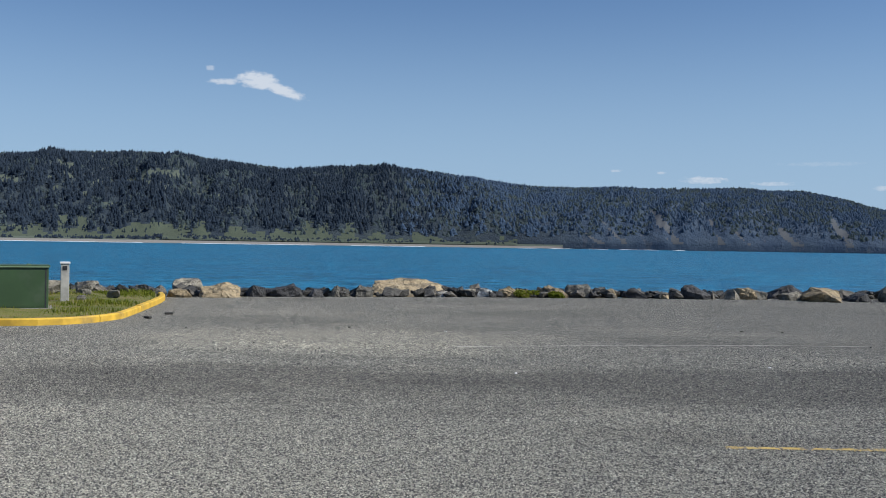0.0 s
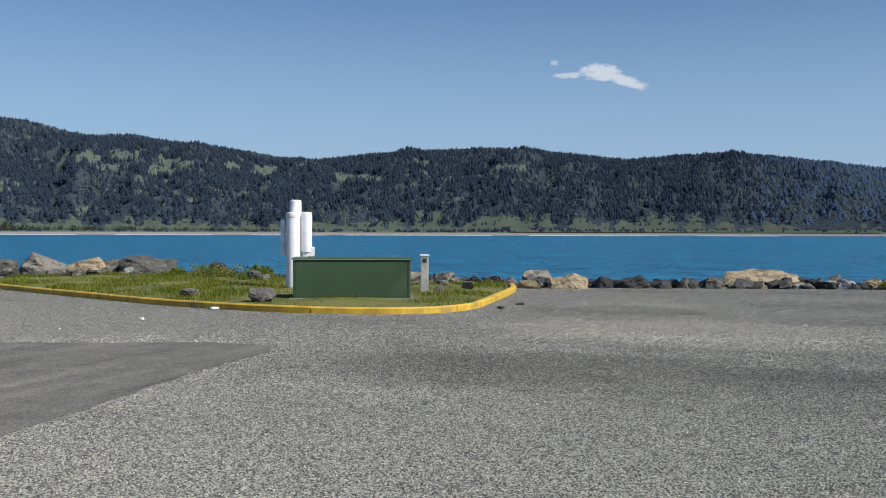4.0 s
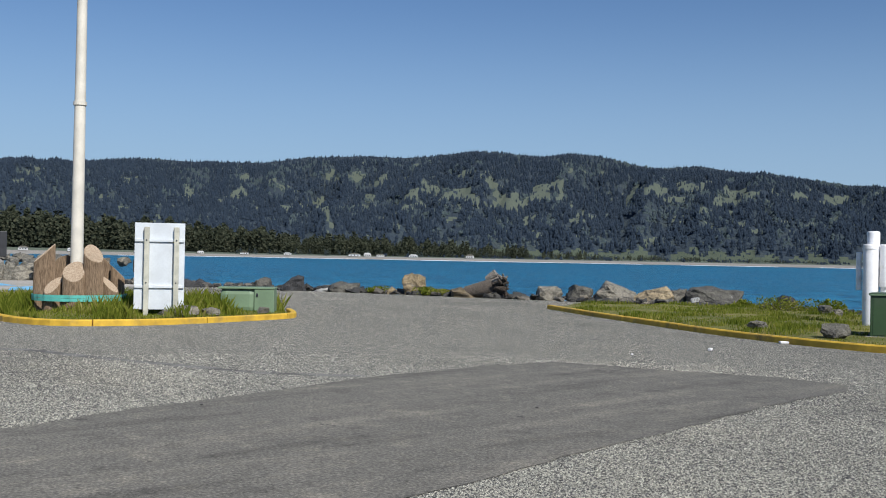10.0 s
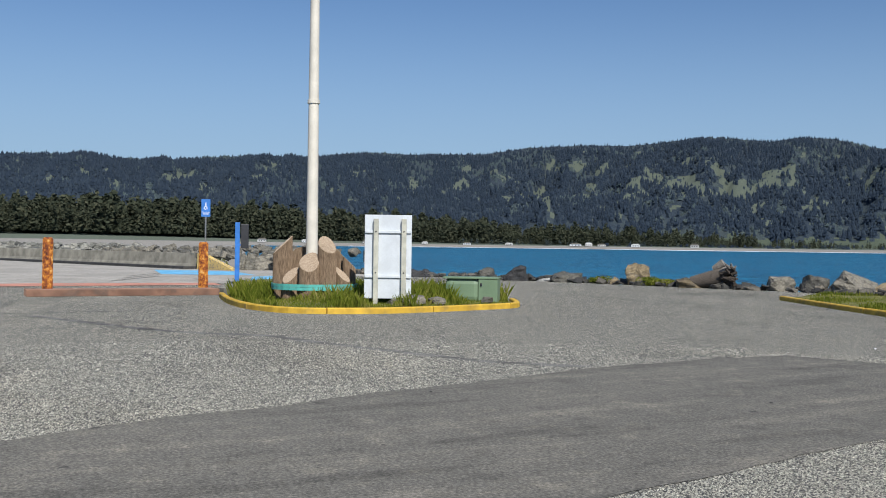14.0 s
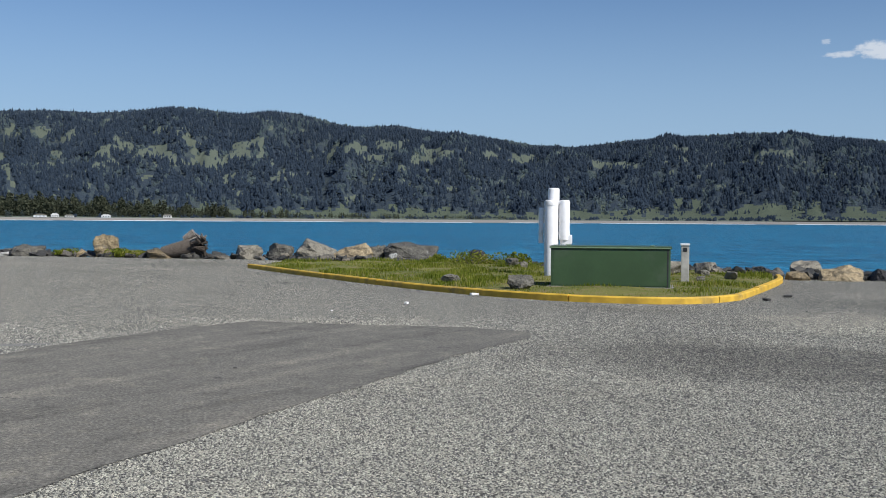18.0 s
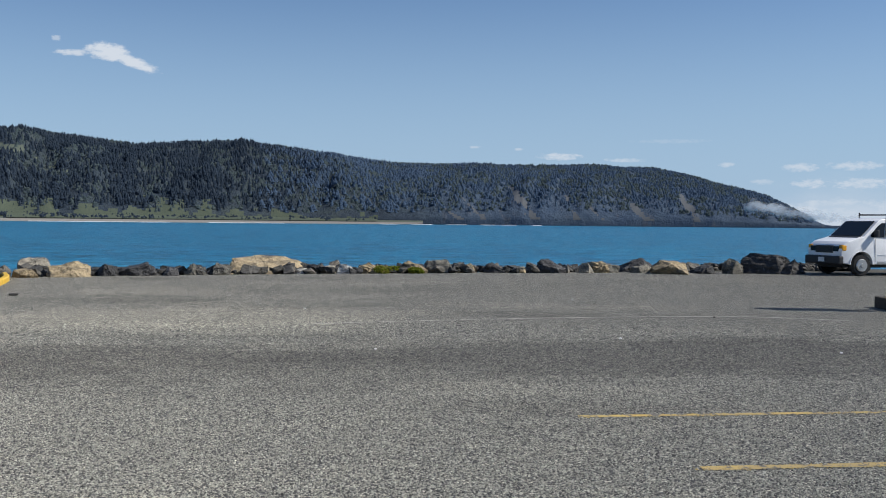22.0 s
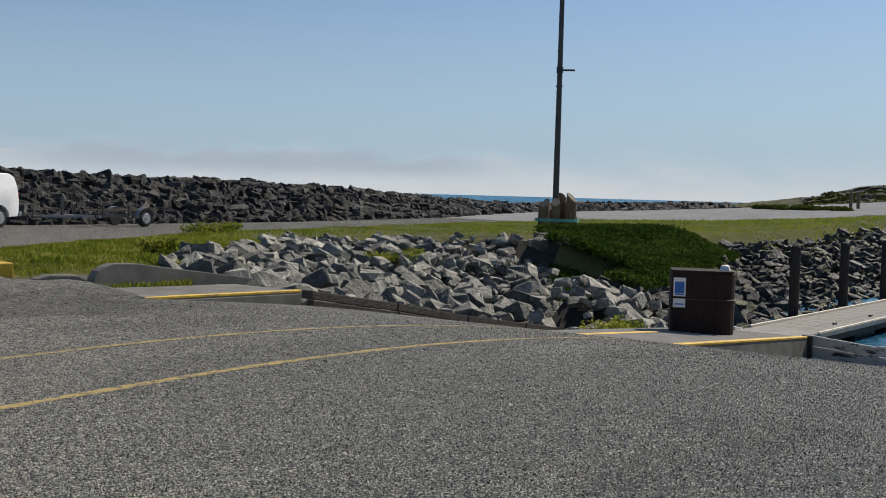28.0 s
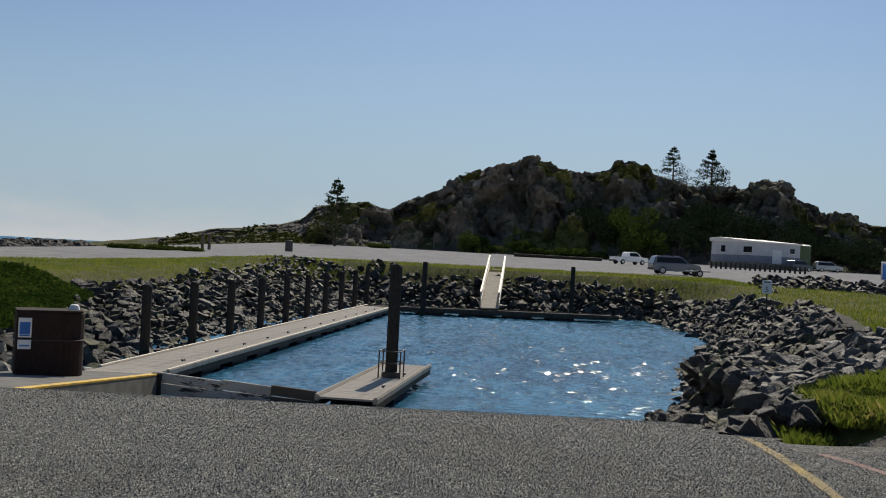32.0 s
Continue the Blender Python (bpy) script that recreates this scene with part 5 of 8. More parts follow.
# road chips standing proud in the stretch of lot beside the lane lines
cgx, cgy = [a.ravel() for a in np.meshgrid(np.arange(-18.0, 17.0, 0.0225), np.arange(-9.0, 18.0, 0.0225))]
c_r = np.hypot(cgx, cgy)
near = (c_r > 5.2) & (c_r < 18.0) & (off_polygon(cgx, cgy, [(11.0, 18.5), (11.0, 13.2), (17.5, 13.2), (17.5, 18.5)]) > 0) & ((cgx < 11.1) | (cgy > ramp_right(cgx) - 0.3)) & (np.abs(np.degrees(np.arctan2(-cgx, cgy)) + 14) < 101)
cgx, cgy, c_r = cgx[near], cgy[near], c_r[near]
near = rng.uniform(0, 1, len(cgx)) < np.interp(c_r, [5.2, 7.5, 10, 13, 18], [0.9, 0.82, 0.45, 0.14, 0.04])
cgx, cgy = cgx[near] + rng.uniform(-0.01, 0.01, near.sum()), cgy[near] + rng.uniform(-0.01, 0.01, near.sum())
near = off_polygon(cgx, cgy, PATCH) > 0.02
cgx, cgy = cgx[near], cgy[near]
cgz = np.where((cgx > 6) & (cgy < 16), ramp_z(cgx, cgy), 0.0)
n_chip = len(cgx)
c_turn = rng.uniform(0, 6.28, n_chip)
c_size = rng.uniform(0.0062, 0.0125, n_chip) * np.interp(np.hypot(cgx, cgy), [10, 18], [1.0, 1.7])
corner = []
for q in range(4):
    a = c_turn + q * math.pi / 2 + rng.uniform(-0.35, 0.35, n_chip)
    w = c_size * rng.uniform(0.75, 1.25, n_chip)
    corner.append(np.stack([cgx + w * np.cos(a), cgy + w * np.sin(a), cgz - 0.002], 1))
peak = np.stack([cgx + rng.uniform(-0.4, 0.4, n_chip) * c_size, cgy + rng.uniform(-0.4, 0.4, n_chip) * c_size, cgz + c_size * rng.uniform(0.5, 1.15, n_chip)], 1)
cvv = np.stack(corner + [peak], 1).reshape(-1, 3)
cff = (np.array([[0, 1, 4], [1, 2, 4], [2, 3, 4], [3, 0, 4]])[None] + (np.arange(n_chip) * 5)[:, None, None]).reshape(-1, 3)
painted = np.zeros(n_chip, dtype=bool)
for (ax, ay), (bx, by), w in (((2.4, 8.92), (17.6, 8.9), 0.055), ((2.72, 6.98), (18.0, 7.0), 0.065), ((4.2, -2.62), (8.0, -3.1), 0.075), ((8.0, -3.1), (12.6, -3.68), 0.075)):
    along = np.clip(((cgx - ax) * (bx - ax) + (cgy - ay) * (by - ay)) / ((bx - ax) ** 2 + (by - ay) ** 2), 0, 1)
    painted |= (np.hypot(cgx - ax - along * (bx - ax), cgy - ay - along * (by - ay)) < w) & (rng.uniform(0, 1, n_chip) < 0.72)
tagged(mesh_object("road_chips", cvv, cff, [M["chips"], M["line_yellow"]], index=np.repeat(painted.astype(np.int32), 4)), "grey road chips standing proud of the worn asphalt", "gravel", kind="stuff")

# ---- rocks ----


def rock_shape(seed, n=15, flat=0.62):
    """An angular block: the hull of scattered points. Returns its vertices and triangles."""
    r = np.random.default_rng(seed)
    p = r.uniform(-1, 1, (n, 3))
    p /= np.maximum(1.0, np.linalg.norm(p, axis=1) / 1.05)[:, None]
    p = np.sign(p) * np.abs(p) ** 0.55 * 0.5
    p[:, 2] *= flat
    p[:, 1] *= 0.75
    bm = bmesh.new()
    for q in p:
        bm.verts.new(q)
    bmesh.ops.convex_hull(bm, input=bm.verts[:])
    for v in [v for v in bm.verts if not v.link_faces]:
        bm.verts.remove(v)
    bmesh.ops.triangulate(bm, faces=bm.faces[:])
    bm.verts.index_update()
    v = np.array([q.co[:] for q in bm.verts])
    f = np.array([[q.index for q in t.verts] for t in bm.faces])
    bm.free()
    return v, f


ROCKS = [rock_shape(100 + i, 20 + i % 10, 0.46 + 0.06 * (i % 6)) for i in range(24)]


def rock_meshes(mat):
    out = []
    for v, f in ROCKS:
        me = bpy.data.meshes.new("rock")
        me.from_pydata([tuple(q) for q in v], [], [tuple(int(i) for i in t) for t in f])
        me.materials.append(mat)
        out.append(me)
    return out


def rock_heap(name, pts, sizes, mat, stuff_mat, label, near, most=300, tilt=0.42, category="rocks"):
    """A bank of blocks: the ones nearest a place are pieces of their own, the rest one joined mesh."""
    pts, sizes = np.asarray(pts), np.asarray(sizes)
    order = np.argsort(np.hypot(pts[:, 0] - near[0], pts[:, 1] - near[1]))
    holder = thing(name, Matrix(), label, category, kind="structure")
    meshes = rock_meshes(mat)
    V, F, base = [], [], 0
    for rank, i in enumerate(order):
        k = int(rng.integers(len(ROCKS)))
        rot = Euler((rng.uniform(-tilt, tilt), rng.uniform(-tilt, tilt), rng.uniform(0, 6.28)))
        s = sizes[i] * np.array([rng.uniform(0.8, 1.35), rng.uniform(0.75, 1.2), rng.uniform(0.75, 1.2)])
        if rank < most:
            ob = new("rock", meshes[k])
            ob.parent = holder
            ob.matrix_basis = Matrix.LocRotScale(Vector(pts[i]), rot, Vector(s))
        else:
            v, f = ROCKS[k]
            R = np.array(rot.to_matrix())
            V.append((v * s) @ R.T + pts[i])
            F.append(f + base)
            base += len(v)
    if V:
        ob = mesh_object("smaller_rocks", np.concatenate(V), np.concatenate(F), stuff_mat, parent=holder)
        tagged(ob, kind="stuff")
    return holder


def scatter(x0, x1, y0, y1, step, test, jitter=0.42):
    """Places on a loose grid that pass a test."""
    gx, gy = np.meshgrid(np.arange(x0, x1, step), np.arange(y0, y1, step))
    gx = gx.ravel() + rng.uniform(-jitter, jitter, gx.size) * step
    gy = gy.ravel() + rng.uniform(-jitter, jitter, gy.size) * step
    ok = test(gx, gy)
    return gx[ok], gy[ok]


def left_bank(x, y):
    edge = np.interp(x, [14, 19, 26, 34, 40, 90], [16.4, 20.3, 23.9, 21.6, 16.9, 12.9])
    low = np.interp(x, [14, 26.3, 26.8, 29, 70, 90], [13.9, 13.9, 9.9, 9.2, 5.1, 3.0])
    lane = (x > 24.6) & (x < 28.6) & (y > 10.1) & (y < 14)
    return lane | (x > 14.6) & ((x > 28.5) | (y > 13.75)) & (y > low) & (y < edge) & (off_polygon(x, y, ICE) > -0.7 - 1.4 * np.clip(fbm(x, y, 2.5, 3, 44.0), 0, 1))


px, py = scatter(14, 86, 3, 25, 0.52, left_bank)
qx, qy = scatter(14, 34, 9, 24, 0.42, left_bank)
first = len(px)
px, py = np.concatenate([px, qx]), np.concatenate([py, qy])
sz_ = np.where(np.arange(len(px)) < first, (0.4 + 0.56 * rng.uniform(0, 1, len(px)) ** 1.8) * np.interp(px, [28, 36], [1.0, 0.8]), 0.22 + 0.24 * rng.uniform(0, 1, len(px)))
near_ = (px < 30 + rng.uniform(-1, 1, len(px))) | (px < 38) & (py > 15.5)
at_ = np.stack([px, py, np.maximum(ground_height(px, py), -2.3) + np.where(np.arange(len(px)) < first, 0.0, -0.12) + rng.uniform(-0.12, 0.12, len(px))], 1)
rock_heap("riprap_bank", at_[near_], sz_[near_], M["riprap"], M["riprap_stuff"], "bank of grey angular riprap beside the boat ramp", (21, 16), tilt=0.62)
# backlit stretch: the stone with shade darkened into its colour
rock_heap("riprap_bank", at_[~near_], sz_[~near_], M["wet_backlit_rock"], M["wet_backlit_stuff"], "bank of dark weedy riprap behind the floating dock", (32, 12), tilt=0.6)


def right_bank(x, y):
    d = off_polygon(x, y, BASIN)
    ramp = ramp_right(x) - 0.55
    return (x > 13.8) & (x < 88) & (y < np.where(x < 26, ramp, np.where(x > 76, 8, 3))) & (d < np.where(x > 70, 8.2, np.interp(x, [12, 26, 60], [16, 6.2, 6.4]))) & (d > np.where(x < 30, -1.3, -0.5)) & (off_polygon(x, y, TURF_RIGHT) > -0.5) & (off_polygon(x, y, TURF_FAR) > -0.4) & ((y < -3) | (x > 70))


px, py = scatter(12, 88, -26, 8, 0.48, right_bank)
qx, qy = scatter(13.5, 30, -13, -3, 0.32, right_bank)
rx, ry = scatter(13.5, 24, -11, -3, 0.4, right_bank)
px, py = np.concatenate([px, qx, rx]), np.concatenate([py, qy, ry])
lift = np.max([ground_height(px + ox, py + oy) for ox in (-0.35, 0, 0.35) for oy in (-0.35, 0, 0.35)], axis=0)
pz = np.maximum(np.where(px < 25, lift - 0.1, ground_height(px, py)), np.where(px < 26, -fall(px) - 0.1, -9)) + 0.12
size = (0.3 + 0.6 * rng.uniform(0, 1, len(px)) ** 2.4) * np.interp(px, [14, 20, 28, 40, 80], [0.58, 0.66, 0.8, 0.9, 1.1])
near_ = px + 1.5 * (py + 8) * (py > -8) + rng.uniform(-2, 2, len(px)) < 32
at_ = np.stack([px, py, pz], 1)
tx_, tt = rng.uniform(13.0, 25, 700), rng.uniform(-0.05, 1.0, 700)
ty_ = ramp_right(tx_) + 0.1 - 1.9 * tt
high = np.max([ground_height(tx_ + ox, ty_ + oy) for ox in (-0.5, 0.5) for oy in (-0.6, 0, 0.6)], axis=0)
toe = np.stack([tx_, ty_, np.maximum(-fall(tx_) - 0.05 + 0.9 * tt * np.interp(tx_, [13, 16, 25], [0.3, 0.8, 1.0]), high - 0.02)], 1)
deep_y = ramp_right(tx_) - rng.uniform(0.2, 1.6, 700)
high = np.maximum(ground_height(tx_, deep_y), ground_height(tx_, deep_y - 0.5))
toe[350:, 1:] = np.stack([deep_y, -fall(tx_) + rng.uniform(0, 1, 700) * np.maximum(high + fall(tx_), 0.1)], 1)[350:]
at_, near_ = np.concatenate([at_, toe]), np.concatenate([near_, np.full(700, False)])
size = np.concatenate([size, rng.uniform(0.22, 0.5, 700)])
rock_heap("riprap_bank", at_[near_], size[near_], M["bank_rock"], M["bank_stuff"], "bank of grey angular riprap beside the grass", (18, -7), tilt=0.65)
rock_heap("riprap_bank", at_[~near_], size[~near_], M["wet_backlit_rock"], M["wet_backlit_stuff"], "bank of dark angular riprap round the harbour basin", (24, -6), tilt=0.75)
ra = rng.uniform(-116, -106.6, 260)
rd_ = 83 + rng.uniform(0, 1, 260) * 3.5
rock_heap("riprap_bank", np.stack([-rd_ * np.sin(np.radians(ra)), rd_ * np.cos(np.radians(ra)), 0.55 + (rd_ - 83) / 3.5 * 0.85], 1), 0.5 + 0.6 * rng.uniform(0, 1, 260), M["wet_backlit_rock"], M["wet_backlit_stuff"], "low bank of dark rocks below the far road", (79, -27), most=40, tilt=0.6)

# the jetty: a long wall of dark blocks
JET_X = [22.5, 27, 40, 48, 61, 82, 110, 170]
JET_Y = [37.2, 36.8, 36.6, 38, 40.6, 45, 49, 55]
JET_Z = [1.85, 1.88, 1.82, 1.64, 1.24, 0.68, 0.76, 1.0]
jx, jt = 25.0 + 145.0 * rng.uniform(0, 1, 9500) ** 1.5, rng.uniform(0, 1, 9500)
dense = rng.uniform(0, 1, 9500) < np.interp(jx, [22, 60, 170], [1.0, 0.75, 0.35])
jx, jt = jx[dense], jt[dense]
top = np.interp(jx, JET_X, JET_Z)
jz = 0.05 + top * np.clip(jt * 1.35, 0, 1) + rng.uniform(-0.05, 0.12, len(jx)) - 0.15
jy = np.interp(jx, JET_X, JET_Y) + jt * 4.2
rock_heap("rock_jetty", np.stack([jx, jy, jz], 1), (0.42 + 0.62 * rng.uniform(0, 1, len(jx)) ** 1.8) * np.interp(jx, [22, 60, 170], [1.0, 1.1, 1.7]), M["dark_rock"], M["dark_stuff"], "long jetty wall of dark stacked blocks", (32, 37), tilt=0.45)
jv, jf = [], []
for i, x in enumerate(np.arange(29.0, 171, 2.0)):
    y, z = float(np.interp(x, JET_X, JET_Y)), float(np.interp(x, JET_X, JET_Z))
    jv += [(x, y + 0.5, -0.5), (x, y + 3.0, z - 0.35), (x, y + 6.5, z - 0.45), (x, y + 8.5, -4)]
for i in range(len(jv) // 4 - 1):
    for k in range(3):
        jf.append((i * 4 + k, i * 4 + 4 + k, i * 4 + 5 + k, i * 4 + 1 + k))
tagged(mesh_object("jetty_core", jv, jf, M["dark_stuff"]), "dark rubble core of the jetty", "jetty", kind="structure")


def boulder_mesh(seed, mat, squash=0.8):
    """A quarried boulder: a hull of scattered points, its edges worn and its faces lumpy."""
    r = np.random.default_rng(seed)
    bm = bmesh.new()
    p = r.uniform(-1, 1, (24, 3))
    p = np.sign(p) * np.abs(p) ** 0.62
    p /= np.maximum(1.0, np.linalg.norm(p, axis=1) / 1.05)[:, None]
    for q in p:
        bm.verts.new(q)
    bmesh.ops.convex_hull(bm, input=bm.verts[:])
    for v in [v for v in bm.verts if not v.link_faces]:
        bm.verts.remove(v)
    bmesh.ops.dissolve_limit(bm, angle_limit=radians(17), verts=bm.verts[:], edges=bm.edges[:])
    bmesh.ops.bevel(bm, geom=bm.edges[:], offset=0.05, segments=2, affect="EDGES", profile=0.6, clamp_overlap=True)
    bmesh.ops.remove_doubles(bm, verts=bm.verts[:], dist=0.004)
    bmesh.ops.triangulate(bm, faces=bm.faces[:])
    for _ in range(3):
        longest = [e for e in bm.edges if e.calc_length() > 0.18]
        bmesh.ops.subdivide_edges(bm, edges=longest, cuts=1)
        bmesh.ops.triangulate(bm, faces=bm.faces[:])
    v = np.array([q.co[:] for q in bm.verts])
    for i, q in enumerate(v):
        d = noise.fractal(Vector(q) * 2.2 + Vector((float(seed), 0, 0)), 0.7, 2.1, 4)
        cut = noise.fractal(Vector((q[0] * 0.7, q[1] * 0.7, q[2] * 4.5 + seed)), 0.8, 2.1, 3)
        v[i] = q / max(1.0, float(np.linalg.norm(q)) / 1.1) * (1 + 0.1 * d) + np.array([q[0], q[1], 0]) * 0.07 * cut
    lo, hi = v.min(0), v.max(0)
    v = (v - (lo + hi) / 2) / (hi - lo)
    v[:, 2] += 0.5
    for q, c in zip(bm.verts, v):
        q.co = c
    me = bpy.data.meshes.new("boulder")
    bm.to_mesh(me)
    bm.free()
    me.materials.append(mat)
    return me


BOULDERS = {
    'tan': [(-36.2, 30.1, 1.14, 0.98), (-33.2, 30.3, 1.33, 0.4), (-25.5, 33.3, 1.42, 0.66), (-1.3, 34.0, 2.7, 0.45), (2.0, 34.3, 0.98, 0.31), (2.8, 34.2, 0.83, 0.24), (3.5, 34.1, 0.89, 0.33), (5.5, 34.6, 0.76, 0.27), (7.2, 34.4, 0.38, 0.16), (9.9, 34.9, 0.88, 0.42), (12.4, 34.2, 1.22, 0.56), (-7.5, 30.6, 0.76, 0.3), (-6.5, 31.0, 1.28, 0.41), (-36.8, 29.1, 0.56, 0.34)],
    'grey': [(-29.8, 31.8, 1.06, 0.63), (-28.5, 32.2, 1.0, 0.65), (-26.9, 32.8, 2.06, 0.82), (-24.9, 33.9, 0.63, 0.69), (-23.8, 34.8, 2.02, 0.69), (-21.6, 33.9, 0.54, 0.21), (-10.9, 32.7, 0.5, 0.36), (-10.6, 33.0, 0.45, 0.27), (-9.2, 32.8, 0.79, 0.29), (0.8, 34.1, 0.55, 0.27), (4.5, 34.3, 0.9, 0.41), (8.8, 34.6, 0.35, 0.24), (9.4, 34.5, 0.58, 0.34), (10.3, 34.9, 0.69, 0.3), (11.4, 34.7, 0.65, 0.31), (14.5, 34.4, 0.8, 0.49), (-8.1, 33.6, 1.06, 0.48), (-3.2, 32.2, 0.47, 0.34), (-2.6, 32.5, 0.67, 0.36), (-10.5, 31.1, 0.65, 0.41), (-10.3, 31.9, 0.51, 0.3), (-43.6, 26.7, 1.07, 0.6), (-39.4, 28.6, 1.31, 0.43), (-58.9, 20.1, 1.0, 1.19), (-58.6, 20.9, 1.34, 0.94), (-59.1, 19.5, 0.67, 1.05)],
    'white': [(-23.3, 33.1, 0.33, 0.36), (0.0, 33.8, 0.33, 0.16), (1.3, 33.6, 0.54, 0.27), (4.1, 34.8, 0.32, 0.4), (-40.4, 28.1, 1.11, 0.36)],
    'black': [(-21.2, 35.6, 0.67, 0.48), (-0.3, 33.8, 0.49, 0.34), (0.3, 33.8, 0.4, 0.2), (6.5, 34.5, 1.15, 0.25), (7.5, 34.4, 0.4, 0.16), (11.6, 35.6, 1.25, 0.48), (13.6, 34.5, 0.9, 0.29), (15.8, 34.7, 1.6, 0.62), (16.4, 34.2, 1.29, 0.4), (-5.6, 31.6, 0.81, 0.3), (-4.7, 32.0, 1.13, 0.35), (-3.8, 32.0, 0.69, 0.23), (-46.9, 25.0, 1.35, 0.56), (-41.6, 27.2, 1.23, 0.7), (-47.9, 25.7, 0.73, 0.4)],
    'slab': [(8.2, 34.7, 1.0, 0.42)],
}
SAID = {"tan": "tan weathered boulder at the water's edge", "grey": "grey mottled boulder on the shore", "white": "small pale boulder on the shore", "black": "dark wet-looking boulder on the shore", "slab": "dark slab boulder tilted up on the shore"}
for kind_name, places in BOULDERS.items():
    mat = M[{"slab": "black"}.get(kind_name, kind_name) + "_rock"]
    shapes = [boulder_mesh(40 + 7 * i + 3 * len(kind_name), mat) for i in range(1 if kind_name == "slab" else 9)]
    for i, (x, y, w, top) in enumerate(places):
        ob = new("boulder", shapes[i % len(shapes)])
        far = Vector((x, y, 0)).normalized() * 0.35
        high = top + 0.42
        turn = rng.uniform(0, 6.28) if w < 1.1 else math.atan2(y, x) + math.pi / 2 + rng.uniform(-0.3, 0.3)
        lean = radians(14) if kind_name == "slab" else 0.0
        ob.matrix_basis = Matrix.LocRotScale(Vector((x, y, -0.42)) + far, Euler((rng.uniform(-0.3, 0.3), lean + rng.uniform(-0.25, 0.25), turn if kind_name != "slab" else -0.2)), Vector((w * 1.08, max(0.45, w * 0.8), high)))
        tagged(ob, SAID[kind_name], "boulder", "boulders along the shore")

# rubble between and below the boulders
sx = rng.uniform(-60, 22, 1900)
sy = np.interp(sx, SHORE_X, SHORE_Y) + np.where(rng.uniform(0, 1, 1900) < 0.45, rng.uniform(-1.9, -0.3, 1900), rng.uniform(-0.4, 3.5, 1900))
sz = np.minimum(ground_height(sx, sy) + 0.06, 0.06)
V, F, base = [], [], 0
for x, y, z in zip(sx, sy, sz):
    v, f = ROCKS[int(rng.integers(len(ROCKS)))]
    R = np.array(Euler((rng.uniform(-0.5, 0.5), rng.uniform(-0.5, 0.5), rng.uniform(0, 6.28))).to_matrix())
    V.append((v * rng.uniform(0.16, 0.62) * np.array([1.25, 1.0, 0.75])) @ R.T + np.array([x, y, z + 0.06]))
    F.append(f + base)
    base += len(v)
tagged(mesh_object("shore_rubble", np.concatenate(V), np.concatenate(F), M["shore_stuff"]), "small mixed rubble along the water's edge", "rubble", kind="stuff")


def stray_rocks(places, mat, label, group):
    shapes = [boulder_mesh(300 + i, mat) for i in range(3)]
    for i, (x, y, z, w, h) in enumerate(places):
        ob = new("stone", shapes[i % 3])
        ob.matrix_basis = Matrix.LocRotScale((x, y, z), Euler((0, 0, i * 1.7)), (w, w * 0.8, h))
        tagged(ob, label, "stone", group)


stray_rocks([(-11.3, 20.9, 0.1, 0.52, 0.34), (-13.9, 22.1, 0.12, 0.5, 0.2), (-10.5, 28.6, 0.12, 0.6, 0.42), (-10.0, 29.4, 0.12, 0.5, 0.36), (-9.6, 28.4, 0.12, 0.3, 0.2), (-8.6, 27.6, 0.1, 0.35, 0.24), (-8.9, 26.0, 0.1, 0.3, 0.18), (-16.5, 30.0, 0.15, 0.5, 0.3), (-15.7, 29.2, 0.15, 0.35, 0.22)],
            M["grey_rock"], "grey stone lying in the island grass", "stones in the grass")
stray_rocks([(-23.3, 12.2, 0.1, 0.55, 0.3), (-23.4, 12.9, 0.1, 0.45, 0.24), (-23.7, 14.6, 0.1, 0.3, 0.2), (-23.5, 11.7, 0.1, 0.4, 0.2)], M["grey_rock"], "pale broken stone beside the sign", "stones in the grass")

# ---- driftwood stump ----
stump = thing("driftwood_stump", pose(-32.5, 31.1, 0.0, 0, 0, 40), "bleached driftwood log with a tangled dark root end", "driftwood")
part("log", bar((-1.0, 0, 0.22), (0.35, 0, 0.5), 0.24, 14, r2=0.4), M["old_timber"], stump, smooth=True)
part("split_top", bar((-0.1, 0.05, 0.78), (0.32, 0.0, 1.05), 0.14, 9, r2=0.2), M["drift"], stump, "bleached split wood")
for i in range(34):
    a, t = rng.uniform(0, 6.28), rng.uniform(0.35, 1.0)
    bm = bmesh.new()
    p0 = Vector((0.2, 0.22 * math.cos(a), 0.5 + 0.22 * math.sin(a)))
    p1 = Vector((0.5 + rng.uniform(-0.15, 0.3), 0.66 * t * math.cos(a), 0.52 + 0.56 * t * math.sin(a)))
    p2 = p1 + Vector((rng.uniform(-0.2, 0.2), 0.2 * math.cos(a + rng.uniform(-1, 1)), 0.2 * math.sin(a + rng.uniform(-1, 1))))
    bar(p0, p1, 0.15, 7, bm, 0.08)
    bar(p1, p2, 0.08, 6, bm, 0.03)
    # roots pointing up take the pale wood, all others the dark
    part("root", bm, M["drift"] if math.sin(a) > 0.55 else M["root_dark"], stump)

# ---- cabinets and pipes on the first island ----


def heading(x, y):
    return math.degrees(math.atan2(y, x)) - 90


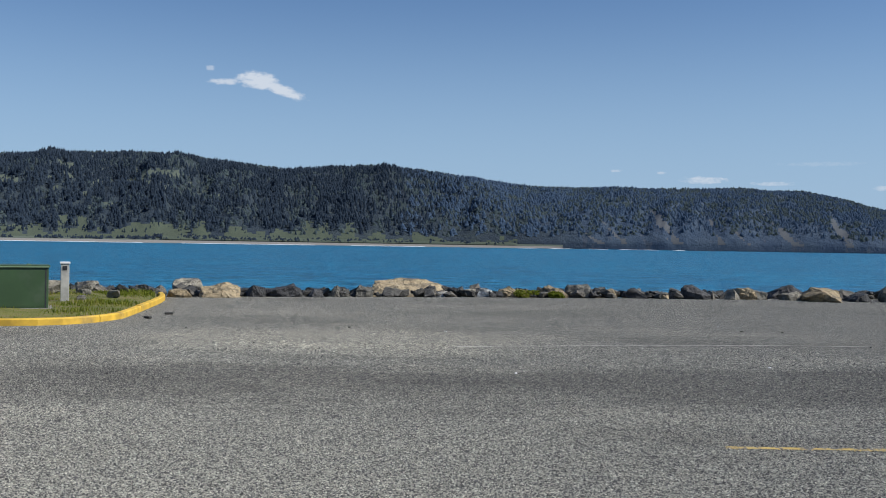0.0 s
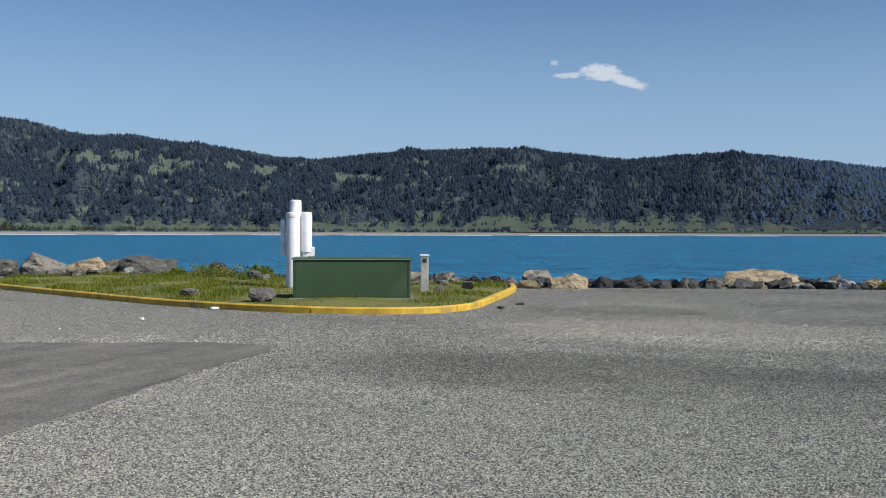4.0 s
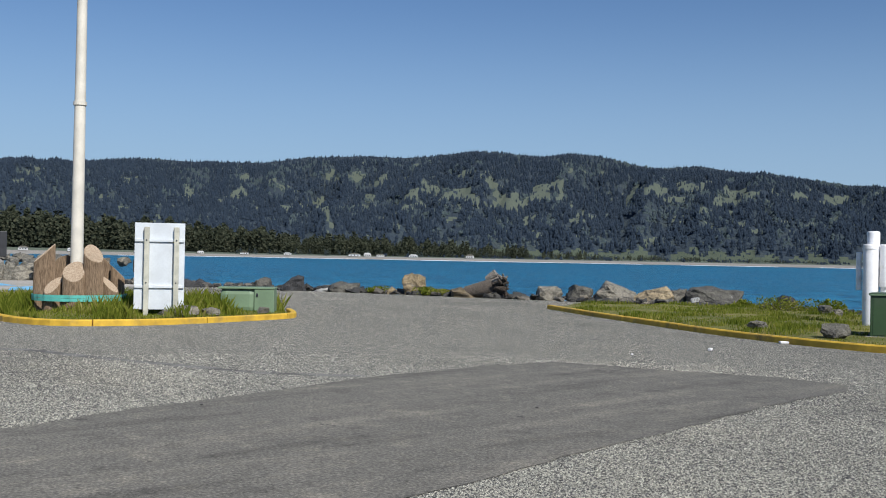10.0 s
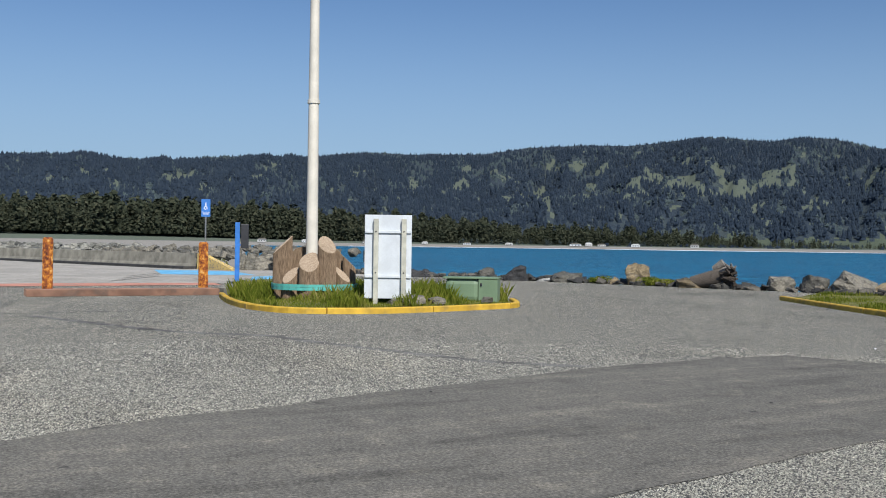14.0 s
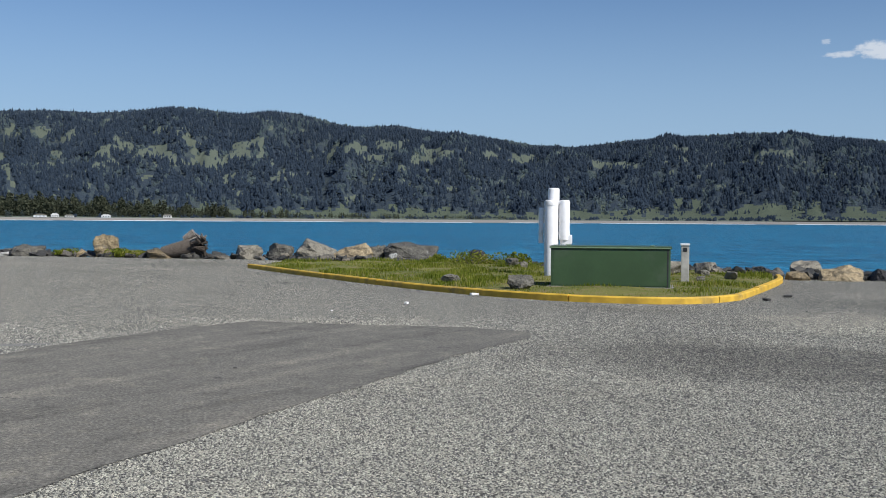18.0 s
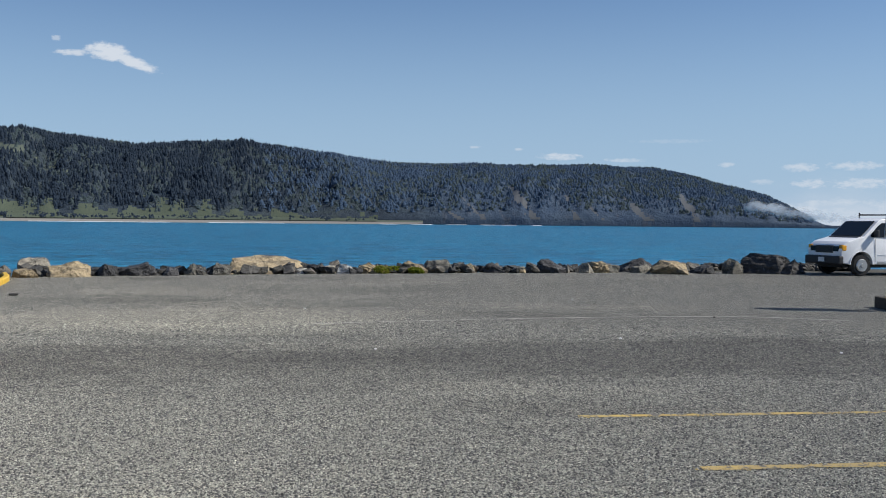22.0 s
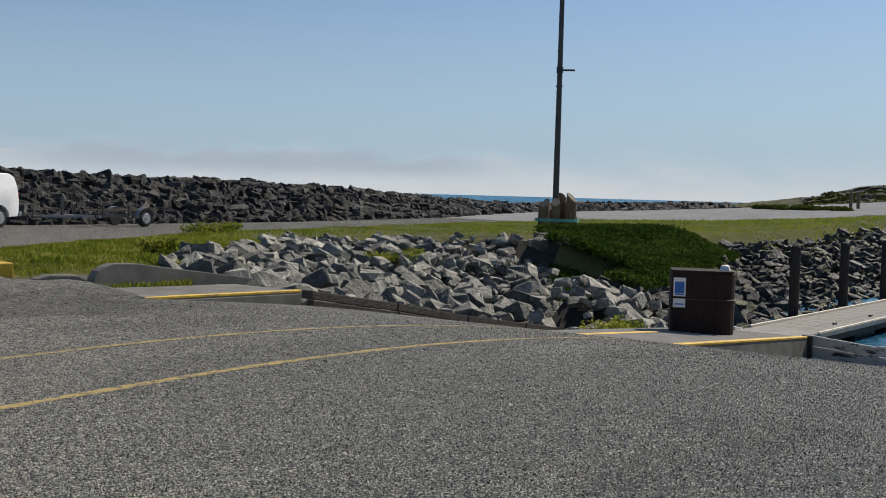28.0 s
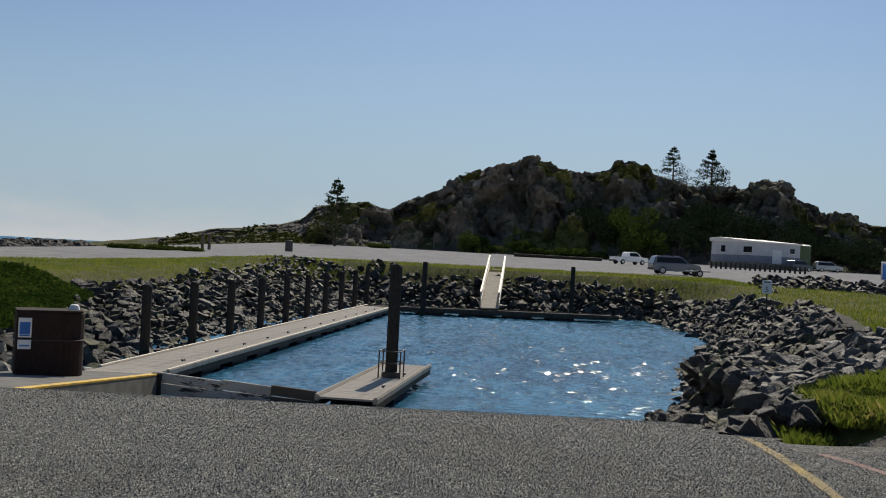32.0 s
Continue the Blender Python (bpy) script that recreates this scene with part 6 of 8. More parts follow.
big = thing("utility_cabinet", pose(-10.05, 23.05, 0.12, 0, 0, 22), "long dark green metal utility cabinet in the grass", "utility cabinet")
part("body", box(2.72, 1.15, 0.9, bevel=0.02), M["cab_green"], big)
part("lid", box(2.78, 1.2, 0.055, (0, 0, 0.9), 0.015), M["cab_green"], big)
part("panel", box(2.6, 0.012, 0.8, (0, -0.577, 0.05), 0.004), M["cab_green"], big)
for sx_ in (-0.95, 0.95):
    part("hinge", box(0.1, 0.03, 0.03, (sx_, -0.58, 0.955), 0.008), M["cab_green2"], big)
# lip in lighter green, painting in the lit top edge
part("lit_edge_lip", box(2.74, 0.02, 0.03, (0, -0.602, 0.9), 0.006), M["cab_green2"], big)
part("end_seam", box(0.03, 0.014, 0.86, (1.3, -0.58, 0.02), 0.004), M["dark_metal"], big)
part("plinth", box(2.9, 1.35, 0.14, (0, 0, -0.12), 0.02), M["concrete"], big)

post = thing("utility_post", pose(-9.15, 25.6, 0.1, 0, 0, 20), "short weathered white utility post", "utility post")
part("shaft", box(0.2, 0.16, 0.95, bevel=0.015), M["grey_post"], post)
part("cap", box(0.24, 0.2, 0.05, (0, 0, 0.95), 0.012), M["white"], post)
part("slot", box(0.1, 0.012, 0.1, (0, -0.084, 0.8), 0.003), M["dark_metal"], post)

pipes = thing("vent_pipes", pose(-13.2, 26.2, 0.1, 0, 0, 26), "cluster of white painted vent pipes beside the cabinet", "vent pipes")
part("main_pipe", tube(0.19, 0.19, 2.12, seg=28, bevel=0.05), M["pipe_white"], pipes, smooth=True)
part("tall_pipe", tube(0.16, 0.16, 2.46, (0.06, 0.26, 0), 28, bevel=0.05), M["pipe_white"], pipes, smooth=True)
part("side_pipe", tube(0.15, 0.15, 1.1, (0.36, 0.1, 1.02), 24, bevel=0.04), M["pipe_white"], pipes, smooth=True)
part("thin_pipe", tube(0.07, 0.07, 0.98, (-0.28, 0.1, 0.93), 18, bevel=0.02), M["pipe_white"], pipes, smooth=True)
part("junction_box", box(0.24, 0.2, 0.26, (0.46, 0.1, 0.9), 0.02), M["pipe_white"], pipes)
part("side_leg", tube(0.12, 0.12, 1.05, (0.36, 0.12, 0), 20), M["pipe_white"], pipes, smooth=True)
for zz in (1.15, 1.65):
    part("bracket", box(0.75, 0.05, 0.05, (0.05, 0.1, zz), 0.01), M["pipe_white"], pipes)
part("cap_ring", tube(0.2, 0.2, 0.05, (0, 0, 1.98), 28), M["pipe_white"], pipes)

# ---- lamp island: logs, lamp pole, sign seen from behind, round-ended cabinet ----


def lamp_base(at, turn, label, pole_mat, height, arm=False):
    lamp = thing("street_lamp", pose(*at, 0, 0, turn), label, "street lamp")
    part("pole", tube(0.165, 0.1, height, seg=20), pole_mat, lamp, smooth=True)
    part("joint", tube(0.165, 0.165, 0.09, (0, 0, height * 0.42), 20), pole_mat, lamp)
    part("foot_plate", box(0.5, 0.5, 0.06, bevel=0.01), M["dark_metal"], lamp)
    if arm:
        part("camera_arm", box(0.75, 0.09, 0.09, (0.38, 0, 7.95), 0.02), M["dark_metal"], lamp)
        part("clamp", tube(0.17, 0.17, 0.3, (0, 0, 7.85), 16), M["dark_metal"], lamp)
    part("lantern", box(0.7, 0.3, 0.14, (0.5, 0, height - 0.1), 0.04), M["dark_metal"], lamp)
    return lamp


def log_ring(at, turn, scale, label):
    """Upright logs with slanted saw cuts, held by a steel band."""
    ring = thing("log_bollards", pose(*at, 0, 0, turn), label, "log bollards")
    for x, y, r, hgt in ((-0.83, -0.1, 0.26, 1.5), (-0.45, 0.7, 0.22, 1.25), (-0.62, -0.55, 0.22, 0.7), (-0.13, -0.82, 0.27, 1.05), (0.31, -0.72, 0.24, 1.5), (0.72, -0.42, 0.21, 0.72), (0.58, 0.42, 0.23, 1.25), (0.9, 0.05, 0.18, 1.05), (0.1, 0.84, 0.22, 1.2)):
        a = math.atan2(y, x)
        hgt *= scale
        bm = tube(r * 1.04, r * 0.97, hgt, seg=22)
        for v in bm.verts:
            w = 1 + 0.05 * math.sin(3 * math.atan2(v.co.y, v.co.x) + x * 9)
            v.co.x, v.co.y = v.co.x * w, v.co.y * w
            if v.co.z > hgt * 0.5:
                v.co.z += (v.co.x * math.cos(a) + v.co.y * math.sin(a)) * -0.95
            else:
                v.co.z -= 0.1
        c = Matrix.Translation((x, y, 0))
        part("log", bm, M["log"], ring, smooth=True, m=c)
        cut = tube(r * 0.95, r * 0.92, 0.025, seg=22)
        for v in cut.verts:
            w = 1 + 0.05 * math.sin(3 * math.atan2(v.co.y, v.co.x) + x * 9)
            v.co.x, v.co.y = v.co.x * w, v.co.y * w
            v.co.z += hgt - 0.01 + (v.co.x * math.cos(a) + v.co.y * math.sin(a)) * -0.95
        part("cut_end", cut, M["log_end"], ring, "pale sawn end", m=c)
    n = 32
    for z, w, tall in ((0.37, 0.03, 0.075), (0.45, 0.035, 0.075)):
        bm = bmesh.new()
        for i in range(n):
            a0, a1 = i / n * 6.283, (i + 1) / n * 6.283
            beam((1.12 * math.cos(a0), 1.1 * math.sin(a0), z), (1.12 * math.cos(a1), 1.1 * math.sin(a1), z), w, tall, bm)
        part("band", bm, M["teal"], ring, "teal painted steel band")
    part("teal_mark", box(0.42, 0.03, 0.1, (0.5, -1.02, 0.02), m=None), M["teal"], ring, "teal scrap of the lower band")
    return ring


lamp_base((-26.2, 10.65, 0.1), 60, "tall cream lamp pole rising from a ring of logs", M["lamp_pole"], 12.5)
log_ring((-26.1, 10.7, 0.1), 67.6, 1.0, "ring of upright sawn logs round a lamp pole")
lamp_base((47.7, 25.3, 0.05), -62, "tall lamp pole on the grass berm, paint darkened as if backlit", M["lamp_pole2"], 17.0, True)
log_ring((47.7, 25.2, 0.05), 80, 1.05, "ring of dark upright logs round a lamp pole on the berm")

sign_b = thing("sign_board", pose(-23.85, 11.75, 0.08, 0, 0, heading(-23.9, 11.75) - 4), "pale sign board seen from behind with two wooden posts", "sign")
part("panel", box(1.18, 0.035, 2.1, (0, 0, 0.2), 0.006), M["sign_back"], sign_b)
for x in (-0.3, 0.4):
    part("post", box(0.12, 0.1, 2.2, (x, -0.09, 0), 0.012), M["cream_post"], sign_b)
    for z in (0.85, 1.88):
        part("bolt", tube(0.018, 0.014, 0.02, m=pose(x, -0.14, z, 90, 0, 0), seg=8), M["dark_metal"], sign_b)
for z in (0.72, 1.84):
    part("rail", box(1.16, 0.045, 0.07, (0, -0.038, z), 0.008), M["sign_back"], sign_b)
part("side_plate", box(0.03, 0.06, 0.3, (-0.605, 0, 1.1), 0.005), M["dark_metal"], sign_b)

cab2 = thing("utility_cabinet", pose(-24.75, 14.75, 0.1, 0, 0, 52), "low sage green utility cabinet with a rounded end", "utility cabinet")
part("body", box(0.95, 0.7, 0.66, (-0.22, 0, 0), 0.16), M["cab_green2"], cab2)
part("door", box(0.52, 0.74, 0.66, (0.48, 0, 0), 0.02), M["cab_green2"], cab2)
part("lid", box(1.5, 0.78, 0.05, (0, 0, 0.64), 0.015), M["cab_green2"], cab2)
part("lock", box(0.05, 0.03, 0.08, (0.3, -0.385, 0.45), 0.006), M["dark_metal"], cab2)

# ---- bollards and the paving beyond ----
slab = thing("bollard_kerb", Matrix(), "long brown-painted concrete kerb carrying two bollards", "kerb", kind="structure")
part("kerb_block", beam((-31.9, 4.35, 0.1), (-31.6, 9.9, 0.1), 0.9, 0.2, bevel=0.02), M["red_kerb"], slab, m=Matrix.Translation((-0.6, 0, 0)))
part("kerb_end", box(0.9, 0.5, 0.24, (-32.2, 10.25, -0.02), 0.02), M["dark_concrete"], slab)
for x, y, hgt in ((-32.75, 5.0, 1.5), (-33.0, 9.72, 1.42)):
    b = thing("bollard", pose(x, y, 0.16), "orange rust-stained steel bollard on a kerb", "bollard", "bollards on the kerb")
    part("pipe", tube(0.15, 0.15, hgt, seg=20), M["rust"], b, smooth=False)
    part("cap", tube(0.15, 0.1, 0.05, (0, 0, hgt), 20), M["rust"], b)
sheet("red_paving", [(-38.5, -3), (-40.5, -3), (-41.5, 6), (-41, 12.5), (-39, 12.2), (-39.0, 5)], 0.012, M["red_paint"], "faded red painted paving strip", "painted strip")
sheet("blue_paving", [(-52, 13.2), (-60, 14.8), (-57, 18.4), (-50, 17.4)], 0.012, M["sky_blue"], "faded blue painted parking bay", "painted strip")
sheet("blue_paving", [(-44, 15.0), (-48, 16.5), (-50, 19), (-46, 18.5)], 0.012, M["sky_blue"], "faded blue painted parking bay", "painted strip")
for i in range(3):
    stripe("bay_line", [(-43.5 - 3 * i, 9 + i), (-49.5 - 3 * i, 12.5 + i)], 0.16, M["white"], "white painted bay line")
bp = thing("blue_post", pose(-40.1, 13.15, 0.0, 0, 0, 70), "bright blue square post with a dark box", "post")
part("shaft", box(0.18, 0.18, 2.42, bevel=0.01), M["blue_paint"], bp)
part("box", box(0.3, 0.2, 0.95, (0.28, 0, 1.4), 0.02), M["dark_metal"], bp)
part("bracket", box(0.26, 0.06, 0.06, (0.12, 0, 1.5), 0.005), M["blue_paint"], bp)
bs = thing("parking_sign", pose(-42.4, 12.55, 0.0, 0, 0, 74), "blue and white parking sign on a thin steel post", "sign")
part("post", tube(0.035, 0.035, 3.3, seg=10), M["galv"], bs)
part("plate", box(0.36, 0.012, 0.72, (0, -0.04, 2.66), 0.004), M["blue_paint"], bs)
part("border", box(0.33, 0.006, 0.016, (0, -0.05, 2.84)), M["white"], bs)
part("symbol", tube(0.07, 0.07, 0.008, seg=16, m=pose(-0.01, -0.048, 3.02, 90, 0, 0)), M["white"], bs)
part("symbol", tube(0.045, 0.045, 0.012, seg=16, m=pose(-0.01, -0.049, 3.02, 90, 0, 0)), M["blue_paint"], bs)
part("symbol", box(0.035, 0.006, 0.16, (0.0, -0.052, 3.08)), M["white"], bs)
part("text_bar", box(0.24, 0.006, 0.03, (0, -0.05, 2.76)), M["white"], bs)

# concrete barriers
prof = [(-0.38, 0), (-0.38, 0.08), (-0.2, 0.34), (-0.11, 0.95), (0.11, 0.95), (0.2, 0.34), (0.38, 0.08), (0.38, 0)]
bar_mesh = prism([(x, z) for x, z in prof], 6.0, pose(0, 0, 0, 0, 0, 90), 0.02)
first = thing("concrete_barrier", pose(0, 0, 0), "grey stained concrete road barrier in a row", "barrier", "barriers along the lot's edge")
part("body", bar_mesh, M["dark_concrete"], first)
d_ = Vector((-25.0, -7.3, 0)).normalized()
for i in range(8):
    c = Vector((-62.0, 17.6, 0.0)) + d_ * (3.0 + 6.08 * i)
    m = pose(c.x, c.y, 0.0, 0, 0, math.degrees(math.atan2(d_.y, d_.x)) + rng.uniform(-0.6, 0.6))
    if i == 0:
        first.matrix_basis = m
    else:
        copy_thing(first, m)
skirt = thing("barrier_footing", Matrix(), "black asphalt strip and painted gap shade under the barriers", "kerb", kind="structure")
# one dark strip for both the black asphalt kerb and the gap's shade
part("strip", beam((-61.5, 17.25, 0.06), (-108, 3.7, 0.06), 0.9, 0.22, bevel=0.02), M["tar"], skirt)
wedge = prism([(-1.6, 0), (-1.6, 0.95), (-1.2, 0.95), (1.6, 0.12), (1.6, 0)], 0.35, bevel=0.02)
tagged(part("barrier_end", wedge, M["line_yellow"], None, m=pose(-59.9, 18.35, 0, 0, 0, 20)), "faded yellow tapered end of the barrier row", "barrier")
px, py = rng.uniform(-110, -58, 260), rng.uniform(0, 1, 260)
pyy = np.interp(px, [-110, -62, -57], [6.5, 20.5, 21.5]) + py * 6
rock_heap("shore_rocks", np.stack([px, pyy, np.full(260, 0.7) + py * 0.5], 1), rng.uniform(0.45, 1.05, 260), M["grey_rock"], M["riprap_stuff"], "pale boulders piled behind the concrete barriers", (-62, 20), most=120)

# ---- fee sign on its kerb block, wall and slab beside the ramp ----
kb = thing("kerb_block", Matrix(), "weathered timber kerb block with a yellow end", "kerb", kind="structure")
part("block", beam((11.85, 20.4, 0.1), (11.1, 16.8, 0.09), 0.28, 0.26, bevel=0.025), M["root_dark"], kb)
part("painted_end", beam((11.17, 17.1, 0.092), (11.07, 16.68, 0.092), 0.295, 0.265, bevel=0.02), M["yellow"], kb)
part("painted_top", beam((11.75, 19.9, 0.226), (11.16, 17.1, 0.222), 0.24, 0.016), M["yellow"], kb)

fs = thing("fee_sign", pose(11.9, 19.56, 0.05, 0, 0, heading(12.15, 19.4) - 20), "grey-white notice board with dark lettering on two posts", "sign")
for x in (-0.27, 0.26):
    part("post", box(0.1, 0.1, 1.6, (x, 0.05, -0.02), 0.01), M["grey_post"], fs)
lean_m = pose(0, 0, 1.95) @ pose(0, 0, 0, 0, 3.0, 0) @ pose(0, 0, -1.95)
board = [(-0.37, 1.33), (0.37, 1.33), (0.43, 1.37), (0.43, 2.54), (0.4, 2.6), (0.34, 2.62), (-0.34, 2.62), (-0.4, 2.6), (-0.43, 2.54), (-0.43, 1.37)]
part("panel", prism(board, 0.022, pose(0, -0.02, 0), 0.004), M["sign_face"], fs, m=lean_m)
for x in (-0.412, 0.412):
    part("border", box(0.012, 0.004, 1.16, (x, -0.034, 1.38)), M["ink"], fs, m=lean_m)
for z in (1.345, 2.6):
    part("border", box(0.76, 0.004, 0.012, (0, -0.034, z)), M["ink"], fs, m=lean_m)
part("collection_box", box(0.24, 0.18, 0.36, (0.27, -0.06, 0.85), 0.015), M["dark_metal"], fs)
part("cross_board", box(0.66, 0.05, 0.22, (0, 0.02, 1.1), 0.008), M["dark_metal"], fs)
part("side_plate", box(0.18, 0.03, 0.3, (0.47, -0.03, 1.36), 0.006), M["galv"], fs)
lines = [(2.5, 0.062, (-0.31, -0.08), (-0.05, 0.05), (0.08, 0.34)), (2.36, 0.04, (-0.25, -0.1), (-0.07, 0.06), (0.09, 0.25)), (2.2, 0.036, (-0.34, -0.27)), (2.19, 0.06, (0.27, 0.38)), (2.12, 0.026, (-0.2, -0.06), (-0.04, 0.18)),
         (2.03, 0.038, (-0.36, -0.2)), (2.02, 0.05, (0.23, 0.38)), (1.86, 0.055, (-0.37, -0.25), (-0.23, -0.12)), (1.85, 0.06, (0.25, 0.39)), (1.7, 0.04, (-0.37, -0.2)), (1.69, 0.06, (0.25, 0.39)),
         (1.6, 0.03, (-0.36, -0.14), (-0.11, 0.02), (0.08, 0.24), (0.29, 0.36)), (1.54, 0.032, (-0.36, -0.2), (-0.18, 0.1), (0.13, 0.34)), (1.48, 0.03, (-0.35, -0.28), (-0.24, -0.05), (-0.02, 0.06), (0.12, 0.36)), (1.42, 0.028, (-0.34, -0.12), (-0.1, -0.04))]
for z, hgt, *spans in lines:
    for xa, xb in spans:
        part("text_bar", box(xb - xa, 0.005, hgt, ((xa + xb) / 2, -0.035, z)), M["ink"], fs, m=lean_m)
for z in (2.04, 1.87, 1.71):
    part("rule", box(0.32, 0.004, 0.01, (0.04, -0.034, z)), M["ink"], fs, m=lean_m)

slab2 = thing("ramp_slab", Matrix(), "concrete slab with a yellow edge at the head of the ramp", "slab", kind="structure")


def quad_block(name, xa, xb, ya, yb, za, zb, deep, mat, parent, label=""):
    """A block whose top falls from za at xa to zb at xb."""
    bm = bmesh.new()
    t = [bm.verts.new(p) for p in ((xa, ya, za), (xb, ya, zb), (xb, yb, zb), (xa, yb, za))]
    b = [bm.verts.new((v.co.x, v.co.y, v.co.z - deep)) for v in t]
    bm.faces.new(t)
    bm.faces.new(b[::-1])
    for i in range(4):
        bm.faces.new((t[i], b[i], b[(i + 1) % 4], t[(i + 1) % 4]))
    bmesh.ops.recalc_face_normals(bm, faces=bm.faces[:])
    bmesh.ops.bevel(bm, geom=bm.edges[:], offset=min(0.02, deep * 0.2), segments=1, affect="EDGES")
    return part(name, bm, mat, parent, label)


quad_block("slab", 11.3, 15.05, 13.34, 15.1, -0.125, -0.25, 0.8, M["concrete"], slab2)
quad_block("face", 11.3, 15.05, 13.325, 13.36, -0.185, -0.3, 0.6, M["dark_concrete"], slab2)
quad_block("yellow_edge", 11.32, 15.05, 13.33, 13.44, -0.128, -0.236, 0.05, M["yellow"], slab2)
wall = thing("retaining_wall", Matrix(), "low grey concrete wall with a rounded end", "wall", kind="structure")
wm = prism([(0, -0.3), (0.02, 0.02), (0.1, 0.13), (0.22, 0.2), (0.42, 0.25), (0.9, 0.23), (5.2, -0.37), (5.2, -0.9)], 0.22, bevel=0.02)
part("wall_body", wm, M["dark_concrete"], wall, m=pose(11.9, 15.45, 0, 0, 0, -3))
part("wall_footing", prism([(0, -0.1), (0.06, 0.02), (0.3, 0.08), (0.8, 0.06), (1.1, -0.1)], 0.26, bevel=0.03), M["dark_concrete"], wall, m=pose(10.95, 15.8, 0, 0, 0, -12))

rail = thing("ramp_rail", Matrix(), "old dark timber rail down the side of the ramp", "rail", kind="structure")
cuts = [(15.4, -0.36), (18.2, -0.80), (21.0, -1.30), (23.8, -1.72), (26.7, -2.16)]
for (xa, za), (xb, zb) in zip(cuts, cuts[1:]):
    part("timber", beam((xa, 13.5, za), (xb - 0.06, 13.5, zb), 0.28, 0.16, bevel=0.015), M["old_timber"], rail)
    part("timber", beam((xa, 13.42, za - 0.2), (xb - 0.06, 13.42, zb - 0.2), 0.16, 0.2, bevel=0.015), M["old_timber"], rail)

# ---- pier head with the bin ----
pier = thing("ramp_pier", Matrix(), "concrete pier between two ramp lanes with yellow edges", "pier", kind="structure")
quad_block("deck", 17.4, 26.5, 6.98, 9.7, -0.88, -1.63, 2.0, M["concrete"], pier)
quad_block("face", 17.4, 26.5, 6.965, 7.0, -0.95, -1.70, 1.6, M["dark_concrete"], pier)
quad_block("yellow_edge", 17.6, 26.45, 6.955, 7.13, -0.885, -1.612, 0.05, M["yellow"], pier)
quad_block("yellow_edge", 17.6, 21.5, 8.8, 8.96, -0.885, -1.2, 0.05, M["yellow"], pier)

tb = thing("trash_bin", pose(23.25, 8.55, -1.36, 0, 0, heading(23.45, 8.05) + 6), "dark brown bin enclosure with blue and white notices", "trash bin")
part("body", box(0.95, 0.9, 1.4, (-0.2, 0, 0), 0.06), M["bin_wood"], tb)
part("round_end", tube(0.43, 0.43, 1.38, (0.33, 0, 0), 22, bevel=0.03), M["bin_wood"], tb)
part("top", box(1.36, 0.88, 0.05, (0.0, 0, 1.39), 0.02), M["bin_wood"], tb)
part("cable", box(1.45, 0.93, 0.02, (0.02, 0, 0.78), 0.005), M["dark_metal"], tb)
part("notice", box(0.27, 0.012, 0.42, (-0.5, -0.46, 0.85), 0.004), M["white"], tb, "white notice with a blue field")
part("notice", box(0.27, 0.012, 0.2, (-0.5, -0.46, 0.6), 0.004), M["white"], tb, "small white notice")
part("blue_field", box(0.21, 0.006, 0.26, (-0.5, -0.47, 0.92)), M["blue_paint"], tb)
for z in (0.88, 0.66):
    part("text_bar", box(0.2, 0.005, 0.03, (-0.5, -0.47, z)), M["blue_paint"], tb)
part("white_bag", tube(0.13, 0.09, 0.14, (0.52, -0.05, 1.42), 14, bevel=0.04), M["litter"], tb, "white plastic bag on top", smooth=True)

# ---- floating docks ----


def dock_run(name, a, b, width, label, board=0.29, fascia=0.3, rail="cream", plank="deck"):
    """A floating walkway of cross boards between two side beams. a and b are on the left edge."""
    a, b = Vector(a), Vector(b)
    t = (b - a).normalized()
    n = (b - a).length
    ang = math.degrees(math.atan2(t.y, t.x))
    dk = thing(name, pose(a.x, a.y, a.z, 0, 0, ang), label, "dock")
    one = None
    k = int(n / board)
    for i in range(k):
        if one is None:
            one = part("board", box(board - 0.012, width, 0.05, bevel=0.006), M[plank], dk)
            ob = one
        else:
            ob = new("board", one.data)
            ob.parent = dk
        ob.matrix_basis = Matrix.Translation((board * (i + 0.5), -width / 2, 0.002 * math.sin(i * 2.1) - 0.05))
    for y in (0.06, -width - 0.06):
        part("side_beam", box(n, 0.12, 0.13, (n / 2, y, -0.1), 0.015), M[plank], dk)
        part("lower_beam", box(n, 0.1, fascia - 0.13, (n / 2, y * 0.98, 0.03 - fascia), 0.01), M["old_timber"], dk)
        part("kerb_rail", box(n, 0.07, 0.03, (n / 2, y, 0.028), 0.008), M[rail], dk)
    for i in range(int(n / 3)):
        part("float_tub", box(1.8, width * 0.8, 0.4, (1.5 + 3 * i, -width / 2, -0.55), 0.05), M["black_trim"], dk)
        part("cleat", box(0.22, 0.06, 0.07, (1.5 + 3 * i, -width + 0.05, 0.12), 0.02), M["dark_metal"], dk)
    return dk


DECK = -1.75
dock_run("floating_dock", (28.4, 8.95, DECK), (70.4, 4.75, DECK), 1.75, "long pale wooden floating dock along the riprap")
dock_run("boarding_float", (24.9, 2.72, DECK), (33.35, 1.55, DECK), 1.3, "short wooden boarding float with a steel pile", rail="deck")
gw = thing("dock_link", Matrix(), "sloping link from the pier head to the dock", "gangplank")
part("plate", prism([(26.4, -1.64), (26.4, -1.75), (28.7, -1.9), (28.7, -1.74)], 1.7, pose(0, 8.0, 0)), M["deck"], gw)
fas = thing("dock_fender", Matrix(), "peeling white and black timber fender at the ramp's foot", "fender")
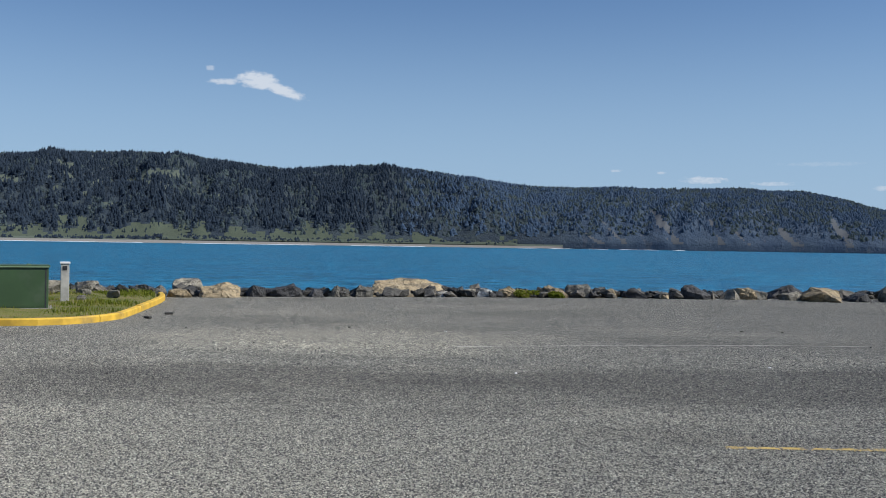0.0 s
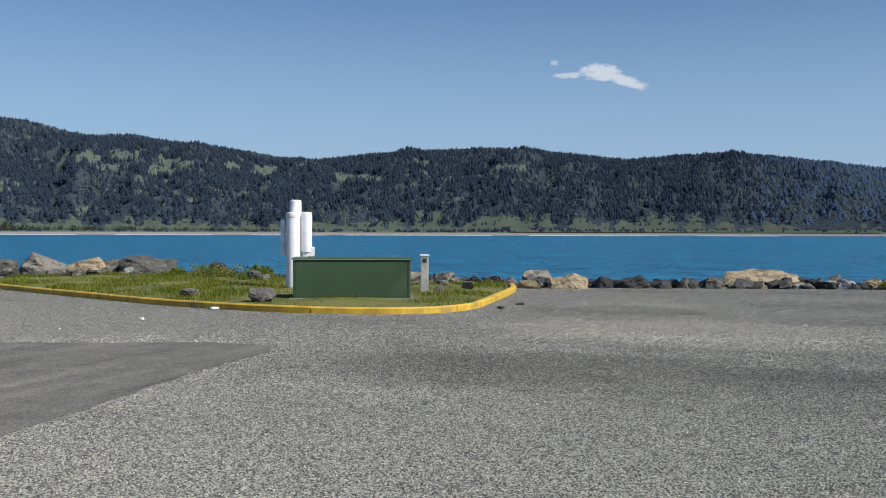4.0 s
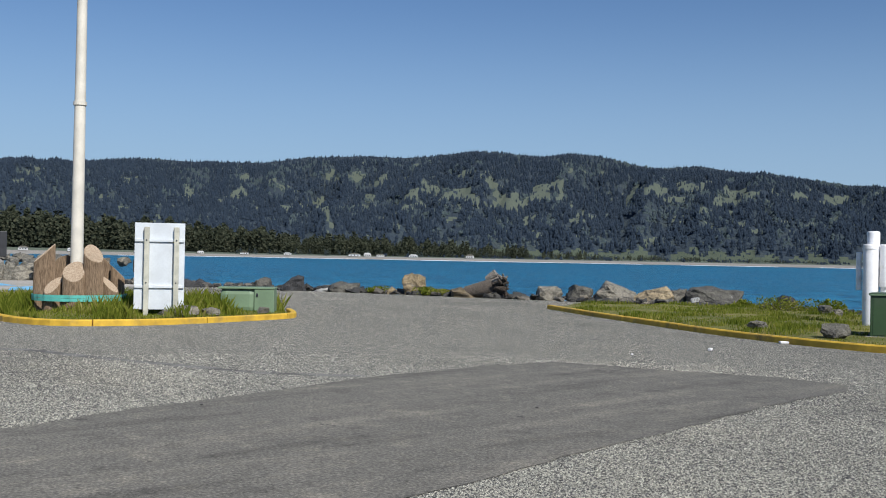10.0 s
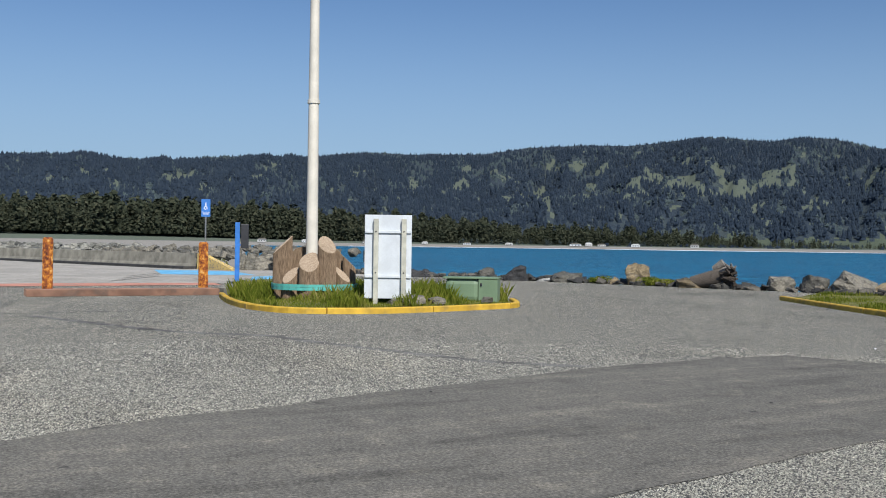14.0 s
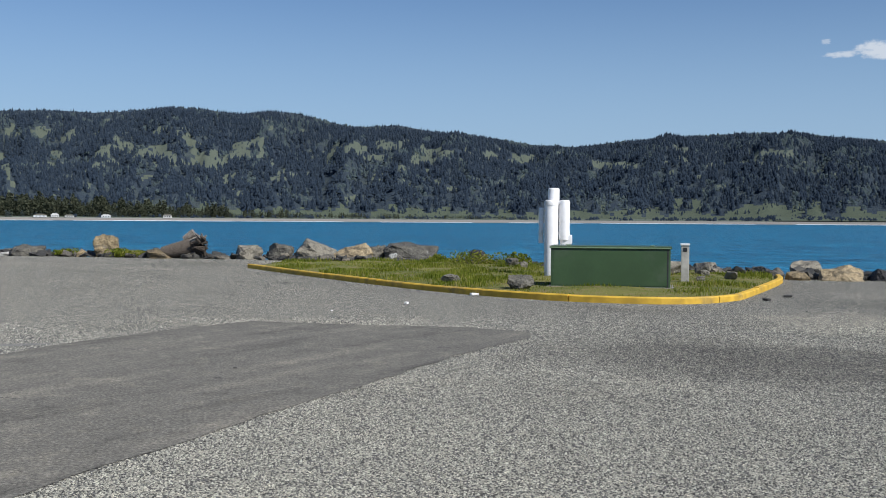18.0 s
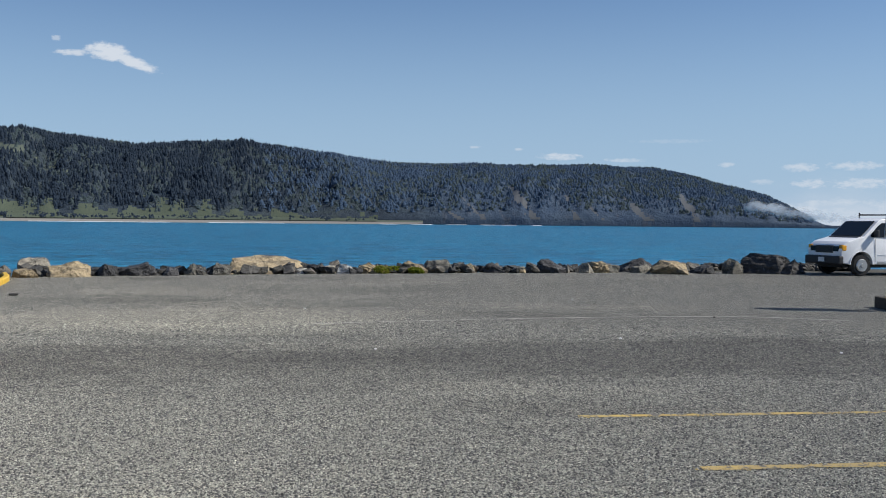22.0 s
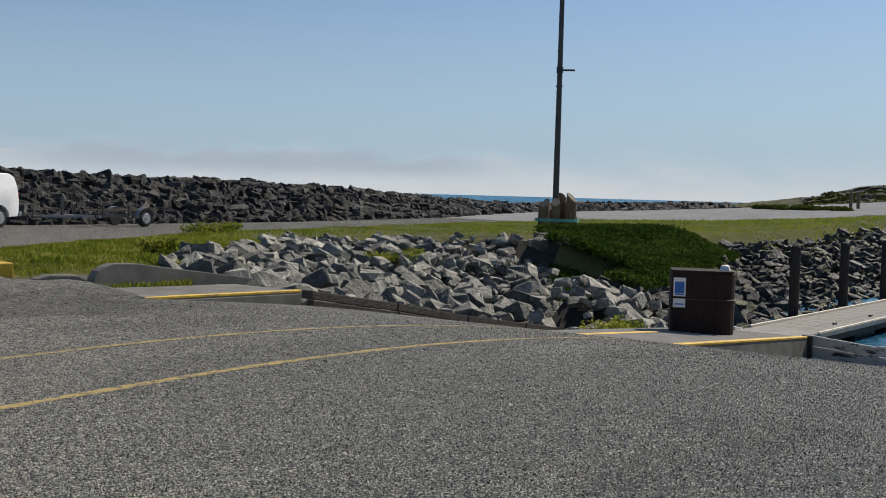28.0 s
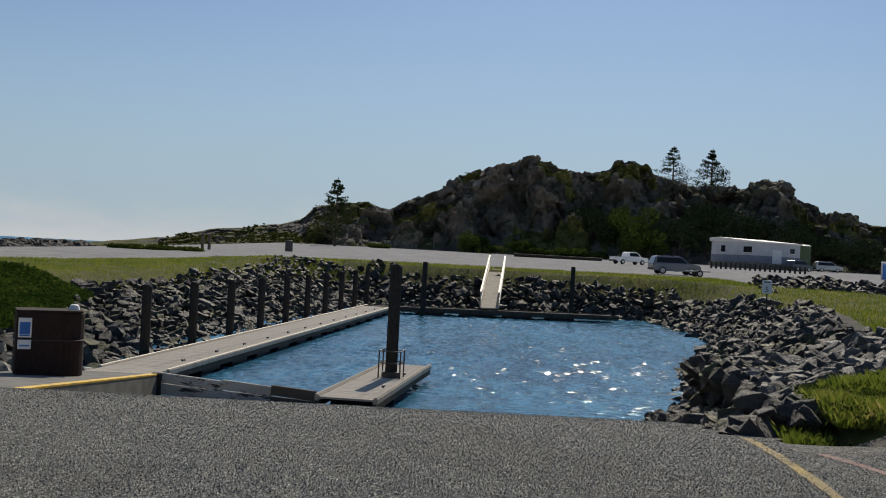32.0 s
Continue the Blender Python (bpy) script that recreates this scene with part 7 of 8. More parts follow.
bits = [((26.7, 6.95), (25.9, 5.2), "peeling"), ((25.9, 5.2), (25.35, 3.9), "peeling"), ((25.35, 3.9), (24.95, 2.8), "old_timber")]
for (ax, ay), (bx, by), mk in bits:
    part("plank", beam((ax, ay, -1.72), (bx, by, -1.76), 0.1, 0.24, bevel=0.012), M[mk], fas)
    part("plank", beam((ax, ay, -2.0), (bx, by, -2.02), 0.14, 0.26, bevel=0.012), M["peeling" if mk == "peeling" else "old_timber"], fas)
part("corner_post", box(0.25, 0.25, 1.2, (26.65, 7.0, -2.8), 0.02), M["black_trim"], fas)


def pile(x, y, z0, z1, r, label, group):
    p = thing("dock_pile", pose(x, y, z0), label, "pile", group)
    part("shaft", tube(r * 1.03, r, z1 - z0, seg=14), M["pile"], p, smooth=False)
    part("cap", tube(r * 0.95, r * 0.7, 0.05, (0, 0, z1 - z0), 14), M["pile"], p)
    return p


for i in range(10):
    t = i / 9
    pile(32.6 + 38.2 * t, 9.02 - 4.1 * t, -3.2, 0.31 + 0.3 * t * t, 0.15, "dark tarred mooring pile beside the dock", "piles along the dock")
pile(68.5, 1.05, -3.2, 1.3, 0.16, "dark tarred mooring pile in the basin", "piles along the dock")
pile(76.5, -9.6, -3.2, 1.45, 0.16, "dark tarred mooring pile in front of the far bank", "piles along the dock")
pile(29.5, 1.25, -3.2, 1.35, 0.165, "tall dark steel pile through the boarding float", "piles along the dock")
hp = thing("pile_guard", pose(29.5, 1.25, DECK, 0, 0, -8), "square steel guard rail round a pile", "guard rail")
for x, y in ((-0.3, -0.3), (0.3, -0.3), (0.3, 0.3), (-0.3, 0.3)):
    part("leg", box(0.035, 0.035, 0.75, (x, y, 0)), M["dark_metal"], hp)
for z in (0.4, 0.73):
    for sgn in (-1, 1):
        part("rail", box(0.64, 0.03, 0.03, (0, 0.3 * sgn, z)), M["dark_metal"], hp)
        part("rail", box(0.03, 0.64, 0.03, (0.3 * sgn, 0, z)), M["dark_metal"], hp)
part("collar", tube(0.27, 0.27, 0.14, (0, 0, 0.02), 16), M["dark_metal"], hp)
dock_run("landing_float", (70.6, 5.2, DECK), (73.6, -12.0, DECK), 1.6, "dark landing float along the far bank", 0.6, rail="old_timber", plank="old_timber")

gg = thing("gangway", Matrix(), "pale aluminium gangway with solid side rails down to the float", "gangway")
ga, gb = Vector((71.6, -3.4, -1.62)), Vector((85.0, -4.5, 0.95))
side = Vector((gb.y - ga.y, ga.x - gb.x, 0)).normalized() * 0.62
part("walkway", beam(ga, gb, 1.15, 0.08), M["deck"], gg)
for sg in (-1, 1):
    o = side * sg
    part("side_rail", beam(ga + o + Vector((0, 0, 0.55)), gb + o + Vector((0, 0, 0.55)), 0.09, 0.14), M["cream"], gg)
    part("side_rail", beam(ga + o + Vector((0, 0, 1.05)), gb + o + Vector((0, 0, 1.05)), 0.13, 0.16), M["cream"], gg)
    part("side_panel", beam(ga + o + Vector((0, 0, 0.2)), gb + o + Vector((0, 0, 0.2)), 0.08, 0.3), M["cream"], gg)
    for k in range(8):
        p = ga.lerp(gb, k / 7) + o
        part("baluster", box(0.05, 0.05, 1.1, (p.x, p.y, p.z)), M["cream"], gg)

# ---- vehicles ----


def wheel(parent, x, y, r, w, side):
    t = tube(r, r, w, (0, 0, -w / 2), 28, m=pose(x, y, r, 90, 0, 0))
    bmesh.ops.bevel(t, geom=[e for e in t.edges if e.calc_face_angle(0) > 1.0], offset=0.03, segments=2, affect="EDGES")
    ty = part("wheel", t, M["tyre"], parent)
    part("rim", tube(r * 0.62, r * 0.56, 0.03, (0, 0, 0), 24, m=pose(x, y + side * (w / 2 + 0.004), r, -90 * side, 0, 0)), M["rim"], ty, "silver wheel rim")
    part("hub_cap", tube(r * 0.24, r * 0.18, 0.05, (0, 0, 0), 16, m=pose(x, y + side * (w / 2 + 0.01), r, -90 * side, 0, 0)), M["rim"], ty)
    return ty


def shell(outline, width, tuck, belt, bevel):
    """A car body: a side outline pushed out, narrower above the belt line."""
    bm = prism(outline, width, bevel=0.0)
    bmesh.ops.bevel(bm, geom=bm.edges[:], offset=bevel, segments=3, affect="EDGES", profile=0.6)
    for v in bm.verts:
        if v.co.z > belt:
            v.co.y *= 1 - tuck * (v.co.z - belt)
        if abs(v.co.x) > 2.2:
            v.co.y *= 1 - 0.14 * (abs(v.co.x) - 2.2)
    return bm


van = thing("cargo_van", pose(20.3, 34.55, 0.0, 0, 0, 189) @ Matrix.Scale(0.96, 4), "white cargo van with a ladder rack parked by the shore", "van")
out = [(-2.76, 0.55), (-2.78, 1.0), (-2.73, 1.55), (-2.6, 1.9), (-2.35, 2.02), (-0.9, 2.07), (0.6, 2.05), (0.96, 2.0), (1.13, 1.93), (1.76, 1.38), (2.4, 1.21), (2.58, 1.09), (2.67, 0.92), (2.66, 0.6), (2.6, 0.44)]
for wx in (1.86, -1.78):
    out += [(wx + 0.46 * math.cos(math.pi * k / 10), 0.4 + 0.46 * math.sin(math.pi * k / 10)) for k in range(11)]
out.append((-2.7, 0.42))
part("body", shell(out, 2.0, 0.15, 1.2, 0.035), M["van_paint"], van, smooth=True)
ws = prism([(1.16, 1.925), (1.19, 1.935), (1.79, 1.415), (1.755, 1.405)], 1.7)
for v in ws.verts:
    v.co.y *= 1 - 0.15 * (v.co.z - 1.2)
part("windshield", ws, M["glass"], van)
part("cowl", prism([(1.74, 1.375), (1.78, 1.41), (1.9, 1.365), (1.88, 1.335)], 1.6), M["black_trim"], van)
for s in (1, -1):
    w1 = prism([(0.35, 1.36), (0.35, 1.87), (0.98, 1.87), (1.15, 1.76), (1.5, 1.44), (1.46, 1.36)], 0.02, bevel=0.004)
    for v in w1.verts:
        v.co.y += s * (1.003 - 0.15 * max(0.0, v.co.z - 1.2))
    part("door_window", w1, M["glass"], van)
    for x in (0.3, 1.3):
        part("door_seam", box(0.014, 0.012, 0.82, (x, s * 1.0, 0.5)), M["rim"], van)
    part("door_handle", box(0.07, 0.03, 0.16, (0.45, s * 1.005, 1.0), 0.01), M["black_trim"], van)
    mir = part("mirror", box(0.1, 0.18, 0.26, (1.32, s * 1.09, 1.36), 0.03), M["black_trim"], van)
    part("rocker", box(2.5, 0.04, 0.1, (-0.02, s * 0.985, 0.42), 0.015), M["rim"], van)
    part("body_moulding", box(2.5, 0.014, 0.03, (-0.05, s * 1.0, 0.72), 0.004), M["sign_back"], van)
    part("rear_panel_seam", box(0.012, 0.012, 1.1, (-0.95, s * 1.0, 0.55)), M["sign_back"], van)
    part("headlight", box(0.06, 0.36, 0.2, (2.64, s * 0.62, 0.84), 0.02), M["glass"], van)
    part("turn_light", box(0.2, 0.2, 0.22, (2.55, s * 0.86, 0.87), 0.05), M["amber"], van)
    part("tail_light", box(0.05, 0.12, 0.42, (-2.76, s * 0.84, 0.9), 0.01), M["red_lens"], van)
    for x in (1.86, -1.78):
        wheel(van, x, s * 0.88, 0.37, 0.24, s)
        ring = [(x + r * math.cos(math.pi * k / 12), 0.4 + r * math.sin(math.pi * k / 12)) for r, ks in ((0.49, range(13)), (0.46, range(12, -1, -1))) for k in ks]
        part("arch_lip", prism(ring, 0.03, pose(0, s * 0.99, 0)), M["van_paint"], van)
part("wheel_well", box(4.9, 1.35, 0.62, (0, 0, 0.28), 0.02), M["black_trim"], van)
part("grille", box(0.06, 0.98, 0.26, (2.65, 0, 0.8), 0.015), M["black_trim"], van)
for k in range(4):
    part("grille_bar", box(0.02, 0.94, 0.02, (2.685, 0, 0.83 + 0.055 * k)), M["dark_metal"], van)
part("front_bumper", box(0.2, 1.94, 0.3, (2.68, 0, 0.4), 0.05), M["black_trim"], van)
part("plate_holder", box(0.02, 0.32, 0.16, (2.79, 0, 0.48)), M["litter"], van)
part("rear_bumper", box(0.16, 1.9, 0.18, (-2.82, 0, 0.42), 0.03), M["galv"], van)
for x in (0.55, -1.9):
    part("rack_bar", bar((x, -0.86, 2.16), (x, 0.86, 2.16), 0.025), M["dark_metal"], van)
    for s in (1, -1):
        part("rack_foot", bar((x, s * 0.84, 1.98), (x, s * 0.84, 2.24), 0.025), M["dark_metal"], van)
for s in (1, -1):
    part("rack_rail", bar((-1.9, s * 0.84, 2.18), (0.55, s * 0.84, 2.18), 0.02), M["dark_metal"], van)

tr = thing("boat_trailer", pose(26.9, 34.0, 0.0, 0, 0, 184), "empty rusty boat trailer behind the van", "trailer")
for s in (1, -1):
    part("frame_rail", beam((-2.4, s * 0.55, 0.45), (1.2, s * 0.55, 0.42), 0.07, 0.1), M["dark_metal"], tr)
    part("tongue", beam((1.2, s * 0.55, 0.42), (3.2, 0, 0.42), 0.07, 0.09), M["galv"], tr)
    part("bunk", beam((-2.2, s * 0.45, 0.68), (0.9, s * 0.4, 0.62), 0.14, 0.07), M["old_timber"], tr)
    wheel(tr, -1.1, s * 0.85, 0.34, 0.18, s)
    fen = bmesh.new()
    for k in range(8):
        a0, a1 = math.pi * k / 8, math.pi * (k + 1) / 8
        beam((-1.1 + 0.43 * math.cos(a0), s * 0.85, 0.34 + 0.43 * math.sin(a0)), (-1.1 + 0.43 * math.cos(a1), s * 0.85, 0.34 + 0.43 * math.sin(a1)), 0.24, 0.015, fen)
    part("fender", fen, M["galv"], tr)
    for x in (-2.2, -0.35, 0.95):
        part("guide_post", box(0.05, 0.05, 0.42 + 0.2 * (x < -1), (x, s * 0.78, 0.42)), M["dark_metal"], tr)
for x in (-2.3, -0.4, 1.1):
    part("cross_member", beam((x, -0.8, 0.42), (x, 0.8, 0.42), 0.07, 0.08), M["galv"], tr)
part("winch_post", box(0.1, 0.1, 0.75, (2.2, 0, 0.42)), M["dark_metal"], tr)
part("hitch", box(0.5, 0.1, 0.1, (3.3, 0, 0.36), 0.02), M["dark_metal"], tr)


def car(name, m, paint, outline, glass_out, wid, wb, label, category, roof_bars=False):
    c = thing(name, m, label, category)
    part("body", shell(outline, wid, 0.2, 0.95, 0.05), M[paint], c)
    g = prism(glass_out, wid * 1.004)
    for v in g.verts:
        v.co.y *= 1 - 0.2 * (v.co.z - 0.95)
    part("cabin_glass", g, M["glass"], c)
    for s in (1, -1):
        for x in (wb / 2, -wb / 2):
            wheel(c, x, s * (wid / 2 - 0.1), 0.35, 0.22, s)
        part("headlight", box(0.1, 0.3, 0.14, (outline[-3][0] - 0.03, s * wid * 0.34, 0.66), 0.02), M["rim"], c)
        part("tail_light", box(0.08, 0.2, 0.16, (outline[0][0] + 0.02, s * wid * 0.38, 0.8), 0.02), M["red_lens"], c)
    part("front_bumper", box(0.14, wid * 0.94, 0.2, (outline[-3][0], 0, 0.36), 0.03), M["black_trim"], c)
    part("rear_bumper", box(0.14, wid * 0.94, 0.2, (outline[0][0], 0, 0.38), 0.03), M["black_trim"], c)
    if roof_bars:
        for s in (1, -1):
            part("roof_bar", box(1.9, 0.04, 0.05, (-0.6, s * 0.55, 1.74)), M["black_trim"], c)
    return c


SUV = [(-2.3, 0.4), (-2.34, 0.95), (-2.1, 1.6), (-1.8, 1.72), (0.2, 1.74), (0.55, 1.62), (1.15, 1.08), (2.15, 0.95), (2.3, 0.75), (2.3, 0.4), (2.0, 0.3), (-2.0, 0.3)]
SUV_G = [(-2.0, 1.08), (-1.9, 1.56), (0.12, 1.6), (0.5, 1.52), (0.98, 1.08)]
PICK = [(-2.7, 0.5), (-2.72, 1.0), (-0.7, 1.02), (-0.62, 1.62), (-0.3, 1.76), (0.6, 1.76), (0.95, 1.62), (1.45, 1.1), (2.5, 1.0), (2.7, 0.75), (2.7, 0.45), (2.4, 0.4), (-2.4, 0.4)]
PICK_G = [(-0.5, 1.14), (-0.48, 1.6), (0.6, 1.64), (0.85, 1.56), (1.25, 1.14)]


def on_ground(x, y, rz):
    return pose(x, y, float(ground_height(x, y)) + 0.03, 0, 0, rz)


def polar(az, d):
    a = radians(az)
    return -d * math.sin(a), d * math.cos(a)


car("suv", on_ground(*polar(-102.5, 102), -86), "grey_car", SUV, SUV_G, 1.85, 2.75, "grey estate SUV with dark windows parked by the basin", "car", True)
car("pickup_truck", on_ground(*polar(-100.1, 150), -65), "van_paint", PICK, PICK_G, 1.9, 3.3, "white pickup truck on the far lot", "truck")
car("hatchback", on_ground(*polar(-110.2, 190), -90), "silver_car", SUV, SUV_G, 1.8, 2.65, "silver car on the far lot", "car")
car("estate_car", on_ground(*polar(-108.8, 180), -60), "dark_car", SUV, SUV_G, 1.8, 2.65, "dark car parked beside the white building", "car")
ft = thing("flat_trailer", on_ground(*polar(-103.7, 97), -88), "low pale flat trailer beside the SUV", "trailer")
part("bed", box(1.9, 1.4, 0.12, (0, 0, 0.45), 0.02), M["galv"], ft)
for s in (1, -1):
    wheel(ft, 0, s * 0.75, 0.3, 0.16, s)
part("tongue", beam((-1.2, 0, 0.45), (-2.1, 0, 0.4), 0.08, 0.08), M["galv"], ft)

# ---- the rock behind the far lot ----
CRAG = [(-70, -0.3), (-71.6, -0.1), (-73.4, 0.15), (-75.4, 0.42), (-77.7, 0.94), (-80.9, 1.33), (-82.4, 1.81), (-83.0, 2.46), (-84.8, 2.96), (-85.9, 2.87), (-87.0, 2.46), (-88.6, 3.48), (-90.0, 4.07), (-91.8, 5.02), (-92.4, 5.36), (-94.6, 5.67),
        (-96.4, 5.35), (-97.9, 5.05), (-98.8, 5.45), (-99.1, 5.85), (-99.9, 5.94), (-100.8, 5.61), (-101.2, 5.17), (-103.3, 4.7), (-105.1, 4.61), (-106.8, 4.84), (-107.1, 5.11), (-107.9, 4.99), (-108.5, 4.21), (-110.2, 3.39), (-111.4, 3.29), (-112.1, 2.88), (-115, 2.6), (-120, 1.6), (-126, 0.5)]


def crag_top(az):
    return np.interp(az, [c[0] for c in CRAG][::-1], [c[1] for c in CRAG][::-1])


def crag_near(az):
    return np.interp(az, [-126, -110, -88, -80, -70], [205, 200, 200, 190, 165])


def crag_deep(az):
    return np.interp(az, [-126, -108, -100, -88, -84, -70], [30, 22, 18, 16, 30, 30])


def crags(a, u, step, seed):
    """Blocky crag relief, about 0 to 1: cells of rock, each at its own height."""
    out = []
    for p, q in zip(np.ravel(a) * 3.6 / step, np.ravel(u) * 24 / step):
        w = 0.35 * noise.noise((p * 1.3, q * 1.3, seed))
        out.append(noise.cell((p + w + seed, (q + w) * 0.8, seed)))
    return np.array(out).reshape(np.shape(a))


def crag_point(a, u):
    """Places on the rock: heading and 0 at its foot to 1 at its crest."""
    near = crag_near(a)
    deep = crag_deep(a)
    far = near + deep
    fx, fy = -near * np.sin(np.radians(a)), near * np.cos(np.radians(a))
    foot = ground_height(fx, fy) - 0.7
    peak = far * np.tan(np.radians(crag_top(a))) + EYE
    rough = fbm(a * 3.6, u * 22, 7, 6, 2.0)
    blocks = 0.55 * crags(a, u, 5.5, 3.0) + 0.3 * crags(a, u, 2.6, 9.0) + 0.15 * crags(a, u, 1.3, 21.0)
    shape = np.clip(u, 0, 1) ** np.interp(a, [-126, -104, -96, -88, -80, -70], [0.7, 0.7, 0.55, 0.6, 1.0, 1.0])
    z = foot + (peak - foot) * shape
    z = np.where(u > 1, foot + (peak - foot) * (1 - (u - 1) * 0.7), z)
    size = np.clip((peak - foot) / 14, 0.03, 1)
    z = z + (rough * 1.8 + (blocks - 0.42) * 3.2) * size * np.clip(u * 5, 0, 1) * np.clip((1.08 - u) * 3, 0.12, 1)
    d = near + deep * u - rough * 2.5 * size + (0.5 - blocks) * 6.0 * size * np.clip(u * 4, 0, 1)
    return -d * np.sin(np.radians(a)), d * np.cos(np.radians(a)), z


def grassy(a, u):
    """How green the rock is, 0 to 1."""
    n = fbm(a * 3.6, u * 30, 9, 4, 31.0)
    g = np.interp(a, [-112, -107, -106.5, -105, -104.4, -100, -97.5, -92, -89, -87, -86, -84, -82.5, -82, -75], [-0.1, -0.1, 0.5, 0.5, -0.1, 0.1, 0.0, -0.15, -0.35, 0.0, 0.6, 0.5, 0.3, 0.75, 0.8])
    low = np.where((a < -91) & (a > -98), 0.9 * np.clip(1 - u * 5, 0, 1), 0.0)
    return np.clip(n * 1.4 + g + low, 0, 1)


caz = np.arange(-126, -69.9, 0.11)
cu = np.concatenate([np.linspace(0, 1, 60), [1.15, 1.5, 2.4]])
cA, cU = np.meshgrid(caz, cu)
kx, ky, kz = crag_point(cA, cU)
cv = np.stack([kx.ravel(), ky.ravel(), kz.ravel()], 1)
nC = len(caz)
ci = np.arange(len(cu) - 1)[:, None] * nC + np.arange(nC - 1)[None, :]
cf = np.stack([ci + 1, ci, ci + nC, ci + nC + 1], -1).reshape(-1, 4)
green = grassy(cA, cU).ravel()[cf].mean(1) > 0.45
hill = tagged(mesh_object("rock_hill", cv, cf, [M["crag"], M["turf"]], smooth=False, index=green.astype(int)), "dark craggy rock hill with patches of green scrub", "hill", kind="structure")

# loose blocks and ledges all over the rock
oa, ou = rng.uniform(-113, -75, 2600), rng.uniform(0.03, 1.0, 2600) ** 0.8
ou[:420] = rng.uniform(0.93, 1.0, 420)
ok = rng.uniform(0, 1, 2600) > grassy(oa, ou) * 1.3
oa, ou = oa[ok], ou[ok]
ox, oy, oz = crag_point(oa, ou)
big = np.clip((crag_top(oa) - 0.3) / 4, 0.12, 1)
V, F, base = [], [], 0
for x, y, z, b in zip(ox, oy, oz, big):
    v, f = ROCKS[int(rng.integers(len(ROCKS)))]
    R = np.array(Euler((rng.uniform(-1, 1), rng.uniform(-1, 1), rng.uniform(0, 6.28))).to_matrix())
    w = (0.7 + 2.0 * rng.uniform() ** 2.5) * b
    V.append((v * w * np.array([1.3, 1.0, 1.0])) @ R.T + np.array([x, y, z - w * 0.3]))
    F.append(f + base)
    base += len(v)
tagged(mesh_object("outcrop", np.concatenate(V), np.concatenate(F), M["crag"], parent=hill), kind="stuff")


def leaf_cloud(centres, radii, n, size, up=0.3):
    """Small four-cornered leaves scattered through soft balls. Returns vertices and faces."""
    centres, radii = np.asarray(centres, dtype=float), np.asarray(radii, dtype=float)
    k = len(centres)
    d = rng.normal(size=(k, n, 3))
    d /= np.linalg.norm(d, axis=2, keepdims=True)
    p = centres[:, None] + d * radii[:, None] * (rng.uniform(0.35, 1.0, (k, n, 1)) ** 0.6)
    p = p.reshape(-1, 3)
    a = rng.normal(size=(len(p), 3))
    a /= np.linalg.norm(a, axis=1, keepdims=True)
    b = np.cross(a, rng.normal(size=(len(p), 3)) + np.array([0, 0, up]))
    b /= np.linalg.norm(b, axis=1, keepdims=True) + 1e-9
    s = size * rng.uniform(0.6, 1.4, (len(p), 1))
    v = np.stack([p - a * s, p - b * s * 0.5, p + a * s, p + b * s * 0.5], 1).reshape(-1, 3)
    f = np.arange(len(p) * 4).reshape(-1, 4)
    return v, f


# a wisp of sea mist lying against the cape's end: three soft, bulging layers


def mist_material():
    k = Mat("sea_mist", 1.0, 0.0, 0.0)
    tc = k.n.new("ShaderNodeTexCoord")
    gen = tc.outputs["Generated"]
    mid = k.n.new("ShaderNodeVectorMath")
    mid.operation = "MULTIPLY_ADD"
    mid.inputs[1].default_value, mid.inputs[2].default_value = (2.0, 0.0, 2.0), (-1.0, 0.0, -1.0)
    k.l.new(gen, mid.inputs[0])
    far = k.n.new("ShaderNodeVectorMath")
    far.operation = "LENGTH"
    k.l.new(mid.outputs[0], far.inputs[0])
    puffs = k.noise(0.03, 6.0, 0.6)
    soft = k.fac(k.calc("ADD", k.calc("MULTIPLY", far.outputs["Value"], 0.6), k.calc("MULTIPLY", puffs, 1.25)), 1.08, 0.62)
    white = k.n.new("ShaderNodeBsdfTranslucent")
    white.inputs["Color"].default_value = (0.9, 0.9, 0.9, 1)
    k.color((0.9, 0.9, 0.9))
    both = k.n.new("ShaderNodeMixShader")
    both.inputs[0].default_value = 0.5
    k.l.new(k.b.outputs[0], both.inputs[1])
    k.l.new(white.outputs[0], both.inputs[2])
    clear = k.n.new("ShaderNodeBsdfTransparent")
    thin = k.n.new("ShaderNodeMixShader")
    k.l.new(k.calc("MULTIPLY", soft, 0.7), thin.inputs[0])
    k.l.new(clear.outputs[0], thin.inputs[1])
    k.l.new(both.outputs[0], thin.inputs[2])
    k.l.new(thin.outputs[0], k.n["Material Output"].inputs["Surface"])
    return k.m


M["mist"] = mist_material()
for az, el, w, hgt, d in ((-24.2, 1.08, 80, 46, 2290), (-24.9, 0.95, 130, 46, 2310), (-25.5, 0.82, 170, 44, 2330), (-27.4, 0.5, 260, 36, 2360)):
    gx_, gz_ = np.meshgrid(np.linspace(-1, 1, 25), np.linspace(-1, 1, 13))
    v = np.stack([gx_ * w / 2, 14 * (gx_ ** 2 + gz_ ** 2) + gz_ * hgt * 0.6, gz_ * hgt / 2], -1).reshape(-1, 3)
    q = (np.arange(12)[:, None] * 25 + np.arange(24)[None, :]).ravel()
    ob = mesh_object("sea_mist", v, np.stack([q, q + 1, q + 26, q + 25], 1), M["mist"], smooth=True)
    a = radians(az)
    ob.matrix_basis = pose(-d * math.sin(a), d * math.cos(a), EYE + d * math.tan(radians(el)), 0, 6, az)
    tagged(ob, "thin white sea mist against the cape", "mist", kind="stuff")


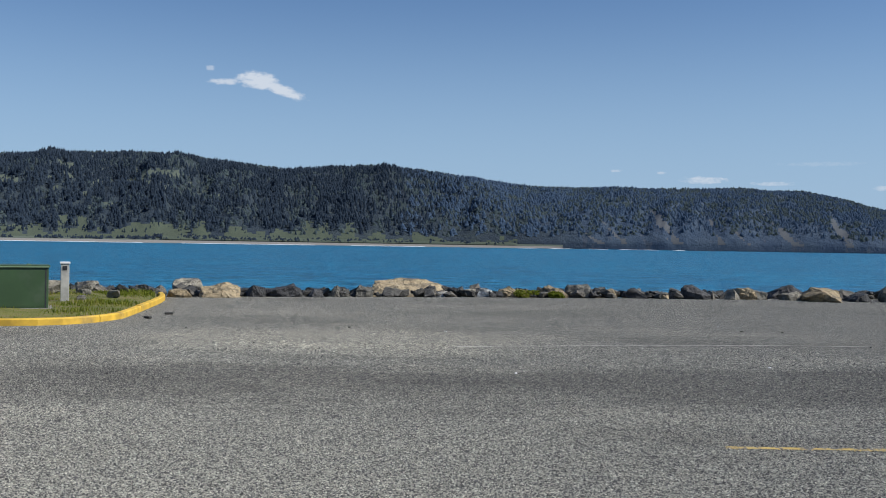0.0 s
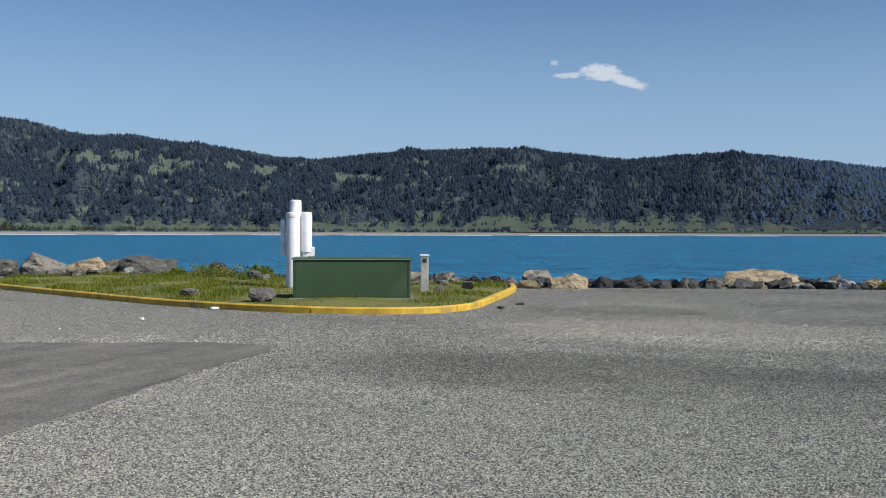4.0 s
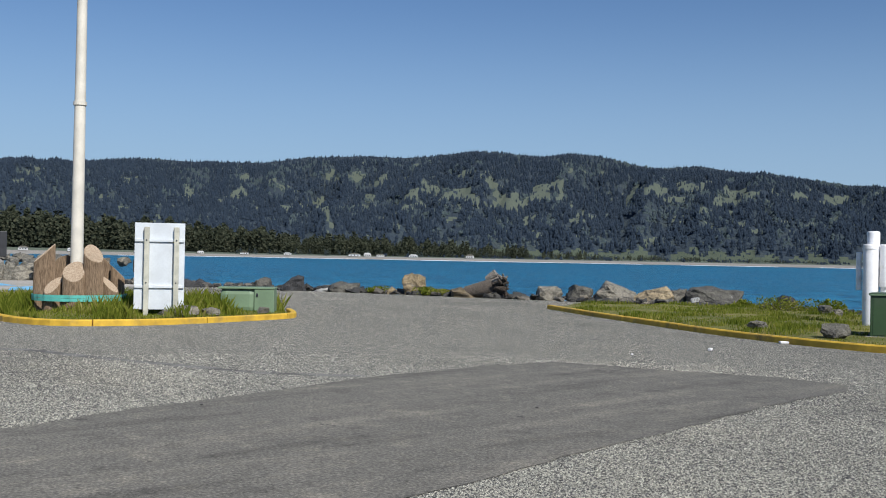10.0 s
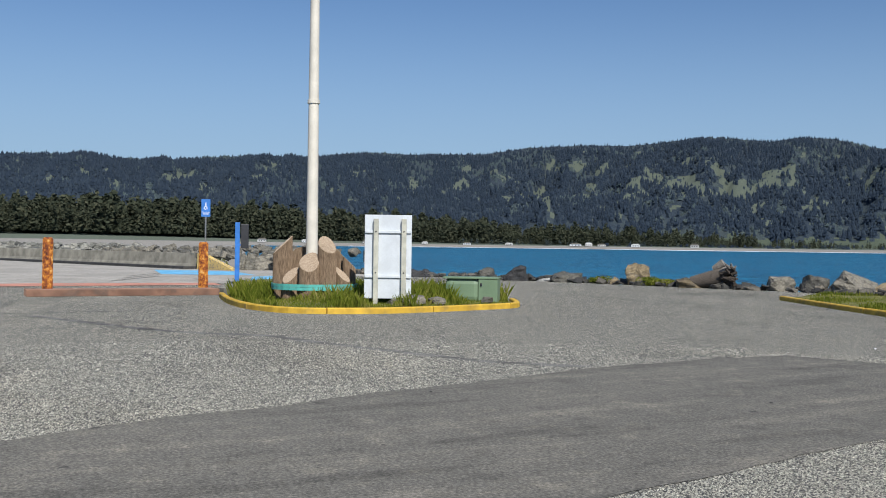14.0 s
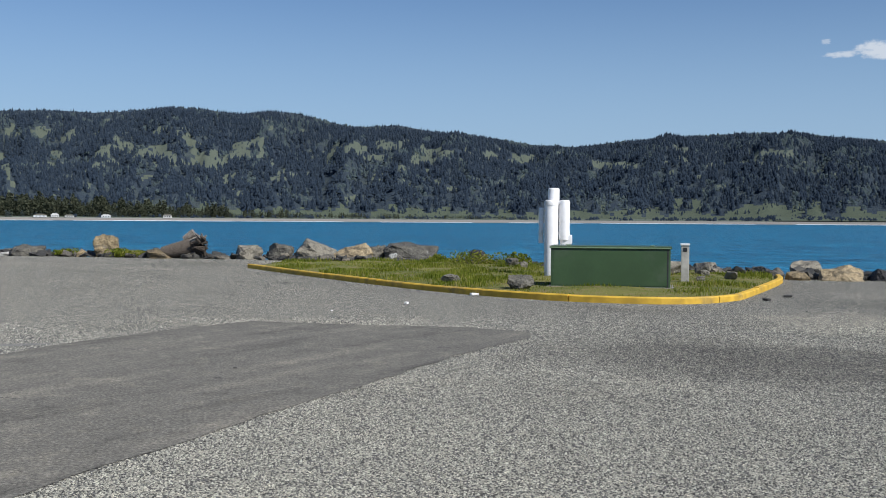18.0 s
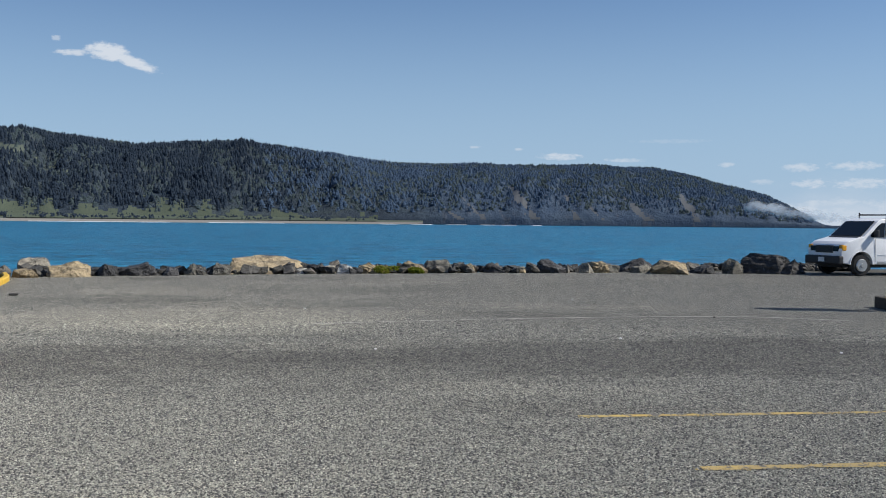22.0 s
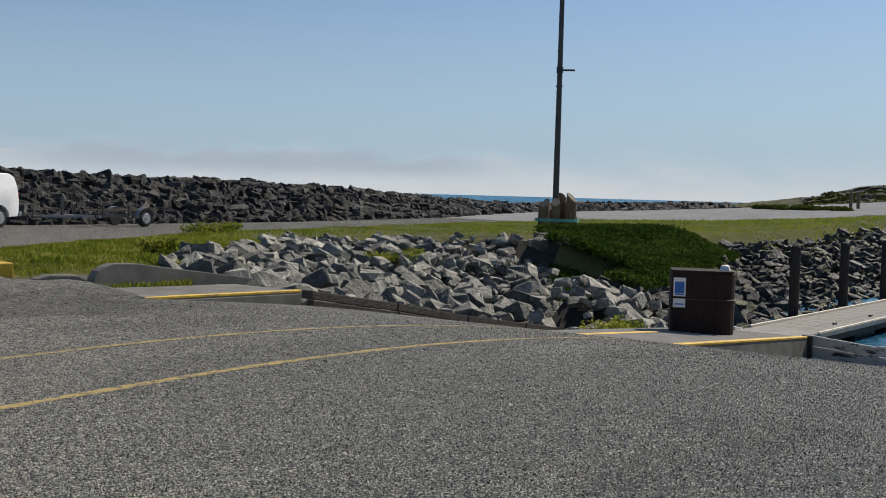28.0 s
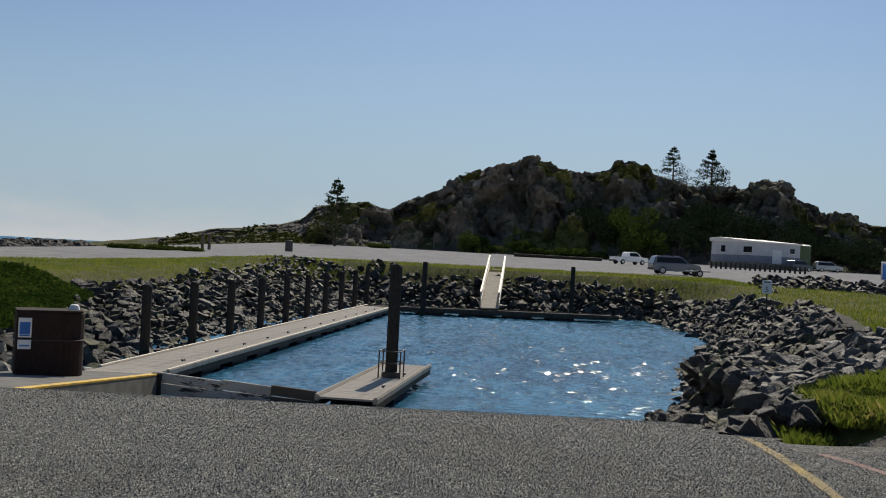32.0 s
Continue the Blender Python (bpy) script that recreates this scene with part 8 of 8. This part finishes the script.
def conifer(at, hgt, spread, label, thin=1.0):
    """A tapering trunk with whorls of drooping limbs and sprays of needles."""
    t = thing("conifer_tree", pose(*at), label, "tree", "trees on the rock")
    part("trunk", tube(hgt * 0.022, hgt * 0.004, hgt, seg=9), M["bark"], t)
    cen, rd = [], []
    levels = int(20 * thin + 7)
    for i in range(levels):
        z = hgt * (0.16 + 0.82 * (i + rng.uniform(-0.4, 0.4)) / levels)
        reach = spread * (1 - (i / levels) ** 1.2) * rng.uniform(0.65, 1.2) + 0.15
        for k in range(5):
            a = rng.uniform(0, 6.28)
            tip = Vector((reach * math.cos(a), reach * math.sin(a), z + reach * rng.uniform(-0.05, 0.4)))
            part("limb", bar((0, 0, z), tip, 0.05, 5, r2=0.02), M["bark"], t)
            for q in (0.45, 0.75, 1.0):
                c = Vector((0, 0, z)).lerp(tip, q)
                cen.append(c[:])
                rd.append((0.17 * reach + 0.12, 0.17 * reach + 0.12, 0.2 + 0.07 * reach))
    v, f = leaf_cloud(cen, rd, int(26 * thin), 0.17)
    ob = mesh_object("crown", v, f, M["spruce"], parent=t)
    return t


x, y = polar(-84.15, 186)
conifer((x, y, 2.3), 12.6, 4.4, "lone dark conifer in front of the rock", 0.55)
x, y = polar(-102.2, 232)
conifer((x, y, 17.0), 11.5, 4.6, "sparse windblown conifer on top of the rock", 0.4)
x, y = polar(-104.2, 226)
conifer((x, y, 14.5), 13.0, 5.4, "full dark conifer on top of the rock", 0.6)


def shrub(az, d, z, w, hgt, mat, label):
    x, y = polar(az, d)
    s = thing("shrub", pose(x, y, z), label, "shrub", "shrubs at the rock's foot")
    bm = bmesh.new()
    cen, rd = [], []
    for i in range(9):
        tip = Vector((rng.uniform(-0.4, 0.4) * w, rng.uniform(-0.4, 0.4) * w, hgt * rng.uniform(0.35, 0.85)))
        bar((0, 0, -0.5), tip, 0.1, 5, bm, 0.03)
        cen.append(tip[:])
        rd.append((w * 0.3, w * 0.3, hgt * 0.28))
    part("branchwork", bm, M["bark"], s)
    v, f = leaf_cloud(cen, rd, 260, 0.26)
    mesh_object("crown", v, f, mat, parent=s)


for az, d, w, hgt in ((-91.8, 196, 6, 3.4), (-92.6, 194, 5, 2.0), (-94.4, 195, 5, 2.6), (-95.1, 193, 4, 1.6), (-96.9, 194, 6, 2.2), (-98.3, 196, 4, 1.4), (-86.5, 190, 4, 0.9)):
    shrub(az, d, float(rise(d)) - 0.3, w, hgt, M["shrub"] if hgt < 4 else M["iceplant"], "low green scrub at the foot of the rock")
for az, d, z, w, hgt in ((-100.3, 200, 5.5, 8, 7.0), (-100.9, 197, 3.2, 8, 5.0), (-102.5, 203, 4.0, 12, 8), (-104.0, 206, 5.5, 11, 9), (-105.8, 205, 5.0, 11, 7), (-107.3, 208, 6.5, 11, 6), (-109.3, 206, 4.5, 12, 5.5), (-111.3, 204, 3.5, 13, 5), (-98.0, 204, 6.5, 9, 6), (-112.6, 200, 3.0, 10, 4)):
    shrub(az, d, z, w, hgt, M["spruce"] if az != -100.3 and az != -100.9 else M["shrub"], "dark dense bushes on the rock's slope")

# low scrub over the green parts of the rock and along the gravel
sa, su = rng.uniform(-113, -75, 9000), rng.uniform(0.0, 1.0, 9000)
ok = (rng.uniform(0, 1, 9000) < (grassy(sa, su) - 0.35) * 1.2) & (su < 0.93)
sx_, sy_, sz_ = crag_point(sa[ok], su[ok])
v, f = leaf_cloud(np.stack([sx_, sy_, sz_ + 0.25], 1), rng.uniform(0.35, 0.9, (len(sx_), 1)) * np.array([[1.0, 1.0, 0.4]]) * np.clip(crag_top(sa[ok]) / 2.5, 0.4, 1)[:, None], 22, 0.17)
tagged(mesh_object("scrub", v, f, M["hill_scrub"]), "low olive scrub and grass on the rock hill", "plants", kind="stuff")
for az, d, w, hgt in ((-73.4, 96, 2.6, 0.3), (-75.0, 96, 2.2, 0.3), (-76.2, 97, 2.4, 0.28)):
    shrub(az, d, float(ground_height(*polar(az, d))) - 0.1, w, hgt, M["shrub"], "low dark hedge clump on the gravel")

# ---- building and posts on the far lot ----
bx, by = polar(-106.6, 186)
bz = float(ground_height(bx, by))
hall = thing("lot_building", pose(bx, by, bz + 0.85, 0, 0, heading(bx, by) - 42) @ Matrix.Scale(0.93, 4), "white single-storey building with a pale metal roof", "building")
part("wall", box(11.0, 11.0, 3.7, bevel=0.03), M["wall_shade_blue"], hall)
part("lower_wall", box(11.06, 11.06, 1.35, bevel=0.02), M["wall_dusk"], hall, "blue-grey painted lower wall")
part("roof", prism([(-5.8, 3.75), (-5.8, 4.35), (-3.2, 4.5), (5.8, 3.85), (5.8, 3.6)], 11.6, bevel=0.03), M["roof_metal"], hall)
for x, w, hg in ((-2.6, 1.0, 1.2), (3.2, 1.9, 1.1)):
    wdw = part("window", box(w, 0.08, hg, (x, -5.52, 1.8), 0.01), M["glass"], hall)
    part("frame", box(w + 0.2, 0.06, 0.1, (x, -5.54, 1.72)), M["white"], wdw)
wdw = part("window", box(0.08, 1.2, 0.9, (5.52, 3.4, 2.0), 0.01), M["glass"], hall)
part("frame", box(0.06, 1.4, 0.1, (5.54, 3.4, 1.92)), M["white"], wdw)
part("door", box(0.06, 2.4, 2.5, (5.53, -0.6, 0.0), 0.01), M["sign_back"], hall)
part("plinth", box(11.1, 11.1, 1.1, (0, 0, -1.0), bevel=0.02), M["dark_concrete"], hall)
tx_, ty_ = polar(-108.95, 190)
tank = thing("water_tank", on_ground(tx_, ty_, 0), "dark green round tank beside the building", "tank")
part("shell", tube(1.35, 1.35, 4.2, seg=24, bevel=0.2), M["cab_green"], tank)
part("lid", tube(1.42, 0.9, 0.25, (0, 0, 4.2), 24), M["roof_metal"], tank)
px_, py_ = polar(-112.95, 140)
loo = thing("portable_toilet", on_ground(px_, py_, heading(px_, py_)), "white and blue portable toilet at the lot's edge", "toilet")
part("cabin", box(1.2, 1.2, 2.1, bevel=0.03), M["wall_white"], loo)
part("roof", box(1.26, 1.26, 0.14, (0, 0, 2.1), 0.05), M["white"], loo)
part("door", box(0.8, 0.03, 1.8, (0, -0.61, 0.12), 0.01), M["blue_paint"], loo)

for i in range(20):
    az, d = -104.4 - 4.7 * i / 19, 158 - 8 * i / 19
    x, y = polar(az, d)
    p = thing("guard_post", on_ground(x, y, 0), "short dark wooden guard post in a row", "post", "row of guard posts")
    part("shaft", tube(0.16, 0.15, 0.95, seg=10), M["pile"], p)
    part("top", tube(0.15, 0.1, 0.05, (0, 0, 0.95), 10), M["pile"], p)
for i in range(9):
    az, d = -94.2 - 4.2 * i / 8, 168
    x, y = polar(az, d)
    p = thing("parking_log", on_ground(x, y, heading(x, y) + rng.uniform(-8, 8)), "dark log laid as a parking stop", "log", "parking stops")
    part("log", bar((-0.8, 0, 0.25), (0.8, 0, 0.25), 0.25, 12), M["pile"], p)
for az, d in ((-77.15, 105), (-77.5, 105)):
    x, y = polar(az, d)
    p = thing("wooden_post", on_ground(x, y, 0), "short weathered wooden post on the grass", "post")
    part("shaft", box(0.26, 0.26, 1.5, bevel=0.02), M["old_timber"], p)
x, y = polar(-81.7, 115)
p = thing("dark_bin", on_ground(x, y, 0), "dark round litter bin on the far lot", "bin")
part("drum", tube(0.42, 0.4, 1.2, seg=18, bevel=0.05), M["dark_metal"], p)
x, y = polar(-107.22, 50)
sp = thing("speed_sign", pose(x, y, 0.45, 0, 0, heading(x, y)), "small white speed sign marked 5 above the riprap", "sign")
part("post", box(0.06, 0.05, 1.9, (0, 0.03, -1.0)), M["dark_metal"], sp)
part("plate", box(0.42, 0.015, 0.6, (0, -0.01, 0.35), 0.004), M["white"], sp)
fc = bpy.data.curves.new("digit", "FONT")
fc.body, fc.size, fc.align_x, fc.extrude = "5", 0.36, "CENTER", 0.004
dg = new("digit", fc)
dg.data.materials.append(M["ink"])
dg.parent = sp
dg.matrix_basis = pose(0, -0.025, 0.42, 90, 0, 0)
part("text_bar", box(0.3, 0.004, 0.05, (0, -0.02, 0.85)), M["ink"], sp)

# houses on the far shore
for i, (az, w, hg) in enumerate(((53.6, 24, 5), (52.9, 14, 6), (52.2, 16, 4.5), (50.4, 18, 5), (47.3, 16, 6.5), (57.2, 14, 4), (59.5, 16, 4), (61.8, 12, 4), (65.0, 14, 4), (68.3, 12, 4), (70.6, 14, 5))):
    d = float(far_shore(az)) + 95
    x, y = polar(az, d)
    w, hg = w * 0.8, hg * 1.0
    hs = thing("beach_house", pose(x, y, 2.5, 0, 0, az + 8 * math.sin(i)), "small pale house behind the far beach", "house", "houses behind the beach")
    part("wall", box(w, 9, hg * 0.6), M["wall_white"] if i % 3 else M["sign_back"], hs)
    part("roof", prism([(-w / 2 - 0.5, hg * 0.6), (-w / 4, hg), (w / 4, hg), (w / 2 + 0.5, hg * 0.6)], 10), M["roof_metal"] if i % 2 else M["dark_concrete"], hs)
    for k in range(3):
        part("window", box(w * 0.12, 0.1, hg * 0.25, (w * (k - 1) * 0.28, -4.55, hg * 0.2)), M["glass"], hs)

# ---- grass ----


def blades(name, x, y, z, hgt, wid, mat, label, lean=0.5):
    """Single bent blades of grass, two triangles each."""
    n = len(x)
    a, b = rng.uniform(0, 6.28, n), rng.uniform(0, 6.28, n)
    dx, dy = np.cos(a) * wid / 2, np.sin(a) * wid / 2
    lx, ly = np.cos(b) * hgt * lean * rng.uniform(0.1, 1, n), np.sin(b) * hgt * lean * rng.uniform(0.1, 1, n)
    v = np.stack([np.stack([x - dx, y - dy, z - 0.02], 1), np.stack([x + dx, y + dy, z - 0.02], 1),
                  np.stack([x + dx * 0.7 + lx * 0.3, y + dy * 0.7 + ly * 0.3, z + hgt * 0.55], 1), np.stack([x + lx, y + ly, z + hgt], 1)], 1).reshape(-1, 3)
    k = np.arange(n)[:, None] * 4
    f = np.concatenate([k + np.array([[0, 1, 2]]), k + np.array([[0, 2, 3]])])
    return tagged(mesh_object(name, v, f, mat), label, "grass", kind="stuff")


def bed_points(outline, n):
    xs, ys = [p[0] for p in outline], [p[1] for p in outline]
    x, y = rng.uniform(min(xs), max(xs), n), rng.uniform(min(ys), max(ys), n)
    ok = off_polygon(x, y, outline) < -0.05
    return x[ok], y[ok]


def tufted(x, y, scale, seed):
    """Where grass grows thick, 0 to 1."""
    return np.clip(fbm(x, y, scale, 3, seed) * 1.2 + 0.5, 0, 1)


def bed_height(outline, z0, z1, x, y):
    d = -off_polygon(x, y, outline)
    return z0 + (z1 - z0) * np.clip(d / 1.6, 0, 1) + 0.02 * np.sin(x * 2.1 + y) * np.clip(d, 0, 1)


gx_, gy_ = bed_points(BED_A, 90000)
tf = tufted(gx_, gy_, 1.6, 4.0)
ok = rng.uniform(0, 1, len(gx_)) < 0.06 + 0.85 * tf ** 1.5
gx_, gy_, tf = gx_[ok], gy_[ok], tf[ok]
blades("island_grass", gx_, gy_, bed_height(BED_A, 0.10, 0.15, gx_, gy_), 0.02 + 0.11 * tf ** 1.6 * rng.uniform(0.3, 1.3, len(gx_)), 0.02, M["grass"], "short green weedy grass on the cabinet island")
gx_, gy_ = bed_points(BED_B, 26000)
tf = tufted(gx_, gy_, 1.2, 8.0)
blades("island_weeds", gx_, gy_, bed_height(BED_B, 0.10, 0.18, gx_, gy_), 0.05 + 0.42 * tf ** 1.6 * rng.uniform(0.3, 1.2, len(gx_)), 0.018, M["grass"], "tall dry-tipped weeds round the sign and logs", 0.6)
gx_, gy_ = rng.uniform(11.2, 60, 90000), rng.uniform(13, 34, 90000)
ok = off_polygon(gx_, gy_, TURF_LEFT) < 0
gx_, gy_ = gx_[ok], gy_[ok]
tf = tufted(gx_, gy_, 2.2, 1.0)
blades("berm_grass", gx_, gy_, ground_height(gx_, gy_), 0.03 + 0.08 * tf * rng.uniform(0.4, 1.3, len(gx_)), 0.025, M["berm_grass"], "bright green grass on the berm")
gx_, gy_ = rng.uniform(10.8, 24, 90000), rng.uniform(14.5, 27, 90000)
ok = off_polygon(gx_, gy_, TURF_LEFT) < 0
gx_, gy_ = gx_[ok], gy_[ok]
tf = tufted(gx_, gy_, 0.9, 5.0)
blades("berm_grass", gx_, gy_, ground_height(gx_, gy_), 0.03 + 0.09 * tf * rng.uniform(0.4, 1.3, len(gx_)), 0.022, M["grass"], "thick weedy grass beside the ramp wall", 0.9)
gx_, gy_ = rng.uniform(11.6, 14.0, 420), 15.0 + rng.uniform(0, 0.25, 420)
blades("slab_weeds", gx_, gy_, np.full(420, -0.2), rng.uniform(0.04, 0.15, 420), 0.02, M["grass"], "weeds along the foot of the low wall", 0.8)
gx_, gy_ = rng.uniform(60, 90, 40000), rng.uniform(8, 33, 40000)
ok = (off_polygon(gx_, gy_, TURF_LEFT) < 0) | (off_polygon(gx_, gy_, TURF_FAR) < 0)
blades("berm_grass", gx_[ok], gy_[ok], ground_height(gx_[ok], gy_[ok]), rng.uniform(0.04, 0.14, ok.sum()), 0.05, M["berm_grass"], "green grass along the basin's far bank")
gx_ = np.concatenate([rng.uniform(12.2, 19, 70000), rng.uniform(12.3, 40, 50000)])
gy_ = np.concatenate([rng.uniform(-12, -4, 70000), rng.uniform(-30, -4, 50000)])
ok = off_polygon(gx_, gy_, TURF_RIGHT) < 0.2
gx_, gy_ = gx_[ok], gy_[ok]
tf = tufted(gx_, gy_, 2.0, 12.0)
blades("bank_grass", gx_, gy_, ground_height(gx_, gy_), 0.09 + 0.24 * tf * rng.uniform(0.3, 1.2, len(gx_)), np.interp(gx_, [12, 20, 40], [0.012, 0.02, 0.04]), M["bank_grass"], "long yellow-green grass on the bank", 0.7)
ok = (gx_ < 18) & (rng.uniform(0, 1, len(gx_)) < 0.05)
v, f = leaf_cloud(np.stack([gx_[ok], gy_[ok], ground_height(gx_[ok], gy_[ok]) + 0.1], 1), np.tile([0.22, 0.22, 0.13], (int(ok.sum()), 1)), 14, 0.03)
tagged(mesh_object("bank_weeds", v, f, M["shrub"]), "low leafy weeds in the grass beside the ramp", "plants", kind="stuff")
gx_, gy_ = rng.uniform(40, 90, 30000), rng.uniform(-34, -14, 30000)
ok = (off_polygon(gx_, gy_, TURF_RIGHT) < 0.2) | (off_polygon(gx_, gy_, TURF_FAR) < 0)
blades("bank_grass", gx_[ok], gy_[ok], ground_height(gx_[ok], gy_[ok]), rng.uniform(0.05, 0.2, ok.sum()), 0.05, M["bank_grass"], "green grass on the far bank")
gx_, gy_ = rng.uniform(79, 92, 16000), rng.uniform(-24, 14, 16000)
ok = off_polygon(gx_, gy_, TURF_FAR) < 0.1
blades("bank_grass", gx_[ok], gy_[ok], ground_height(gx_[ok], gy_[ok]), rng.uniform(0.05, 0.2, ok.sum()), 0.06, M["bank_grass"], "strip of green grass above the basin's far bank")

ix, iy = bed_points(ICE, 16000)
blades("bank_weeds", ix, iy, ground_height(ix, iy) + 0.06, rng.uniform(0.1, 0.3, len(ix)), 0.04, M["shrub"], "green weeds over the bank's ground cover", 0.8)
ix, iy = bed_points(ICE, 8000)
v, f = leaf_cloud(np.stack([ix, iy, ground_height(ix, iy) + 0.2], 1), np.tile([0.4, 0.4, 0.2], (len(ix), 1)), 20, 0.075)
tagged(mesh_object("ground_cover", v, f, M["iceplant"]), "dark green trailing ground cover on the bank", "plants", kind="stuff")


def bush(x, y, w, hgt, label="low green bush between shore boulders"):
    s = thing("bush", pose(x, y, 0.0 if x < 14 else float(ground_height(x, y))), label, "bush", "bushes on the shore")
    cen = [(rng.uniform(-0.4, 0.4) * w, rng.uniform(-0.25, 0.25) * w, hgt * rng.uniform(0.25, 0.7)) for _ in range(12)]
    v, f = leaf_cloud(cen, np.tile([w * 0.2, w * 0.2, hgt * 0.35], (12, 1)), 70, 0.05)
    mesh_object("leaves", v, f, M["grass"], parent=s)
    bm = bmesh.new()
    for c in cen[:6]:
        bar((0, 0, -0.2), c, 0.02, 5, bm, 0.01)
    part("branchwork", bm, M["bark"], s)


for x, y, w, hgt in ((-35.2, 30.2, 1.5, 0.4), (-34.4, 30.4, 0.9, 0.35), (-18.6, 31.3, 1.7, 0.75), (-16.9, 31.2, 1.0, 0.6), (2.7, 34.0, 0.9, 0.25), (3.7, 34.0, 0.6, 0.2), (-37.9, 29.3, 1.2, 0.35), (-21, 32.6, 0.9, 0.4), (-59.5, 22.5, 3.0, 1.0), (-68, 20.5, 3.5, 0.9), (22.3, 10.35, 1.5, 0.62), (23.6, 10.5, 1.3, 0.6), (16.5, 19.0, 0.8, 0.4), (27.5, 20.5, 2.2, 0.5), (26, 27.9, 1.5, 0.5), (27.6, 28.1, 1.2, 0.45)):
    bush(x, y, w, hgt)

# ---- litter and marks on the lot ----
for i, (x, y, w) in enumerate(((-12.4, 20.35, 0.3), (-11.9, 19.95, 0.22), (-11.7, 17.0, 0.1), (-6.2, 22.3, 0.16), (-6.1, 23.6, 0.18))):
    ob = part("litter", box(w, w * 0.6, 0.05, bevel=0.015), M["litter"] if i < 3 else M["tar"], None, m=pose(x, y, 0.004, 0, 0, i * 50))
    tagged(ob, "scrap of pale litter beside the kerb" if i < 3 else "dark scrap lying beside the kerb", "litter")
for i in range(26):
    x, y = rng.uniform(-14, 8), rng.uniform(5, 26)
    if x < -6 and y > 18:
        continue
    ob = part("pebble", box(0.035, 0.028, 0.018, bevel=0.005), M["tar"] if i % 4 else M["litter"], None, m=pose(x, y, 0.001, 0, 0, i * 40))
    tagged(ob, "small loose pebble on the asphalt", "pebble", "pebbles on the lot")
